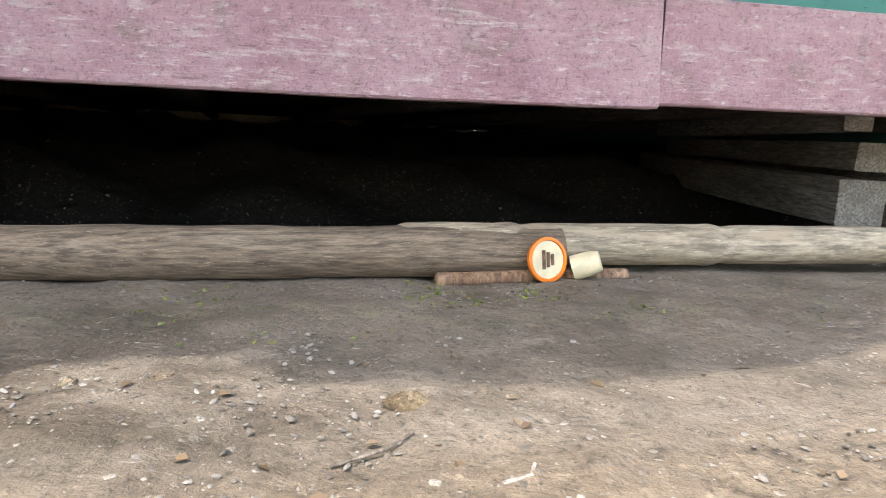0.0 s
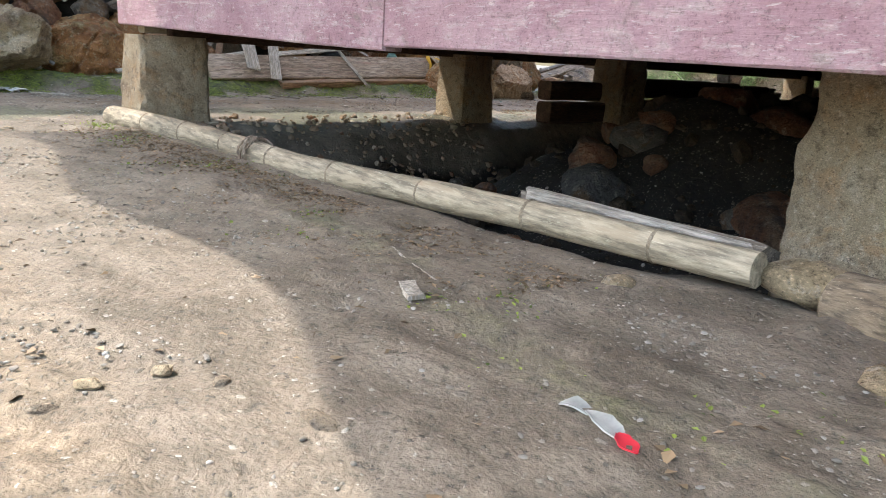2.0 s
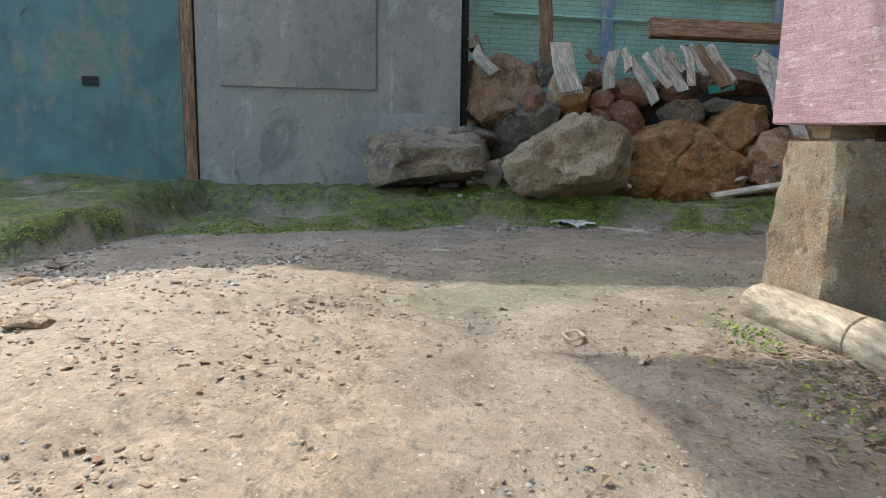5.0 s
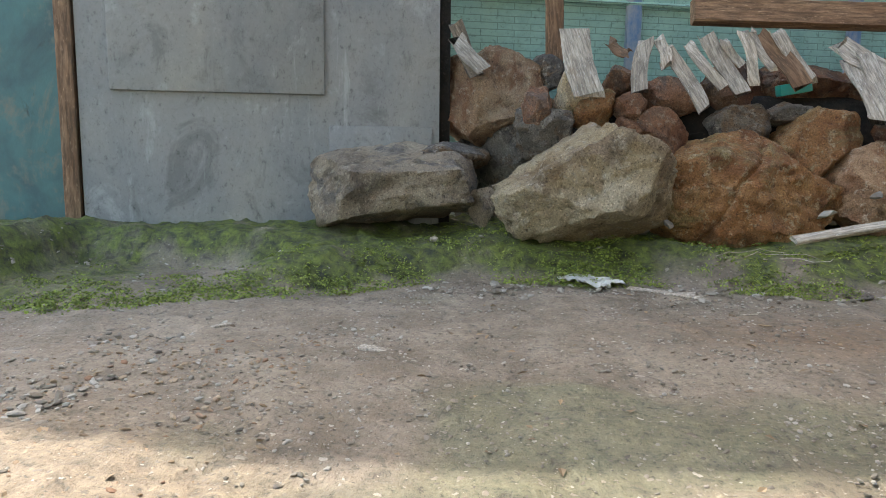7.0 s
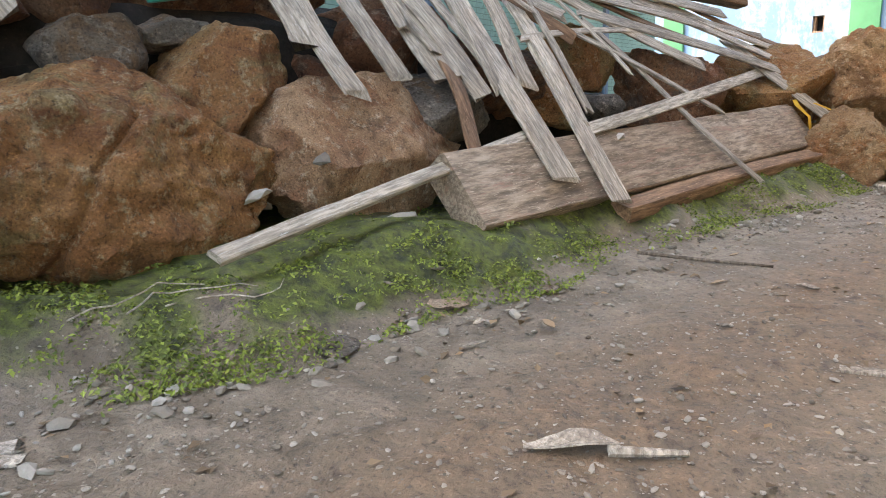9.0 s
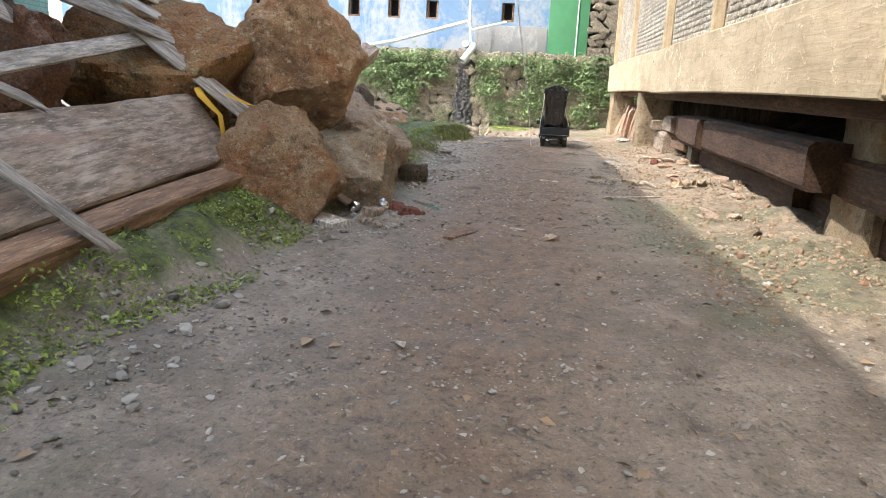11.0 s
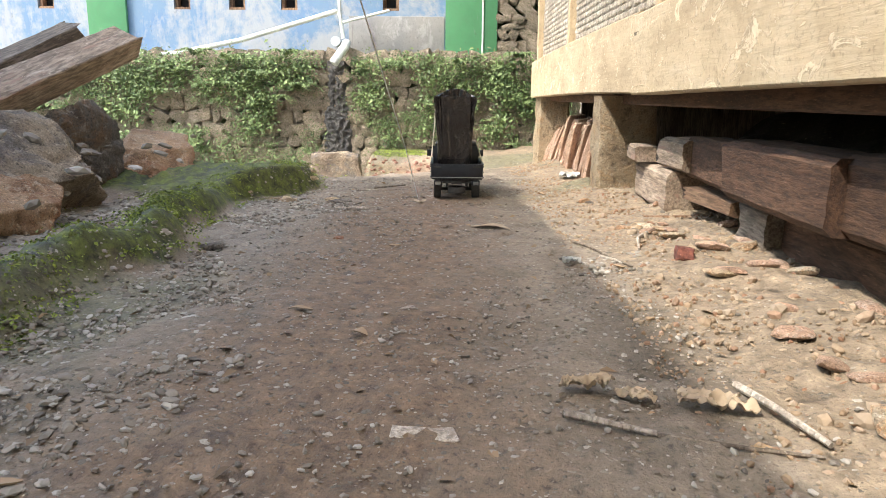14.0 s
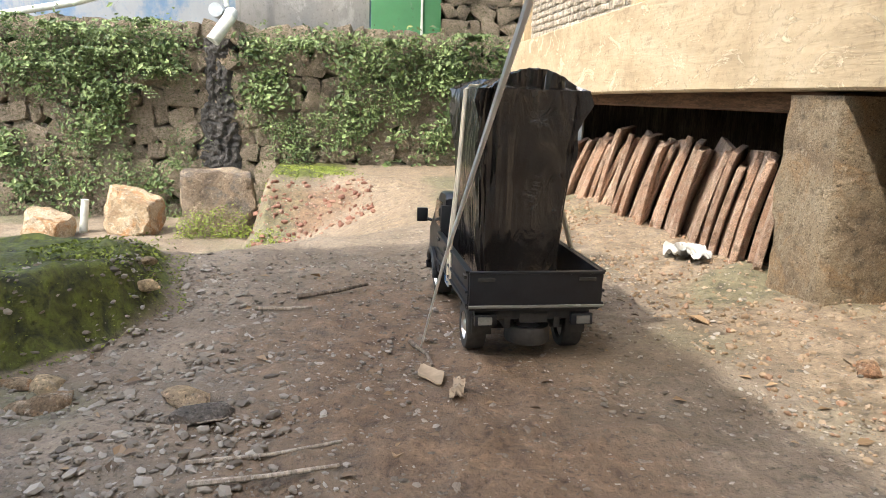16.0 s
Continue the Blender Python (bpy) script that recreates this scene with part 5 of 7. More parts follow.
single("pale_batten", plank(0.74, 0.026, 0.012, 242, 0.003, 10, 0.001), M_PALEWOOD, "clean pale batten leaning from the bank onto the plank", "batten", along((-0.478, -1.325, 0.10), (-0.58, -0.62, 0.215), 30))
single("long_timber", plank(2.4, 0.07, 0.05, 243, 0.004, 16, 0.002), M_BROWNWOOD, "long brown timber high behind the laths", "timber", along((-1.03, -1.42, 0.705), (-0.98, 0.95, 0.62), 80))
single("upright_stick", plank(0.30, 0.05, 0.014, 244, 0.004, 6), M_BROWNWOOD, "brown upright board standing in the pile", "board", lay_on((-0.92, -1.822, 0.50), (-0.93, -1.835, 0.67), (1, 0, 0.1)))
single("upright_stick", plank(0.16, 0.04, 0.012, 245, 0.006, 6), M_OLDWOOD, "short broken board standing in the pile", "board", lay_on((-0.855, -2.04, 0.50), (-0.865, -2.09, 0.60), (1, 0, 0.1)))
single("driftwood_timber", plank(1.12, 0.085, 0.075, 246, 0.03, 22, 0.008), M_PLANK, "thick old split timber sticking up out of the pile", "timber", along((-0.985, 2.05, 0.105), (-0.895, 3.09, 0.405), 25))
single("driftwood_timber", plank(1.02, 0.055, 0.05, 247, 0.04, 20, 0.008), M_OLDWOOD, "narrow dark timber lying beside the split one", "timber", along((-1.06, 2.05, 0.14), (-0.97, 2.98, 0.425), 10))


def ribbon(points, width, seed):
    rnd = random.Random(seed)
    pts = [Vector(p) for p in points]
    rings = []
    for i, p in enumerate(pts):
        w = width * rnd.uniform(0.6, 1.1)
        rings.append([p + Vector((0, -w, 0)), p + Vector((0.004, 0, 0.001)), p + Vector((0, w, 0)), p + Vector((-0.004, 0, -0.001))])
    return loft(rings)


single("yellow_rag", ribbon([(-0.60, 0.60, 0.25), (-0.585, 0.585, 0.235), (-0.545, 0.58, 0.20), (-0.535, 0.575, 0.15), (-0.54, 0.575, 0.10), (-0.535, 0.57, 0.075)], 0.016, 2), M_YELLOW, "torn yellow rag hanging over the plank", "rag")
single("yellow_rag", ribbon([(-0.56, 0.80, 0.24), (-0.52, 0.76, 0.22), (-0.50, 0.70, 0.21), (-0.52, 0.66, 0.22), (-0.55, 0.62, 0.24)], 0.014, 3), M_YELLOW, "torn yellow rag lying on the boulders", "rag")
single("green_crate_lid", box(0.03, 0.09, 0.03, 0.004), M_TURQ, "turquoise plastic piece stuck between the boulders", "plastic piece", pose(-0.86, -1.19, 0.47, 10, 0, 8))


# ---- logs along the pink side ----
def log_bm(points, r, seed, rings_every=0.0, taper=1.0):
    pts = [Vector(p) for p in points]
    rnd = random.Random(seed)
    n = 240
    total = len(pts) - 1
    rings = []
    for i in range(n + 1):
        f = i / n * total
        k = min(int(f), total - 1)
        p = pts[k].lerp(pts[k + 1], f - k)
        d = (pts[k + 1] - pts[k]).normalized()
        u = d.cross((0, 0, 1)).normalized()
        w = u.cross(d)
        s = i / n
        rr = r * (1 + (taper - 1) * s) * (1 + 0.05 * noise.noise(Vector((s * 12, seed, 0))))
        if rings_every:
            t = (s * (pts[-1] - pts[0]).length / rings_every) % 1.0
            rr *= 1 + 0.07 * math.exp(-((t - 0.5) / 0.04) ** 2) - 0.09 * math.exp(-((t - 0.57) / 0.03) ** 2)
        if i < 4:
            rr *= (0.45, 0.78, 0.93, 0.99)[i]
        ring = []
        for q in range(16):
            a = 2 * math.pi * q / 16
            j = 1 + 0.035 * noise.fractal(Vector((math.cos(a) * 1.5, math.sin(a) * 1.5, s * 16 + seed)), 1, 2, 4)
            ring.append(p + (u * math.cos(a) + w * math.sin(a)) * rr * j)
        rings.append(ring)
    return loft(rings)


STEM = [(0.70, -1.665, 0.016), (1.05, -1.585, 0.012), (1.4, -1.548, 0.010), (1.75, -1.54, 0.009), (2.08, -1.49, 0.018), (2.4, -1.465, 0.030), (2.74, -1.45, 0.038)]
bamboo = thing("bamboo_log", "pale peeled bamboo log with worn joint rings on the earth", "log", STEM[0], 0, "logs along the house")
ob = part("stem", log_bm(STEM, 0.035, 7, 0.0, 0.66), M_LOG, bamboo)
ob.matrix_basis = bamboo.matrix_world.inverted()
for x in (0.93, 1.14, 1.37, 1.62, 1.86, 2.12, 2.37, 2.60):
    k = max(i for i in range(len(STEM) - 1) if STEM[i][0] <= x)
    a, b2 = Vector(STEM[k]), Vector(STEM[k + 1])
    p = a.lerp(b2, (x - a.x) / (b2.x - a.x))
    dirn = (b2 - a).normalized()
    r = 0.035 * (1 - 0.34 * (x - 0.70) / 2.04)
    rings = [[p + dirn * o + (dirn.cross((0, 0, 1)).normalized() * math.cos(t) + dirn.cross((0, 0, 1)).normalized().cross(dirn) * math.sin(t)) * r * q for t in (2 * math.pi * m / 20 for m in range(20))] for o, q in ((-0.004, 0.97), (-0.0025, 1.045), (0.0, 1.06), (0.0018, 1.02), (0.003, 0.97))]
    ring = part("joint_ring", loft(rings), M_LOGJOINT, bamboo, "worn joint ring")
    ring.matrix_basis = bamboo.matrix_world.inverted()
turns = []
for m in range(90):
    t = 2 * math.pi * m / 18
    turns.append((1.50 + 0.05 * m / 90 + 0.006 * math.sin(m * 1.3), -1.546 + math.cos(t) * 0.038, 0.010 + math.sin(t) * 0.038))
single("rope_tie", tube(turns, 0.0032, 6), M_PLANK, "frayed fibre rope wound round the bamboo log", "rope")
single("log", log_bm([(2.81, -1.40, 0.012), (3.15, -1.47, 0.030), (3.60, -1.53, 0.040), (4.20, -1.55, 0.046)], 0.040, 9), M_OLDLOG, "weathered cracked log lying under the pink beam", "log", None, "logs along the house")
single("log", log_bm([(3.92, -1.535, 0.054), (4.5, -1.545, 0.056), (5.2, -1.55, 0.056), (6.2, -1.55, 0.056)], 0.036, 11, 0.5), M_LOG, "smooth tan log lying under the pink beam", "log", None, "logs along the house")
single("thin_log", log_bm([(3.98, -1.585, 0.006), (4.1, -1.582, 0.008), (4.32, -1.57, 0.008)], 0.011, 13), M_BROWNWOOD, "thin dark pole under the log", "pole")
single("split_board", plank(0.44, 0.06, 0.022, 300, 0.01, 10), M_OLDWOOD, "split grey board filling the gap between the logs", "board", along((2.28, -1.37, 0.03), (2.72, -1.38, 0.04), -20))
single("split_board", plank(0.40, 0.022, 0.02, 301, 0.01, 10), M_PALEWOOD, "narrow pale strip of wood by the split board", "board", along((2.30, -1.40, 0.045), (2.70, -1.395, 0.05), 10))
single("boulder", boulder(0.13, 0.10, 0.06, 305, 3), M_ROCKS["tan"], "flat broken stone at the log's end", "stone", pose(2.79, -1.40, 0.02, 0, 0, 20))
rnd = random.Random(66)
for i in range(26):
    x, y, sz = rnd.uniform(1.0, 2.6), rnd.uniform(-1.15, 0.25), rnd.uniform(0.06, 0.17)
    single("rubble_lump", boulder(sz * 1.4, sz * 1.2, sz * 0.8, 1500 + i, 3, 11, 0.07), M_ROCKS["red" if i % 3 else "grey"], "dark broken lump lying in the heap under the house", "rubble lump", pose(x, y, gz(x, y) + sz * 0.12, rnd.uniform(-20, 20), rnd.uniform(-20, 20), rnd.uniform(0, 360)), "lumps under the house")
single("boulder", boulder(0.06, 0.05, 0.05, 306, 3), M_ROCKS["grey"], "round grey stone in the dark under the house", "stone", pose(2.93, -0.93, 0.02, 0, 0, 30))
TIMBERS = ((5.09, -1.27, 0.311, 5.56, 0.2, 0.311, 0.07, 0.058), (5.19, -1.25, 0.228, 5.62, 0.2, 0.235, 0.09, 0.07), (5.13, -1.28, 0.115, 5.50, 0.2, 0.15, 0.12, 0.11), (5.33, -1.24, 0.165, 5.9, 0.1, 0.17, 0.09, 0.075), (5.31, -1.26, 0.07, 5.9, 0.1, 0.07, 0.09, 0.09))
for i, (x0, y0, z0, x1, y1, z1, w, t) in enumerate(TIMBERS):
    single("stacked_timber", plank(math.dist((x0, y0), (x1, y1)), w, t, 320 + i, 0.008, 10, 0.003), M_PALEWOOD, "old grey timber stacked between the posts", "timber", along((x0, y0, z0), (x1, y1, z1), 0), "stacked timbers")

# ---- timber blocks and tiles under the west side ----
def hewn(length, w, h, seed):
    """A rough-hewn timber along z: uneven faces, chipped arrises, one broken end."""
    rnd = random.Random(seed)
    n, rings = max(10, int(length / 0.02)), []
    cut = [rnd.uniform(0, 0.03) for _ in range(24)]
    for i in range(n + 1):
        f = i / n
        ring = []
        for k in range(24):
            a = 2 * math.pi * (k + 0.5) / 24
            c, s2 = math.cos(a), math.sin(a)
            m = min(1 / max(abs(c), abs(s2)), 1.38)
            x, y = c * m * w / 2, s2 * m * h / 2
            q = Vector((x * 9 + seed, y * 9, f * length * 5))
            j = 1 + 0.05 * noise.fractal(q, 0.8, 2, 4) + rnd.uniform(-0.008, 0.008)
            z = f * length + (cut[k] * (1 if i == n else 0.5 if i == n - 1 else 0)) - (0.008 * rnd.random() if i == 0 else 0)
            ring.append((x * j, y * j, z))
        rings.append(ring)
    return loft(rings)


# face towards the lane, from and to along the house, bottom, top, depth
BLOCKS = (
    (0.610, 2.49, 2.755, 0.010, 0.105, 0.11, M_PLANK), (0.615, 2.43, 2.575, 0.110, 0.178, 0.09, M_PLANK), (0.590, 2.67, 2.775, 0.110, 0.148, 0.06, M_PLANK), (0.640, 2.585, 2.66, 0.110, 0.150, 0.07, M_BROWNWOOD),
    (0.640, 2.16, 2.44, 0.098, 0.186, 0.09, M_SHADEDTIMBER), (0.630, 2.20, 2.41, 0.052, 0.082, 0.10, M_BROWNWOOD), (0.602, 1.78, 2.13, 0.098, 0.198, 0.10, M_SHADEDTIMBER), (0.618, 0.80, 1.775, 0.098, 0.202, 0.10, M_SHADEDTIMBER),
    (0.675, 1.02, 2.03, -0.005, 0.088, 0.08, M_SHADEDTIMBER), (0.655, 2.05, 2.17, 0.005, 0.090, 0.11, M_OLDWOOD), (0.720, 0.25, 0.99, -0.02, 0.080, 0.09, M_SHADEDTIMBER), (0.690, 0.30, 0.79, 0.085, 0.175, 0.09, M_SHADEDTIMBER),
)
for i, (x, y0, y1, z0, z1, depth, wood) in enumerate(BLOCKS):
    tilt = 0.012 * math.sin(i * 2.7)
    c0, c1 = Vector((x + depth / 2, y1, (z0 + z1) / 2)), Vector((x + depth / 2 + tilt, y0, (z0 + z1) / 2))
    single("timber_block", hewn(y1 - y0, depth, z1 - z0, 340 + i), wood, "rough red-brown hewn timber stacked under the house, darkened for its shade" if wood is M_SHADEDTIMBER else "rough brown hewn timber stacked under the house" if wood is M_BROWNWOOD else "rough grey hewn timber offcut stacked under the house", "timber block", along(c1, c0, 0), "timber offcuts under the house")


def roof_tile():
    """A flat terracotta tile with rounded corners, standing on its short edge, top nib at the back."""
    rings = []
    for i in range(13):
        f = i / 12
        w = 0.070
        if f < 0.08:
            w *= 0.8 + 0.2 * math.sin(math.pi / 2 * f / 0.08)
        if f > 0.94:
            w *= 1 - 0.1 * ((f - 0.94) / 0.06) ** 2
        bow = 0.004 * math.sin(f * 3.1)
        z = f * 0.205
        rings.append([(-w, bow - 0.0045, z), (-w * 0.95, bow - 0.006, z), (0, bow - 0.005, z), (w * 0.95, bow - 0.006, z), (w, bow - 0.0045, z), (w, bow + 0.0045, z), (w * 0.95, bow + 0.006, z), (0, bow + 0.006, z), (-w * 0.95, bow + 0.006, z), (-w, bow + 0.0045, z)])
    return loft(rings)


tile = single("roof_tile", roof_tile(), M_TILE, "terracotta roof tile leaning in a row under the beam", "roof tile", pose(0.602, 3.215, gz(0.57, 3.215) - 0.010, 11, 0, 60), "row of roof tiles")
for i in range(1, 58):
    y = 3.215 + i * 0.0255 + 0.004 * math.sin(i * 4.7)
    slip = 0.022 * (noise.noise(Vector((i * 0.7, 3, 0))) + 0.3 * math.sin(i * 2.1))
    slump = 14 * max(0, i - 53) / 4
    copy_thing(tile, pose(0.606 + slip, y, gz(0.57, y) - 0.014 - 0.022 * abs(math.sin(i * 1.9)) * (i % 3 != 1), 11 + 13 * i / 57 + slump + 5 * noise.noise(Vector((i * 0.9, 7, 0))) + 2.5 * math.sin(i * 3.3), 6 * math.sin(i * 1.7), 62 + 11 * math.sin(i * 5.1)))
single("white_bag", crumpled(0.18, 0.09, 401, 0.028), M_PAPER, "crumpled white plastic bag beside the tiles", "bag", pose(0.528, 3.29, gz(0.528, 3.29) + 0.002, 0, 0, 85))

# ---- blue building above a mossy stone wall at the end of the lane ----
blue = thing("blue_house", "blue rendered house with green pilasters and small openings", "house", (-1.8, 5.95, 0.5))
binv = blue.matrix_world.inverted()


def blue_part(name, bm, material, m=Matrix(), label=""):
    ob = part(name, bm, material, blue, label)
    ob.matrix_basis = binv @ m
    return ob


OPENINGS = (-2.62, -1.70, -1.33, -0.98, -0.30)
cuts = [-4.6]
for x in OPENINGS:
    cuts += [x - 0.055, x + 0.055]
cuts.append(0.41)
blue_part("wall", box(5.01, 0.12, 0.31, 0, (-2.095, 5.91, 0.655)), M_BLUE, label="blue stained wall")
for a, b in zip(cuts[::2], cuts[1::2]):
    blue_part("wall", box(b - a, 0.12, 0.16, 0, ((a + b) / 2, 5.91, 0.89)), M_BLUE)
blue_part("wall", box(5.01, 0.12, 1.6, 0, (-2.095, 5.91, 1.77)), M_BLUE)
for i, x in enumerate(OPENINGS):
    w = blue_part("window", box(0.11, 0.02, 0.16, 0, (x, 5.965, 0.89)), M_DARKHOLE, label="small dark opening")
    for dx in (-0.045, 0.045):
        s = part("frame", box(0.02, 0.05, 0.155, 0.002, (x + dx, 5.90, 0.89)), M_BROWNWOOD, w)
    s = part("sill", box(0.11, 0.06, 0.016, 0.002, (x, 5.885, 0.818)), M_BROWNWOOD, w)
for x0, x1 in ((-2.33, -2.07), (0.066, 0.41), (-4.3, -4.05)):
    blue_part("pilaster", box(x1 - x0, 0.03, 2.1, 0.003, ((x0 + x1) / 2, 5.834, 1.54)), M_GREEN, label="green painted pilaster")
blue_part("pilaster_edge", box(0.012, 0.012, 2.1, 0.002, (0.314, 5.816, 1.54)), M_PIPE)
blue_part("plinth", box(5.0, 0.06, 0.05, 0.006, (-2.1, 5.83, 0.51)), M_CONCRETE)
blue_part("render_patch", box(0.64, 0.01, 0.24, 0.004, (-0.262, 5.847, 0.655)), M_CONCRETE, label="grey stained render patch")
blue_part("roof", box(5.6, 1.6, 0.05, 0, (-2.1, 6.5, 2.7)), M_TILE)


def course_wall(name, x0, x1, y, z0, z1, label, stone_w=0.10, stone_h=0.065, seed=1, mossy=M_WALLSTONE):
    """A wall of irregular stones set in a mossy bed: each stone a part."""
    w = thing(name, label, "stone wall", ((x0 + x1) / 2, y, z0))
    iv = w.matrix_world.inverted()
    core = part("mortar_bed", box(x1 - x0, 0.30, z1 - z0, 0, ((x0 + x1) / 2, y + 0.16, (z0 + z1) / 2)), M_MORTAR, w)
    core.matrix_basis = iv
    rnd = random.Random(seed)
    protos = []
    for k in range(12):
        bm = block_stone(500 + seed * 10 + k)
        me = bpy.data.meshes.new("stone")
        bm.to_mesh(me)
        bm.free()
        me.materials.append(mossy)
        me.shade_smooth()
        me.set_sharp_from_angle(angle=radians(40))
        protos.append(me)
    z = z0
    count = 0
    while z < z1:
        h = stone_h * rnd.uniform(0.75, 1.35)
        x = x0 + rnd.uniform(-0.05, 0.02)
        while x < x1:
            ww = stone_w * rnd.uniform(0.5, 1.5)
            ob = new("stone", rnd.choice(protos))
            ob.parent = w
            ob.matrix_basis = iv @ Matrix.Translation((x + ww / 2, y + 0.015, z + h / 2)) @ pose(0, 0, 0, rnd.uniform(-8, 8), rnd.uniform(-32, 32), rnd.choice((0, 180)) + rnd.uniform(-8, 8)) @ Matrix.Diagonal((ww * 1.0, 0.12 * rnd.uniform(0.8, 1.2), h * 1.02, 1))
            x += ww * 0.98
            count += 1
        z += h * 0.96
    return w


course_wall("stone_wall", -3.3, 0.95, 5.72, -0.46, 0.50, "retaining wall of rough stones grown with moss and creepers", 0.105, 0.092, 3)
course_wall("upper_stone_wall", 0.42, 1.9, 5.86, 0.50, 1.5, "dark mossy rubble wall beside the green pilaster", 0.10, 0.06, 4)
def crust():
    """A lumpy run of lime crust down the wall, with an uneven outline."""
    bm, rows, nz, nx = bmesh.new(), [], 150, 44
    for i in range(nz + 1):
        z = 0.475 - 0.93 * i / nz
        half = 0.075 + 0.045 * smooth(0.4, 0.0, z) + 0.03 * noise.noise(Vector((z * 6, 4, 0)))
        row = []
        for k in range(nx + 1):
            u = 2 * k / nx - 1
            p = Vector((u * half * 10, z * 10, 2))
            lump = 0.5 - abs(noise.noise(p * 2.2)) + 0.6 * noise.fractal(p * 4.5, 0.8, 2, 4)
            y = 5.66 + 0.07 * u ** 4 - 0.022 * lump * (1 - u ** 4)
            row.append(bm.verts.new((-0.645 + u * half + 0.008 * noise.noise(p * 3), float(y), z)))
        rows.append(row)
    for a, b in zip(rows, rows[1:]):
        for k in range(nx):
            bm.faces.new((a[k], b[k], b[k + 1], a[k + 1]))
    return bm


single("water_streak", crust(), M_WET, "dark wet streak of lumpy lime crust below the pipe", "water stain")
pipe = thing("drain_pipe", "pale plastic water pipe sagging along the wall", "pipe", (-1.5, 5.68, 0.5))


def pipe_part(name, points, r, material=M_PIPE):
    ob = part(name, tube(points, r, 10), material, pipe)
    ob.matrix_basis = pipe.matrix_world.inverted()
    return ob


pipe_part("long_pipe", [(-3.2, 5.70, 0.47), (-2.68, 5.70, 0.475), (-2.25, 5.70, 0.49), (-1.69, 5.70, 0.52), (-1.27, 5.70, 0.605), (-0.64, 5.70, 0.79)], 0.016)
pipe_part("branch_pipe", [(-0.64, 5.70, 0.79), (-0.60, 5.70, 0.72), (-0.30, 5.74, 0.80)], 0.010)
pipe_part("riser", [(-0.62, 5.70, 1.1), (-0.62, 5.70, 0.79), (-0.60, 5.70, 0.62)], 0.012)
pipe_part("outlet", [(-0.60, 5.78, 0.585), (-0.575, 5.66, 0.585), (-0.575, 5.60, 0.56), (-0.645, 5.56, 0.455)], 0.030)
pipe_part("old_pipe_end", [(-0.645, 5.80, 0.60), (-0.645, 5.66, 0.60)], 0.032, M_GREY)

rnd = random.Random(21)
spots = []
for _ in range(1150):
    cx, cz = rnd.uniform(-3.2, 0.9), 0.50 - abs(rnd.gauss(0, 0.42))
    if -0.80 < cx < -0.50 or cz < -0.42:
        continue
    if noise.noise(Vector((cx * 2.6, cz * 3.4, 3))) + 0.3 * noise.noise(Vector((cx * 8, cz * 8, 9))) < -0.13 - 0.25 * (cz > 0.30):
        continue
    n, big, wide = int(rnd.uniform(14, 75)), rnd.choice((0.5, 0.6, 0.75, 0.75, 1.0, 1.4)), rnd.uniform(0.025, 0.06)
    for _ in range(int(n / big)):
        spots.append((cx + rnd.gauss(0, wide), 5.635 - abs(rnd.gauss(0, 0.03)) * big + 0.015, cz + rnd.gauss(0, wide * 0.7), rnd.uniform(0.006, 0.0145) * big, (0.1, -0.8, 0.6)))
stuff("creeper", leaf_cloud(spots, 22), M_LEAF, "small-leaved green creeper covering the stone wall", "creeper")


def fern(x, y, z, size, seed):
    """A tuft of arching fronds."""
    rnd = random.Random(seed)
    pts = []
    for k in range(9):
        a = rnd.uniform(math.pi, 2 * math.pi)
        for j in range(1, 12):
            f = j / 11
            px, py, pz = x + math.cos(a) * f * size, y + math.sin(a) * f * size * 0.6, z + size * (0.9 * f - 1.0 * f * f)
            for side in (-1, 1):
                pts.append((px - math.sin(a) * side * 0.012 * (1 - f * 0.7), py + math.cos(a) * side * 0.012, pz, 0.016 * (1.1 - f * 0.7), (0, -0.5, 0.9)))
    ob = tagged(new("fern", leaf_cloud(pts, seed + 1)), "green fern tuft growing out of the wall", "fern", "ferns on the wall")
    ob.data.materials.append(M_LEAF)
    return ob


for i, (x, z, s) in enumerate(((-1.55, 0.50, 0.17), (-1.25, 0.47, 0.15), (-0.95, 0.50, 0.16), (-2.0, 0.48, 0.18), (-1.05, 0.22, 0.14), (-2.4, 0.4, 0.16), (-1.4, 0.30, 0.15), (0.15, 0.46, 0.13), (0.55, 0.5, 0.13), (-1.8, 0.25, 0.15), (-1.12, 0.36, 0.2), (-1.7, 0.38, 0.2), (-2.7, 0.45, 0.18), (-0.88, 0.30, 0.13), (-0.25, 0.44, 0.13))):
    fern(x, 5.60, z, s * 1.2, 600 + i * 3)
single("mossy_block", boulder(0.41, 0.30, 0.39, 571, 4, 9, 0.05, ((0, -1, 0.05, 0.72), (0, 0, 1, 0.74), (-1, -0.1, 0, 0.74), (1, 0, 0.1, 0.76))), M_ROCKS["mixed"], "square tan stone block with moss at its foot", "stone block", pose(-0.60, 5.30, -0.235, 0, 0, 6))
SLAB = ((0, -1, 0.25, 0.6), (0.3, -0.2, 1, 0.62), (-1, -0.3, 0.1, 0.7), (1, -0.2, 0.1, 0.72))
for x, y, z, sx, sz, k in ((-0.945, 5.25, -0.26, 0.27, 0.22, 572), (-1.24, 5.12, -0.31, 0.21, 0.16, 573), (-1.5, 5.0, -0.33, 0.24, 0.14, 574)):
    single("pale_stone", boulder(sx, 0.22, sz, k, 4, 8, 0.05, SLAB), M_ROCKS["pale"], "pale angular stone at the wall's foot", "stone", pose(x, y, z, 0, 6, 0))
rnd = random.Random(29)
tufts = []
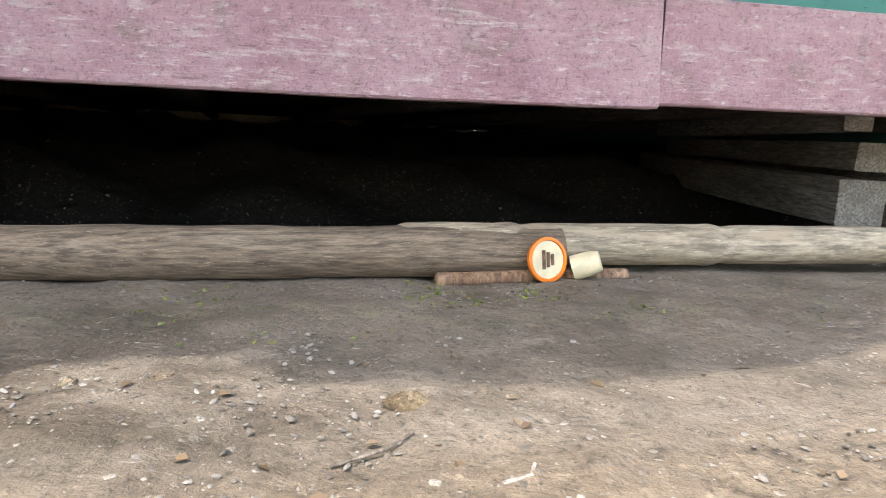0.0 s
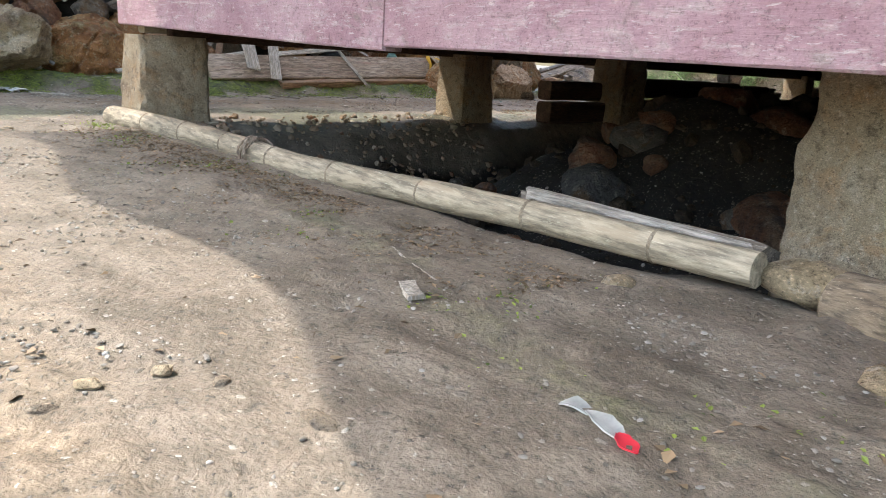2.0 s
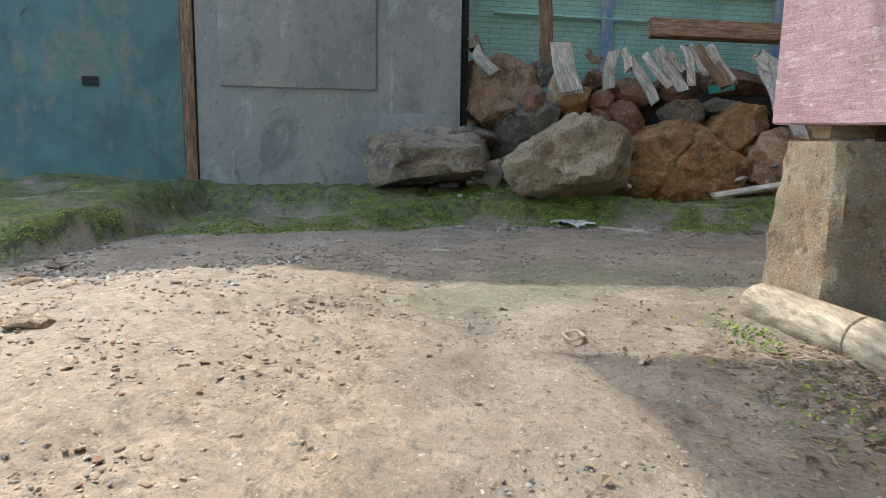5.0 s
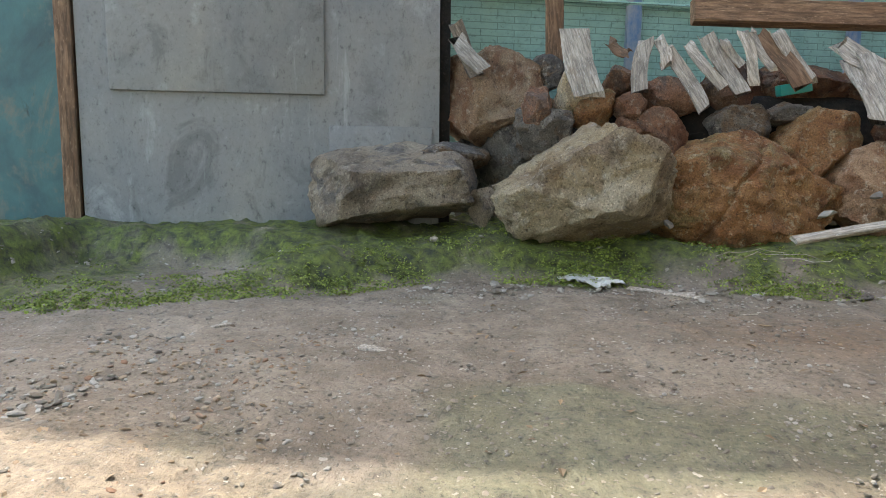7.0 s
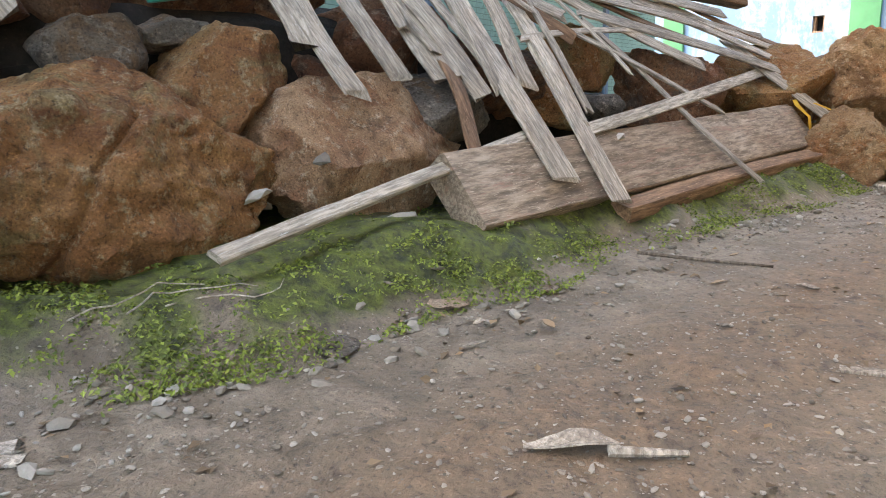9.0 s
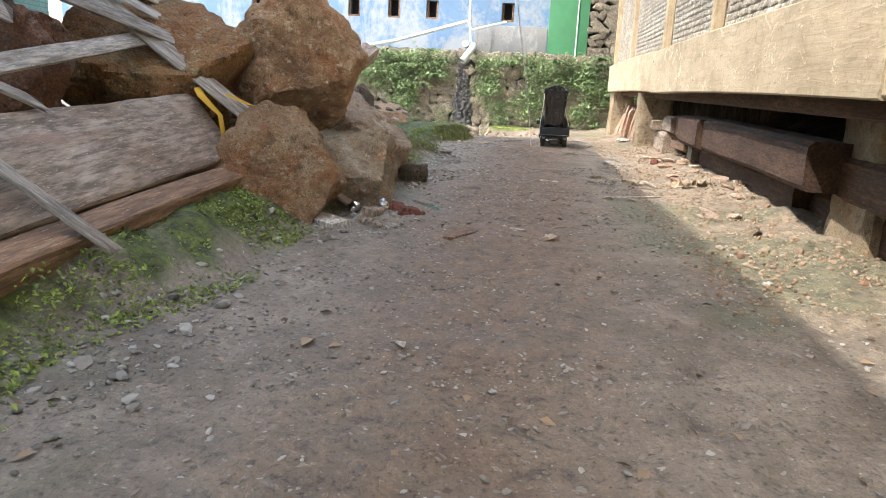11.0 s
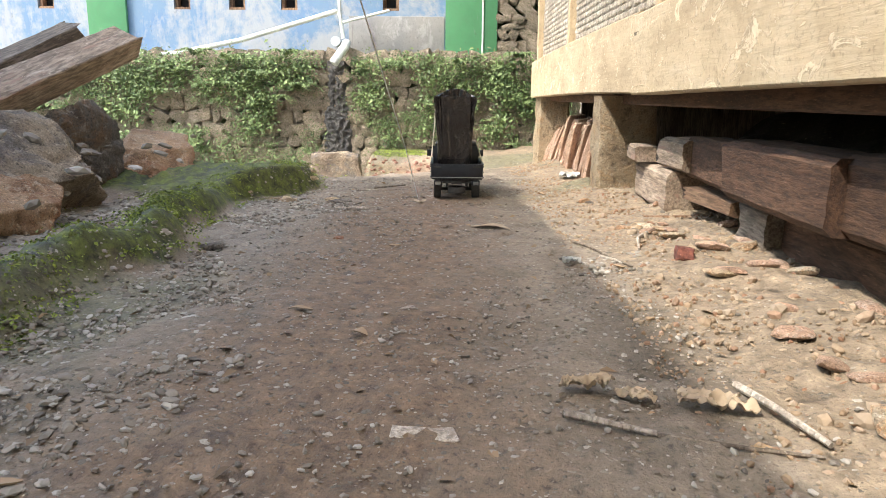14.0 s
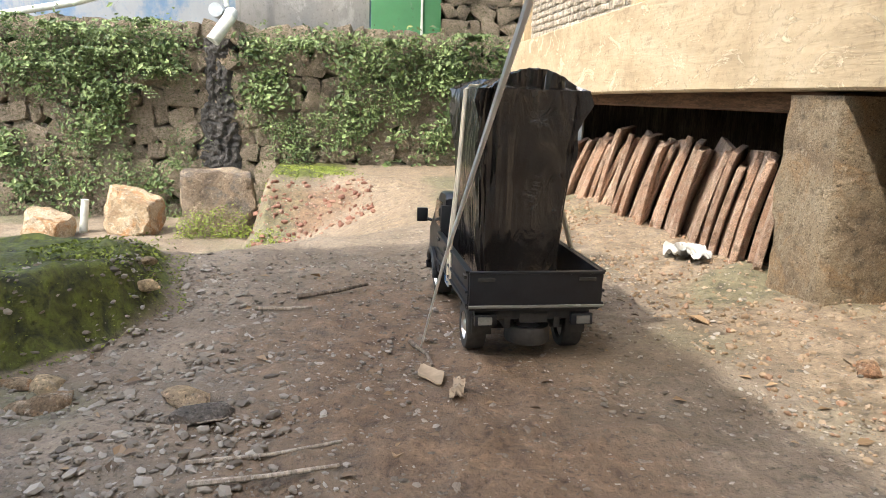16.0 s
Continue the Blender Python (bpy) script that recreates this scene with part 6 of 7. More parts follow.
for cx, cy, cz, n in [(-0.47 + rnd.uniform(-0.26, 0.12), 5.14 + rnd.uniform(-0.01, 0.02), -0.40 + abs(rnd.gauss(0, 0.07)), 60) for _ in range(46)] + [(rnd.uniform(-0.42, -0.05), 0, 0, 60) for _ in range(40)] + [(rnd.uniform(-0.42, -0.3), 4.86, 0, 60) for _ in range(5)]:
    cy = cy or rnd.uniform(5.2, 5.55)
    for _ in range(n):
        x, y = cx + rnd.gauss(0, 0.03), cy + rnd.gauss(0, 0.02)
        tufts.append((x, y, (gz(x, y) + 0.004) if not cz else cz + rnd.gauss(0, 0.02), rnd.uniform(0.003, 0.007), (0, -0.6, 0.7)))
stuff("moss_cushion", leaf_cloud(tufts, 33), M_CLOVER, "bright moss growing round the stone block", "moss")
single("pvc_stub", tube([(-1.15, 5.25, -0.42), (-1.125, 5.25, -0.215)], 0.016, 10), M_PIPE, "short white pipe stub standing in the ground", "pipe stub")
# far lane behind the stilt house and trees beyond, seen only through gaps
for i, (x, y) in enumerate(((2.5, 8.5), (4.5, 9.0), (6.8, 7.5), (8.0, 3.0), (-3.5, 8.5))):
    t = thing("tree", "leafy green tree behind the houses", "tree", (x, y, 0), 0, "trees behind the houses")
    part("trunk", tube([(0, 0, 0), (0.05, 0, 1.0), (0.0, 0.05, 2.0), (0.2, 0.1, 2.8)], 0.14, 8, 0.4), M_BROWNWOOD, t)
    rr = random.Random(700 + i)
    pts = []
    for _ in range(40):
        c = Vector((rr.gauss(0, 0.8), rr.gauss(0, 0.8), 2.6 + rr.gauss(0, 0.6)))
        for _ in range(28):
            pts.append((c.x + rr.gauss(0, 0.25), c.y + rr.gauss(0, 0.25), c.z + rr.gauss(0, 0.2), rr.uniform(0.05, 0.10), (0, 0, 1)))
    me = leaf_cloud(pts, 800 + i)
    me.materials.append(M_LEAF)
    ob = new("crown", me)
    ob.parent = t

# ---- the toy truck ----
def wheel_parts(parent, x, y, z, r=0.0265, w=0.021, side=1):
    wob = new("wheel")
    wob.parent = parent
    wob.matrix_basis = pose(x, y, z)
    prof = ((0.60, -0.5), (0.93, -0.5), (0.99, -0.36), (1.0, 0.0), (0.99, 0.36), (0.93, 0.5), (0.60, 0.5), (0.62, 0.0))
    bm = bmesh.new()
    n = 36
    vs = []
    for k in range(n):
        a = 2 * math.pi * k / n
        vs.append([bm.verts.new((f * w, math.cos(a) * r * q * (1.0 if q < 0.95 or k % 2 else 0.985), math.sin(a) * r * q * (1.0 if q < 0.95 or k % 2 else 0.985))) for q, f in prof])
    m = len(prof)
    for k in range(n):
        for j in range(m):
            bm.faces.new((vs[k][j], vs[k][(j + 1) % m], vs[(k + 1) % n][(j + 1) % m], vs[(k + 1) % n][j]))
    bmesh.ops.recalc_face_normals(bm, faces=bm.faces)
    part("tyre", bm, M_RUBBER, wob, "muddy black rubber tyre")
    rim = [[(f * w * side, math.cos(a) * r * q, math.sin(a) * r * q) for a in (2 * math.pi * k / 24 for k in range(24))] for q, f in ((0.62, -0.3), (0.64, 0.46), (0.58, 0.47), (0.52, 0.25), (0.34, 0.30), (0.22, 0.46), (0.12, 0.50), (0.02, 0.5))]
    part("rim", loft(rim), M_CHROME, wob, "silver rim")
    return wob


def build_truck(at, rz):
    """Front towards local +y. About 34 cm long."""
    t = thing("toy_pickup_truck", "black scale-model pickup truck standing on the lane", "toy truck", at, rz)
    W = 0.136
    # cab: lofted side profile across the width
    prof = [(0.058, 0.040), (0.160, 0.036), (0.168, 0.046), (0.169, 0.062), (0.166, 0.088), (0.150, 0.100), (0.118, 0.142), (0.108, 0.148), (0.066, 0.150), (0.058, 0.144)]
    rings = []
    for x, s in ((-W / 2, 0.96), (-W / 2 + 0.004, 1.0), (W / 2 - 0.004, 1.0), (W / 2, 0.96)):
        ring = []
        for y, z in prof:
            inset = max(0, z - 0.095) * 0.12
            xx = x - math.copysign(inset, x)
            ring.append((xx, 0.11 + (y - 0.11) * s, 0.09 + (z - 0.09) * s))
        rings.append(ring)
    cab = part("cab", loft(rings), M_BLACK, t, "scuffed black cab")
    for sx in (-1, 1):
        win = [(0.068, 0.102), (0.142, 0.102), (0.118, 0.136), (0.068, 0.138)]
        bm = loft([[(sx * (W / 2 - 0.002), y, z) for y, z in win], [(sx * (W / 2 + 0.0005 - 0.003), y, z) for y, z in win]])
        part("side_window", bm, M_GLASS, t, "side window pane")
        part("door_handle", box(0.004, 0.012, 0.004, 0.001, (sx * (W / 2 + 0.001), 0.075, 0.086)), M_BLACK, t)
        part("door_seam", box(0.0015, 0.0015, 0.095, 0, (sx * (W / 2 + 0.0003), 0.062, 0.09)), M_RUBBER, t)
        mir = part("mirror", box(0.016, 0.006, 0.020, 0.002, (sx * (W / 2 + 0.014), 0.148, 0.108)), M_BLACK, t, "door mirror")
        part("mirror_arm", tube([(sx * W / 2, 0.145, 0.10), (sx * (W / 2 + 0.012), 0.148, 0.104)], 0.0022, 6), M_BLACK, mir)
        part("headlamp", box(0.026, 0.004, 0.014, 0.002, (sx * 0.045, 0.1685, 0.066)), M_LAMP, t)
        arch = []
        for k in range(13):
            a = math.pi * k / 12
            arch.append((sx * (W / 2 + 0.002), 0.118 + math.cos(a) * 0.033, 0.030 + math.sin(a) * 0.033))
        part("wheel_arch", tube(arch, 0.0045, 6), M_BLACK, t, "dusty wheel arch")
    ws = [(-0.052, 0.152, 0.103), (0.052, 0.152, 0.103), (0.046, 0.121, 0.139), (-0.046, 0.121, 0.139)]
    part("windscreen", loft([[(x, y + 0.0012, z + 0.001) for x, y, z in ws], [(x, y - 0.001, z - 0.001) for x, y, z in ws]]), M_GLASS, t)
    part("rear_window", box(0.08, 0.002, 0.030, 0.001, (0, 0.0575, 0.122)), M_GLASS, t)
    part("bumper", box(W + 0.004, 0.012, 0.016, 0.004, (0, 0.168, 0.038)), M_BLACK, t, "scuffed front bumper")
    # bed
    bz, bh = 0.062, 0.040
    part("bed_floor", box(W + 0.004, 0.212, 0.006, 0.001, (0, -0.056, bz)), M_BLACK, t)
    part("bed_lining", box(W - 0.006, 0.200, 0.004, 0.001, (0, -0.056, bz + 0.006)), M_BOARDW, t, "bare board bed lining")
    for sx in (-1, 1):
        side = part("side_board", box(0.005, 0.212, bh, 0.001, (sx * (W / 2 + 0.002), -0.056, bz + bh / 2)), M_BLACK, t, "scratched drop side")
        for z in (0.004, 0.018, bh - 0.001):
            part("side_rail", box(0.003, 0.213, 0.0028, 0.0008, (sx * (W / 2 + 0.0055), -0.056, bz + z)), M_BLACK, side)
        for y in (-0.15, -0.02, 0.04):
            part("latch", box(0.003, 0.012, 0.004, 0.0008, (sx * (W / 2 + 0.006), y, bz + bh - 0.008)), M_RUBBER, side)
    tail = part("tail_board", box(W + 0.006, 0.005, bh, 0.001, (0, -0.163, bz + bh / 2)), M_BLACK, t, "scratched tail board")
    for z in (0.003, bh - 0.001):
        part("tail_rail", box(W + 0.008, 0.003, 0.003, 0.0008, (0, -0.1665, bz + z)), M_LAMP if z < 0.01 else M_BLACK, tail)
    for sx in (-1, 1):
        part("tail_latch", box(0.018, 0.003, 0.004, 0.0008, (sx * 0.054, -0.1665, bz + bh - 0.008)), M_RUBBER, tail)
        lamp = part("tail_lamp", box(0.024, 0.006, 0.013, 0.0015, (sx * 0.052, -0.160, 0.049)), M_BLACK, t)
        part("lamp_glass", box(0.015, 0.002, 0.009, 0.001, (sx * 0.053, -0.1638, 0.049)), M_LAMP, lamp, "clear tail lamp glass")
    part("head_board", box(W + 0.004, 0.004, 0.075, 0.001, (0, 0.049, bz + 0.037)), M_BLACK, t)
    part("number_plate", box(0.030, 0.002, 0.010, 0.0008, (0, -0.159, 0.050)), M_RUBBER, t, "dark number plate")
    # chassis
    for sx in (-1, 1):
        part("chassis_rail", box(0.007, 0.30, 0.012, 0.001, (sx * 0.027, -0.005, 0.044)), M_RUBBER, t)
        part("mud_flap", box(0.022, 0.002, 0.026, 0.0006, (sx * 0.052, -0.142, 0.040)), M_RUBBER, t)
        part("mud_flap", box(0.022, 0.002, 0.022, 0.0006, (sx * 0.052, -0.075, 0.044)), M_RUBBER, t)
    part("cross_member", box(W - 0.01, 0.008, 0.010, 0.001, (0, -0.150, 0.052)), M_RUBBER, t)
    part("axle", tube([(-0.055, -0.107, 0.0265), (0.055, -0.107, 0.0265)], 0.005, 8), M_RUBBER, t)
    part("axle", tube([(-0.055, 0.118, 0.0265), (0.055, 0.118, 0.0265)], 0.005, 8), M_RUBBER, t)
    sp = wheel_parts(t, 0, -0.138, 0.030, 0.025, 0.018)
    sp.name = "spare_wheel"
    sp.matrix_basis = pose(0, -0.136, 0.028, 0, 90, 0)
    for sx in (-1, 1):
        wheel_parts(t, sx * 0.0545, -0.107, 0.0265, side=sx)
        wheel_parts(t, sx * 0.0545, 0.118, 0.0265, side=sx)
        pl = part("side_plate", box(0.002, 0.026, 0.016, 0.0008, (sx * (W / 2 - 0.004), 0.020, 0.046)), M_GREY, t, "pale side plate")
        for k in range(3):
            part("bar", box(0.001, 0.005, 0.007, 0, (sx * (W / 2 - 0.0027), 0.013 + k * 0.007, 0.046)), M_BAR, pl)
    return t


TX, TY, TRZ = 0.139, 3.03, 1.0
TZ = gz(TX, TY) + 0.001
build_truck((TX, TY, TZ), TRZ)


def wrapped_load():
    """A tall parcel in black film: taper, gathered top, folds running down from the corners."""
    H, n, m = 0.214, 96, 44
    rings = []
    for i in range(m + 1):
        f = i / m
        z = f * H
        hw = 0.038 + 0.010 * math.sin(min(1, f * 1.1) * 2.2)
        y0, y1 = -0.118 + 0.012 * (1 - f) - 0.016 * f, 0.036 - 0.012 * (1 - f) + 0.006 * f
        if f > 0.94:
            hw *= 1 - 0.10 * ((f - 0.94) / 0.06)
        ring = []
        cy, hy = (y0 + y1) / 2, (y1 - y0) / 2
        for k in range(n):
            a = 2 * math.pi * k / n
            c, s = math.cos(a), math.sin(a)
            e = 0.16
            px = math.copysign(abs(c) ** e, c) * hw
            py = cy + math.copysign(abs(s) ** e, s) * hy
            fold = 0.0
            for q, (ka, sl, am) in enumerate(((7, 3.0, 0.0040), (13, -5.0, 0.0030), (23, 2.2, 0.0018), (41, -1.5, 0.0008))):
                fold += am * (1 - abs(math.sin(0.5 * ka * a + sl * f + q + 0.5 * noise.noise(Vector((f * 3, a, q)))))) * (0.6 + 0.9 * abs(f - 0.4) + 1.6 * f ** 5)
            nn = noise.noise(Vector((px * 40, py * 40, z * 16))) * 0.003
            kx = 1 + (fold + nn) / max(hw, 0.02)
            ring.append((px * kx, cy + (py - cy) * (1 + (fold + nn) / hy), z))
        rings.append(ring)
    for fz, sc in ((0.004, 0.80), (0.009, 0.55), (0.006, 0.2)):
        last = rings[m]
        cy = -0.044
        rings.append([(x * sc + 0.002 * math.sin(k * 0.9), cy + (y - cy) * sc, H + fz + 0.003 * math.sin(k * 1.7)) for k, (x, y, z) in enumerate(last)])
    return loft(rings)


TM = pose(TX, TY, TZ, 0, 0, TRZ)
parcel = new("wrapped_parcel")
parcel.matrix_world = TM @ pose(-0.006, 0, 0.071)
tagged(parcel, "tall parcel wrapped in creased black plastic standing in the truck bed", "parcel")
part("wrapping", wrapped_load(), M_FILM, parcel)
rings = []
for k in range(29):
    f = k / 28
    x = -0.045 + 0.09 * f
    zt = 0.006 + 0.020 * math.sin(math.pi * f) ** 0.7 + 0.0006 * math.sin(k * 2.2)
    rings.append([(x, -0.004, 0), (x, -0.006 - 0.004 * math.sin(k), zt), (x, -0.004, zt + 0.0015), (x, 0.001, 0.001)])
part("flap", loft(rings), M_FILM, parcel, "gathered flap of black plastic").matrix_basis = pose(0, -0.130, 0.208)
for k, dy in enumerate((0.0, 0.009)):
    pts = [(-0.0735, -0.042 - dy * 2, 0.060), (-0.074, -0.042 - dy * 2, 0.103), (-0.0645, -0.038 - dy, 0.20), (-0.060, -0.038 - dy, 0.284), (-0.055, -0.038 - dy, 0.2885), (0.020, -0.038 - dy, 0.2885), (0.027, -0.038 - dy, 0.284), (0.045, -0.042 - dy, 0.20), (0.0735, -0.046 - dy, 0.103), (0.0735, -0.046 - dy, 0.060)]
    single("tie_strap", tube(pts, 0.0018, 6), M_STRAP, "cream cord tied over the parcel and under the truck bed", "cord", TM, "cords over the parcel")
single("taut_string", tube([(0.03, 2.933, gz(0.03, 2.933)), (0.013, 2.65, 0.143), (-0.005, 2.374, 0.282), (-0.03, 1.97, 0.486), (-0.06, 1.45, 0.748)], 0.0011, 6, 1.4), M_STRING, "thin white string stretched up from the ground", "string")

# ---- litter and small stones on the lane ----
def on_ground(x, y, dz=0.0):
    return x, y, gz(x, y) + dz


def chip_bm(l, w, t, seed):
    bm = plank(l, w, t, seed, l * 0.06, 6, 0.001)
    bmesh.ops.transform(bm, matrix=pose(0, 0, 0, 0, 90, 0) @ pose(0, 0, 0, 0, 0, 90) @ Matrix.Translation((0, 0, -l / 2)), verts=bm.verts)
    return bm


def litter(name, label, cat, x, y, l, w, t, rz, material, seed, tilt=3):
    return single(name, chip_bm(l, w, t, seed), material, label, cat, pose(*on_ground(x, y, t * 0.4), tilt, 0, rz))


def leaf_bm(l, w, seed):
    """A dry curled leaf with thickness."""
    rnd = random.Random(seed)
    rings = []
    for i in range(9):
        f = i / 8
        ww = w / 2 * math.sin(math.pi * min(0.98, max(0.03, f))) ** 0.7 * rnd.uniform(0.8, 1.15)
        lift = 0.10 * w * math.sin(f * 5 + seed)
        x = (f - 0.5) * l
        rings.append([(x, -ww, lift + ww * 0.35), (x, 0, lift), (x, ww, lift + ww * 0.3), (x, ww * 0.98, lift + ww * 0.3 + 0.0012), (x, 0, lift + 0.0012), (x, -ww * 0.98, lift + ww * 0.35 + 0.0012)])
    return loft(rings)


def leaf(x, y, l, w, rz, seed, material, label):
    return single("fallen_leaf", leaf_bm(l, w, seed), material, label, "leaf", pose(*on_ground(x, y, 0.003), 0, 0, rz), "leaves on the lane")


cup = thing("noodle_cup", "orange printed paper cup lying against the log", "cup", on_ground(4.155, -1.605, 0.036), 0)
circle = lambda r, z: [(math.cos(a) * r, math.sin(a) * r, z) for a in (2 * math.pi * k / 28 for k in range(28))]
ob = part("rim", loft([circle(0.036, 0), circle(0.036, 0.006), circle(0.031, 0.007), circle(0.030, 0.003)], False), M_ORANGE, cup, "orange cup rim")
ob.matrix_basis = pose(0, 0, 0, 80, 0, 10)
ob = part("base", loft([circle(0.030, 0.002), circle(0.030, 0.004), circle(0.001, 0.0045)]), M_CREAM, cup, "cream lid with unreadable print")
ob.matrix_basis = pose(0, 0, 0, 80, 0, 10)
for k in range(3):
    ob = part("print_bar", box(0.006, 0.03 - 0.006 * k, 0.001, 0, (-0.008 + 0.008 * k, 0, 0.0055)), M_BROWNWOOD, cup)
    ob.matrix_basis = pose(0, 0, 0, 80, 0, 10)
single("white_cup", loft([circle(0.020, 0), circle(0.020, 0.03), circle(0.016, 0.045), circle(0.002, 0.046)]), M_CREAM, "small white plastic cup lying by the log", "cup", pose(*on_ground(4.205, -1.60, 0.02), 70, 0, 60))
candy = thing("wrapper", "white and red plastic wrapper twisted on the ground", "wrapper", on_ground(2.835, -1.868, 0.004), 20)
part("white_end", leaf_bm(0.03, 0.022, 31), M_PAPER, candy).matrix_basis = pose(-0.02, 0.014, 0)
part("body", leaf_bm(0.05, 0.02, 32), M_PAPER, candy).matrix_basis = pose(0.01, 0, 0, 0, 0, -30)
part("red_end", leaf_bm(0.026, 0.016, 33), M_RED, candy).matrix_basis = pose(0.03, -0.016, 0, 0, 0, -40)
stone_at = ((3.814, -2.077, 0.035), (3.62, -1.981, 0.016), (3.544, -1.966, 0.016), (3.211, -1.83, 0.03), (3.25, -1.79, 0.02), (2.94, -1.57, 0.05), (3.19, -1.97, 0.018), (1.97, -2.184, 0.02), (2.62, -1.56, 0.04), (-0.326, 2.827, 0.035), (-0.195, 2.78, 0.04), (-0.325, 2.772, 0.028), (-0.322, 3.132, 0.03), (0.03, 0.68, 0.014))
for i, (x, y, s) in enumerate(stone_at):
    single("stone", boulder(s * 1.4, s, s * 0.5, 900 + i, 2), M_ROCKS["tan"], "pale flat stone lying on the earth", "stone", pose(*on_ground(x, y, s * 0.1), 0, 0, i * 50), "stones on the lane")
litter("wood_chip", "smooth pale wood chip on the ground", "wood chip", 2.521, -1.812, 0.05, 0.02, 0.006, -25, M_PALEWOOD, 41)
single("palm_sheath", leaf_bm(0.078, 0.030, 42), M_PALEWOOD, "pale paddle-shaped palm sheath lying on the lane", "palm sheath", pose(*on_ground(0.015, -1.25, 0.004), 0, 0, 44))
single("palm_stalk", tube([on_ground(0.04, -1.235, 0.004), on_ground(0.085, -1.19, 0.003)], 0.005, 6, 0.5), M_PALEWOOD, "pale stalk of the palm sheath", "stalk")
STICKS = (
    (3.74, -2.167, 3.805, -2.134, 0.0016), (3.844, -2.216, 3.874, -2.198, 0.0022), (3.874, -2.198, 3.923, -2.21, 0.0013), (4.188, -2.079, 4.202, -2.103, 0.002), (-0.353, -0.598, -0.13, -0.56, 0.004), (-0.145, -1.553, -0.162, -1.484, 0.0018),
    (-0.211, 0.887, -0.14, 0.838, 0.004), (0.229, 1.46, 0.30, 1.43, 0.004), (0.30, 1.43, 0.421, 1.40, 0.0025), (0.384, 2.078, 0.411, 2.029, 0.003), (0.36, 2.14, 0.407, 2.048, 0.002), (-0.169, 2.665, -0.057, 2.695, 0.002), (0.019, 2.948, 0.036, 2.87, 0.003), (-0.17, 3.076, -0.10, 3.09, 0.003), (-0.12, 3.13, -0.023, 3.182, 0.004), (0.28, 1.2, 0.42, 1.26, 0.003), (2.3, -1.95, 2.4, -1.93, 0.002), (2.35, -1.72, 2.50, -1.76, 0.002), (2.1, -2.15, 2.04, -2.24, 0.0015),
)
for i, (x0, y0, x1, y1, r) in enumerate(STICKS):
    a, b = Vector(on_ground(x0, y0, r)), Vector(on_ground(x1, y1, r))
    mid = a.lerp(b, 0.5) + Vector((0.006, -0.006, 0.001))
    single("stick", tube([a, a.lerp(mid, 0.5), mid, b], r, 6, 0.6), M_PALEWOOD if i % 2 else M_OLDWOOD, "thin dry stick lying on the earth", "stick", None, "sticks on the lane")
for i, (x0, y0, x1, y1, w) in enumerate(((0.103, -0.928, 0.141, -0.909, 0.014), (0.169, -0.508, 0.231, -0.49, 0.016), (0.142, -2.201, 0.164, -2.14, 0.018), (0.05, -2.468, 0.011, -2.436, 0.010), (-0.359, -1.675, -0.29, -1.586, 0.016), (-0.37, -1.707, -0.315, -1.584, 0.022))):
    litter("dry_sheath", "pale dry strip of palm sheath on the lane", "palm sheath", (x0 + x1) / 2, (y0 + y1) / 2, math.hypot(x1 - x0, y1 - y0), w, 0.004, math.degrees(math.atan2(y1 - y0, x1 - x0)), M_PALEWOOD, 70 + i)
litter("bark_strip", "orange-brown strip of bark on the lane", "bark", -0.05, 0.572, 0.13, 0.018, 0.006, 66, M_BROWNWOOD, 43)
litter("wood_chunk", "split chunk of pale wood", "wood chunk", -0.262, 0.685, 0.046, 0.030, 0.018, 70, M_PLANK, 44)
litter("board", "weathered board end on the mossy edge", "board", -0.34, 0.58, 0.15, 0.045, 0.014, -38, M_PALEWOOD, 45)
for i, (x, y, s) in enumerate(((-0.235, 0.790, 0.036), (-0.195, 0.735, 0.036), (0.509, 2.03, 0.042), (-0.165, 0.74, 0.016))):
    single("brick_piece", boulder(s * 1.5, s * 0.95, s * 0.8, 920 + i, 4, 3, 0.05, ((0, 0, 1, 0.62), (1, 0.1, 0, 0.8), (-1, 0.2, 0.2, 0.72), (0, 1, 0, 0.66), (0, -1, 0.1, 0.66))), M_BRICK, "broken piece of red brick", "brick piece", pose(*on_ground(x, y, s * 0.2), 5, 8, i * 40), "brick pieces")
for i, (x, y) in enumerate(((-0.307, 0.715), (-0.255, 0.735))):
    single("foil_wrapper", boulder(0.03, 0.03, 0.03, 930 + i, 3, 12, 0.25), M_FOIL, "crumpled silver foil wrapper", "foil", pose(*on_ground(x, y, 0.012)))
husk = thing("husk", "fibrous brown coconut-husk roll covered in short bristles", "husk roll", on_ground(-0.318, 1.195, 0.023), 8)
ob = part("core", loft([[(z, math.cos(a) * r, math.sin(a) * r) for a in (2 * math.pi * k / 20 for k in range(20))] for r, z in ((0.010, 0), (0.021, 0.006), (0.025, 0.045), (0.022, 0.085), (0.010, 0.09))]), M_HUSK, husk)
hr = np.random.RandomState(12)
ang, pos = hr.uniform(0, 6.3, 1500), hr.uniform(0.003, 0.088, 1500)
root = np.stack([pos, np.cos(ang) * 0.022, np.sin(ang) * 0.022], -1)
out = root * [0, 1, 1] / 0.022 + hr.normal(0, 0.25, root.shape)
side = np.cross(out, [1.0, 0, 0])
tip = root + out * hr.uniform(0.004, 0.009, (1500, 1))
bristles = joined("bristle", np.stack([root - side * 0.0009, root + side * 0.0009, root + np.array([0.0014, 0, 0]), tip], 1), [[0, 1, 3], [1, 2, 3], [2, 0, 3]])
bristles.materials.append(M_JOINT)
new("bristles", bristles).parent = husk
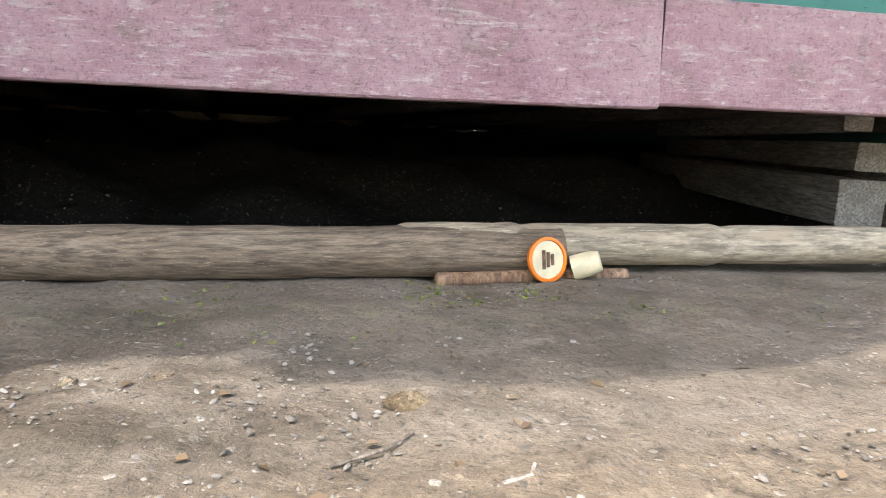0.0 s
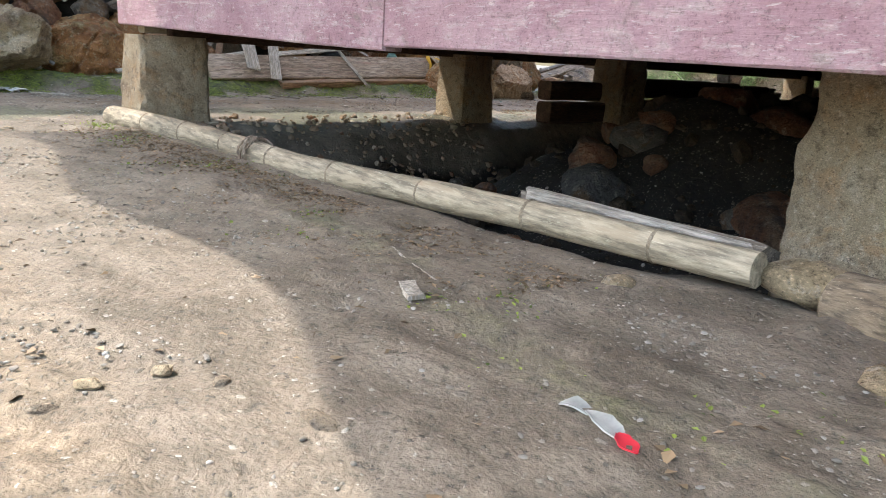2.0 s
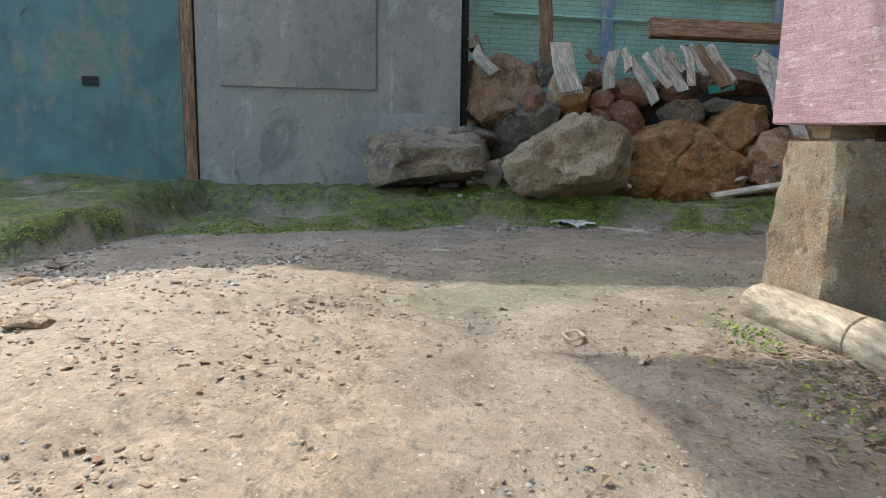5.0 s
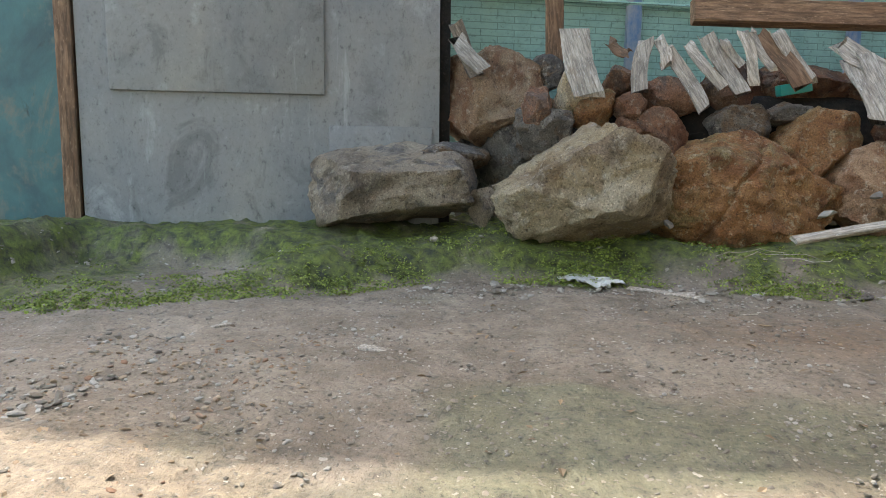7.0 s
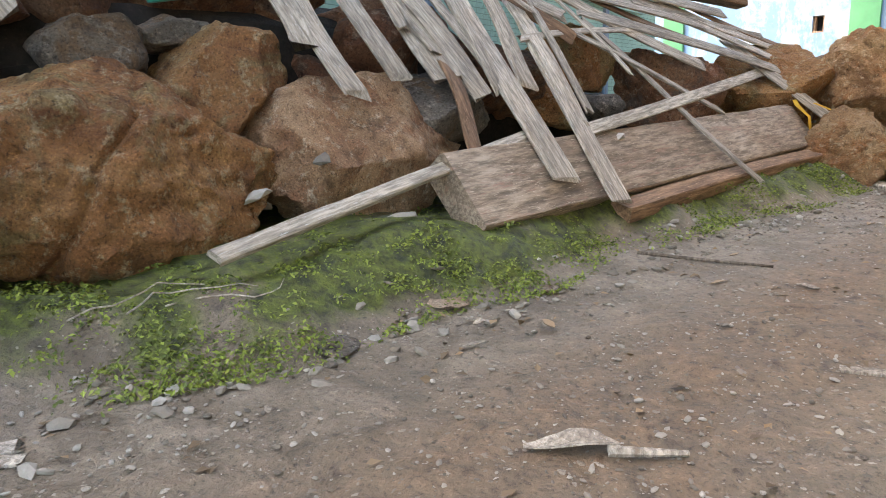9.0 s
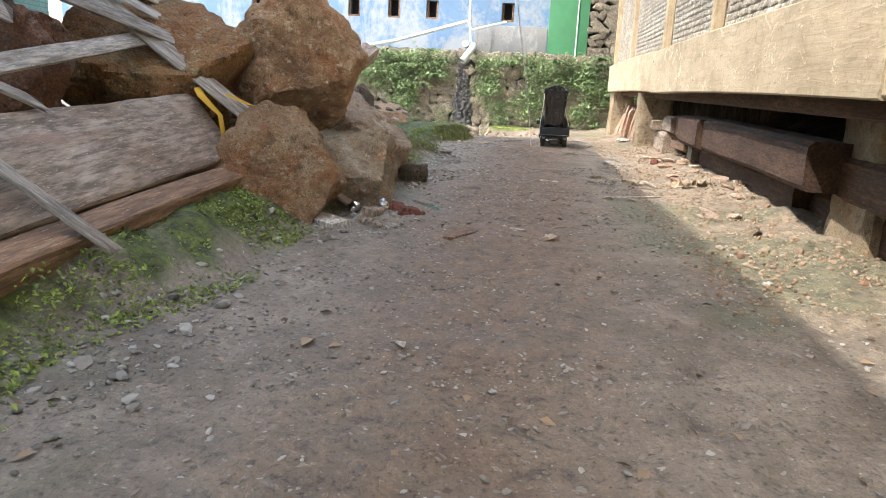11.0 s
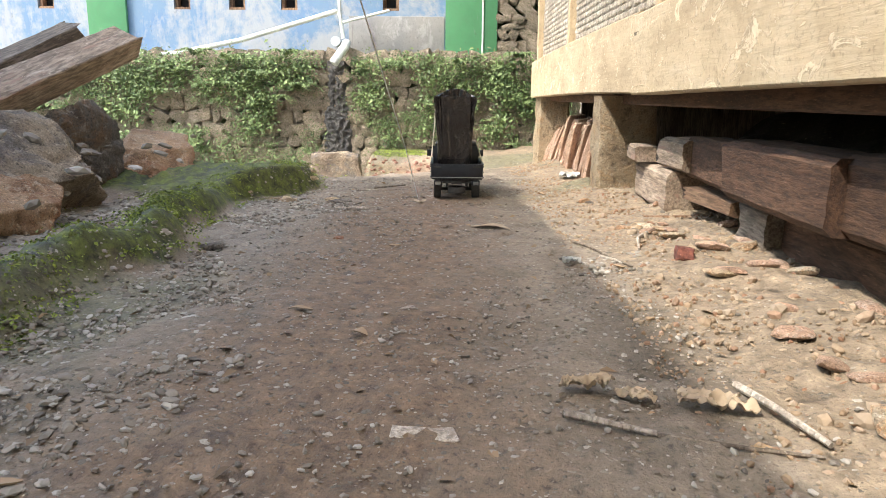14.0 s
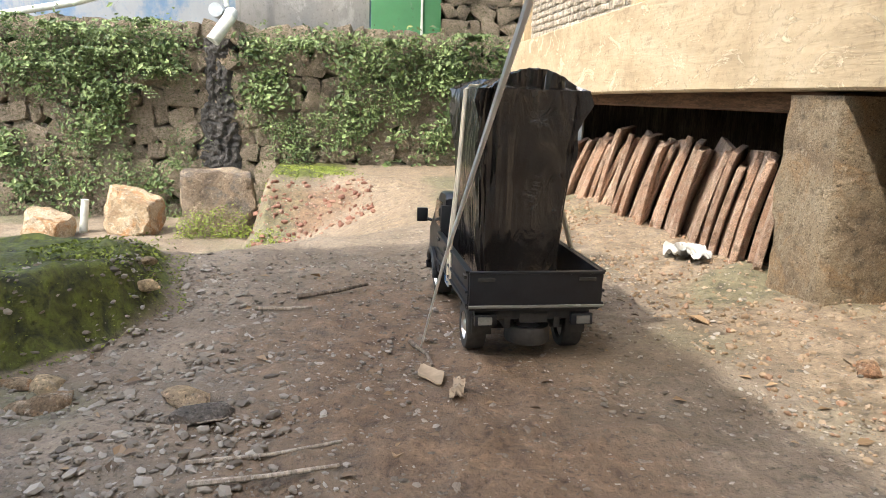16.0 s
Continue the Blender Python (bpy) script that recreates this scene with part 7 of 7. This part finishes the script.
for i, (x, y, l, w, rz) in enumerate(((0.257, 1.515, 0.070, 0.034, 20), (0.30, 1.50, 0.06, 0.022, -20), (0.365, 1.485, 0.095, 0.034, -12), (0.505, 1.35, 0.085, 0.06, 40), (0.54, 1.33, 0.07, 0.05, 100), (-0.36, 1.40, 0.07, 0.020, 35), (-0.30, 1.37, 0.08, 0.018, -30), (-0.27, 1.35, 0.06, 0.022, 80), (-0.34, 1.36, 0.05, 0.02, 10), (-0.255, 0.60, 0.05, 0.024, 60), (-0.225, 0.575, 0.045, 0.02, -20), (0.05, 2.79, 0.07, 0.018, 75), (-0.42, 2.80, 0.05, 0.016, 120), (3.20, -1.86, 0.035, 0.022, 10), (3.27, -1.87, 0.04, 0.014, -15), (1.0, -1.91, 0.045, 0.012, -35))):
    single("curled_leaf", crumpled(l, w * 1.1, 1200 + i, w * 0.5), M_DRYTAN, "crumpled dry tan leaf lying on the earth", "leaf", pose(*on_ground(x, y, 0.004), 4 * math.sin(i), 0, rz), "leaves on the lane")
single("long_twig", tube([on_ground(0.40, 1.525, 0.008), on_ground(0.41, 1.47, 0.012), on_ground(0.43, 1.41, 0.006)], 0.004, 7, 0.7), M_PALEWOOD, "pale bent twig lying among dry leaves", "twig")
single("bent_twig", tube([on_ground(0.355, 2.192, 0.004), on_ground(0.37, 2.13, 0.007), on_ground(0.405, 2.053, 0.004), on_ground(0.42, 2.00, 0.004)], 0.0022, 6, 0.6), M_OLDWOOD, "thin curved twig on the rubble", "twig")
single("bent_twig", tube([on_ground(0.498, 2.215, 0.006), on_ground(0.47, 2.17, 0.012), on_ground(0.456, 2.104, 0.005)], 0.004, 6, 0.5), M_PALEWOOD, "forked pale twig on the rubble", "twig")
single("bent_twig", tube([on_ground(-0.161, 2.631, 0.003), on_ground(-0.11, 2.635, 0.006), on_ground(-0.059, 2.658, 0.003)], 0.0024, 6, 0.6), M_PALEWOOD, "long thin dry twig on the lane", "twig")
litter("pale_chip", "flat pale rectangular wood chip pressed into the lane", "wood chip", 0.111, 1.425, 0.052, 0.020, 0.004, 2, M_PALEWOOD, 1301)
litter("pale_chip", "narrow splintered wood chip on the lane", "wood chip", 0.027, 0.672, 0.048, 0.013, 0.004, -52, M_PALEWOOD, 1302)
litter("pale_chip", "small pale wood chip on the lane", "wood chip", 0.046, 0.684, 0.03, 0.008, 0.003, -10, M_PALEWOOD, 1303)
litter("pale_chip", "white plastic strip beside the husk roll", "plastic strip", -0.323, 1.322, 0.095, 0.018, 0.006, -18, M_PAPER, 1304)
litter("pale_chip", "dark stick of wood beside the husk roll", "stick", -0.35, 1.345, 0.13, 0.012, 0.010, -16, M_OLDWOOD, 1305)
litter("pale_chip", "green painted strip of wood on the gravel", "wood strip", -0.175, 0.862, 0.085, 0.010, 0.005, -34, M_MINT, 1306)
litter("orange_strip", "orange-brown strip of bark beside the timbers", "bark", 0.605, 2.445, 0.10, 0.012, 0.008, -4, M_BROWNWOOD, 1307)
for i, (x, y, s, tone) in enumerate(((-0.303, 3.063, 0.030, "tan"), (-0.306, 2.78, 0.034, "pale"), (-0.358, 2.834, 0.03, "pale"), (-0.177, 2.74, 0.036, "grey"), (-0.089, 2.228, 0.022, "red"), (-0.303, 2.147, 0.04, "grey"), (0.484, 2.802, 0.03, "rust"), (0.49, 2.747, 0.022, "mixed"), (0.52, 2.34, 0.034, "pale"), (0.55, 2.31, 0.028, "pale"), (0.485, 2.335, 0.026, "rust"), (0.19, 0.931, 0.012, "mixed"), (0.947, -2.687, 0.05, "pale"), (0.618, -2.898, 0.04, "pale"), (0.66, -2.80, 0.03, "tan"), (0.55, -2.86, 0.026, "pale"), (0.70, -2.92, 0.035, "tan"), (0.45, -2.95, 0.03, "mixed"), (2.622, -2.078, 0.016, "mixed"), (2.719, -2.043, 0.022, "mixed"), (2.599, -2.202, 0.016, "mixed"), (2.576, -2.108, 0.018, "tan"), (2.578, -2.167, 0.018, "tan"))):
    single("flat_stone", boulder(s * 1.5, s, s * 0.45, 1320 + i, 3), M_ROCKS[tone], "flat weathered stone lying on the trodden earth", "stone", pose(*on_ground(x, y, s * 0.08), 0, 0, i * 67), "stones on the lane")
for k in range(3):
    tr = random.Random(1600 + k)
    x, y = -0.47 + 0.02 * k, -1.50 + 0.05 * k
    line = [(x + 0.03 * math.sin(q * 0.9 + k * 2) + tr.gauss(0, 0.004), y + 0.022 * q, gz(x, y + 0.022 * q) + 0.016 + abs(tr.gauss(0, 0.004))) for q in range(8)]
    single("white_twine", tube(line, 0.0012, 6, 0.6), M_PALEWOOD, "tangled off-white twine on the moss below the boulder", "twine")
turns = [(0.883 + math.cos(a) * r, -1.977 + math.sin(a) * r * 0.7, gz(0.883, -1.977) + 0.004 + 0.002 * math.sin(a * 3)) for a, r in ((0.35 * k, 0.020 + 0.0025 * math.sin(k * 0.9)) for k in range(40))]
single("string_coil", tube(turns, 0.0014, 5), M_DRYTAN, "small coil of tan string on the earth", "string")
# broken tile pieces on the rubble strip
rnd = random.Random(91)
for i in range(34):
    x, y = 0.47 + 0.20 * rnd.random(), rnd.uniform(0.7, 2.35)
    s = rnd.uniform(0.014, 0.034)
    single("tile_shard", boulder(s * 1.9, s * 1.3, s * 0.5, 1400 + i, 2, 10, 0.04), M_TILE if i % 3 else M_ROCKS["pale"], "broken piece of terracotta or plaster on the rubble", "shard", pose(*on_ground(x, y, s * 0.15), rnd.uniform(-18, 18), rnd.uniform(-18, 18), rnd.uniform(0, 360)), "tile shards on the rubble")
rnd = random.Random(31)
for i in range(26):
    x, y = rnd.uniform(-0.3, 0.42), rnd.uniform(-1.6, 3.1)
    leaf(x, y, rnd.uniform(0.014, 0.034), rnd.uniform(0.006, 0.014), rnd.uniform(0, 360), 950 + i, M_DRYLEAF if i % 3 else M_PALEWOOD, "dry curled brown leaf on the lane")
for i, (x, y, l, w, rz) in enumerate(((0.108, 0.60, 0.038, 0.026, 20), (0.21, 2.345, 0.09, 0.020, -28), (0.27, 1.18, 0.032, 0.016, 10), (0.33, 1.16, 0.036, 0.016, 0), (0.03, 2.84, 0.06, 0.018, 100))):
    single("fallen_leaf", leaf_bm(l, w * 1.3, 990 + i), M_DRYTAN, "large dry tan leaf lying on the lane", "leaf", pose(*on_ground(x, y, 0.002), 0, 0, rz), "leaves on the lane")
single("plastic_sheet", crumpled(0.21, 0.12, 943, 0.022), M_PAPER, "torn white plastic sheet trodden into the bank's edge", "plastic sheet", pose(*on_ground(-0.40, -1.78, 0.004), 0, 0, 62))
single("plastic_scrap", crumpled(0.05, 0.035, 942, 0.012), M_PAPER, "torn clear plastic scrap on the rubble", "plastic scrap", pose(*on_ground(0.325, 2.03, 0.004), 0, 0, 20))
for i, (x, y, l) in enumerate(((-0.34, -1.25, 0.07), (-0.36, -1.05, 0.06), (-0.33, -0.9, 0.05))):
    single("flat_stone", boulder(l * 1.5, l, 0.012, 945 + i, 2), M_TILE if i == 1 else M_ROCKS["grey"], "flat stone slab at the bank's edge", "stone", pose(*on_ground(x, y, 0.003), 0, 0, 30 * i), "stones on the lane")


def field(n, seed, fx, fy, size, ok=None, sink=0.2):
    """n spots strewn over a rectangle, few of them large."""
    r = np.random.RandomState(seed)
    x, y = r.uniform(*fx, n * 4), r.uniform(*fy, n * 4)
    if ok:
        keep = ok(x, y)
        x, y = x[keep], y[keep]
    x, y = x[:n], y[:n]
    s = size[0] + (size[1] - size[0]) * r.random_sample(len(x)) ** 3
    return np.stack([x, y, ground_z(x, y) + s * sink, s], -1).tolist()


def clumped(x, y):
    return lattice(x, y, 4.5, 31) * 0.6 + lattice(x, y, 13, 32) * 0.4 > 0.5


grit = field(12000, 51, (-0.4, 0.5), (-2.4, 3.4), (0.0010, 0.0055)) + field(16000, 52, (0.4, 4.6), (-3.0, -1.5), (0.001, 0.0045)) + field(16000, 41, (0.0, 4.4), (-3.0, -1.6), (0.0012, 0.0046), clumped) + field(14000, 42, (-0.42, 0.42), (-2.2, 3.4), (0.0012, 0.0046), clumped)
stuff("grit", scatter_stones(grit, 53), M_PEBBLE, "scattered grit and small clods on the lane", "grit")
gravel = field(260, 48, (0.32, 0.45), (1.96, 2.11), (0.002, 0.009)) + field(7500, 49, (-0.42, 0.36), (0.2, 3.4), (0.0012, 0.005)) + field(6500, 54, (-0.42, -0.02), (0.5, 3.3), (0.0022, 0.0085), lambda x, y: x < -0.18 + 0.1 * np.sin(y * 5)) + field(700, 55, (-0.42, -0.25), (-2.2, 0.5), (0.003, 0.014)) + field(2600, 40, (-0.5, 0.75), (-3.02, -2.45), (0.002, 0.0095), lambda x, y: lattice(x, y, 7, 33) * 0.6 + lattice(x, y, 31, 34) * 0.4 > 0.5) + field(3200, 50, (-0.80, -0.46), (1.3, 2.75), (0.003, 0.009))
stuff("gravel", scatter_stones(gravel, 56), M_PEBBLE, "grey gravel along the lane's edge", "gravel")
pale_bits = field(4200, 43, (0.1, 2.3), (-3.0, -2.25), (0.0014, 0.0065), lambda x, y: lattice(x, y, 3, 35) * 0.6 + lattice(x, y, 17, 36) * 0.4 > 0.47)
stuff("pale_gravel", scatter_stones(pale_bits, 64), M_CHIP, "pale gravel trodden into the sunlit earth", "gravel")
chips = field(16000, 57, (0.34, 0.78), (0.2, 4.2), (0.0012, 0.006)) + field(420, 58, (0.42, 0.75), (0.4, 2.6), (0.004, 0.014))
chips += field(420, 59, (0.62, 1.0), (-1.45, -0.2), (0.006, 0.022))
red_bits = field(420, 45, (-0.42, 0.05), (4.82, 5.16), (0.004, 0.018))
stuff("brick_grit", scatter_stones(red_bits, 44, 0.8), M_REDCHIP, "crumbled red brick on the slope by the wall", "rubble")
stuff("rubble_chips", scatter_stones(chips, 60, 0.8), M_CHIP, "pale broken tile and plaster rubble beside the house", "rubble")
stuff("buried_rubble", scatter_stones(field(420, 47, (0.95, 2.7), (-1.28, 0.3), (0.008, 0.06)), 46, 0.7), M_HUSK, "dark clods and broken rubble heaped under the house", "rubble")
rnd = random.Random(61)
mulch = []
for _ in range(4200):
    x = rnd.uniform(0.9, 2.6)
    y = -1.62 - abs(rnd.gauss(0, 0.10)) + 0.06 * (x - 1.6) * 0.6
    mulch.append((x, y, gz(x, y) + 0.003, rnd.uniform(0.002, 0.0065), (0, 0, 1)))
for _ in range(900):
    x, y = rnd.uniform(-0.4, 4.4), rnd.uniform(-3.0, -1.6)
    mulch.append((x, y, gz(x, y) + 0.002, rnd.uniform(0.003, 0.009), (0, 0, 1)))
for _ in range(900):
    x, y = rnd.uniform(-0.4, 0.5), rnd.uniform(-1.6, 3.3)
    mulch.append((x, y, gz(x, y) + 0.002, rnd.uniform(0.003, 0.010), (0, 0, 1)))
stuff("leaf_litter", leaf_cloud(mulch, 62, 0.22), M_DRYLEAF, "crumbled brown leaf litter", "leaf litter")
clover = []
while len(clover) < 38000:
    y = rnd.uniform(-3.2, 3.35)
    e = float(bank_edge(y))
    x = e + 0.02 - abs(rnd.gauss(0, 0.16))
    if noise.noise(Vector((x * 6, y * 6, 2))) + 0.35 * noise.noise(Vector((x * 20, y * 20, 5))) + rnd.gauss(0, 0.18) < (0.02 if y < 0.5 or y > 2.75 else 0.34) or x < -1.0 or (2.4 < y < 2.75 and rnd.random() < 0.6):
        continue
    clover.append((x, y, gz(x, y) + rnd.uniform(0.0005, 0.006), rnd.uniform(0.0018, 0.0048) * (0.6 if y > 2.7 else 1), (0.2, 0, 1)))
for _ in range(900):
    y = rnd.uniform(-3.2, 0.1) if rnd.random() < 0.8 else rnd.uniform(1.3, 3.3)
    e = float(bank_edge(y))
    x = e - abs(rnd.gauss(0, 0.13)) if y < 1 else e - rnd.uniform(0.01, 0.13)
    if noise.noise(Vector((x * 5, y * 5, 8))) < -0.1:
        continue
    wide, z0 = rnd.uniform(0.010, 0.026), gz(x, y)
    for _ in range(44):
        dx, dy = rnd.gauss(0, wide), rnd.gauss(0, wide)
        clover.append((x + dx, y + dy, z0 + 0.004 + 0.011 * math.exp(-(dx * dx + dy * dy) / (2 * wide * wide)), rnd.uniform(0.0018, 0.0042), (dx / wide * 0.5, dy / wide * 0.5, 1)))
for _ in range(3600):
    x = rnd.uniform(0.75, 4.6)
    y = -1.72 + rnd.gauss(0, 0.07)
    if noise.noise(Vector((x * 4, y * 4, 7))) > 0.02:
        clover.append((x, y, gz(x, y) + 0.002, rnd.uniform(0.002, 0.005), (0, 0, 1)))
for _ in range(150):
    x, y = 0.86 + rnd.gauss(0, 0.06), -1.735 + rnd.gauss(0, 0.022)
    clover.append((x, y, gz(x, y) + rnd.uniform(0.002, 0.012), rnd.uniform(0.0025, 0.0055), (0.2, -0.3, 1)))
stuff("clover", leaf_cloud(clover, 63), M_CLOVER, "low bright green moss and clover on the bank", "moss")
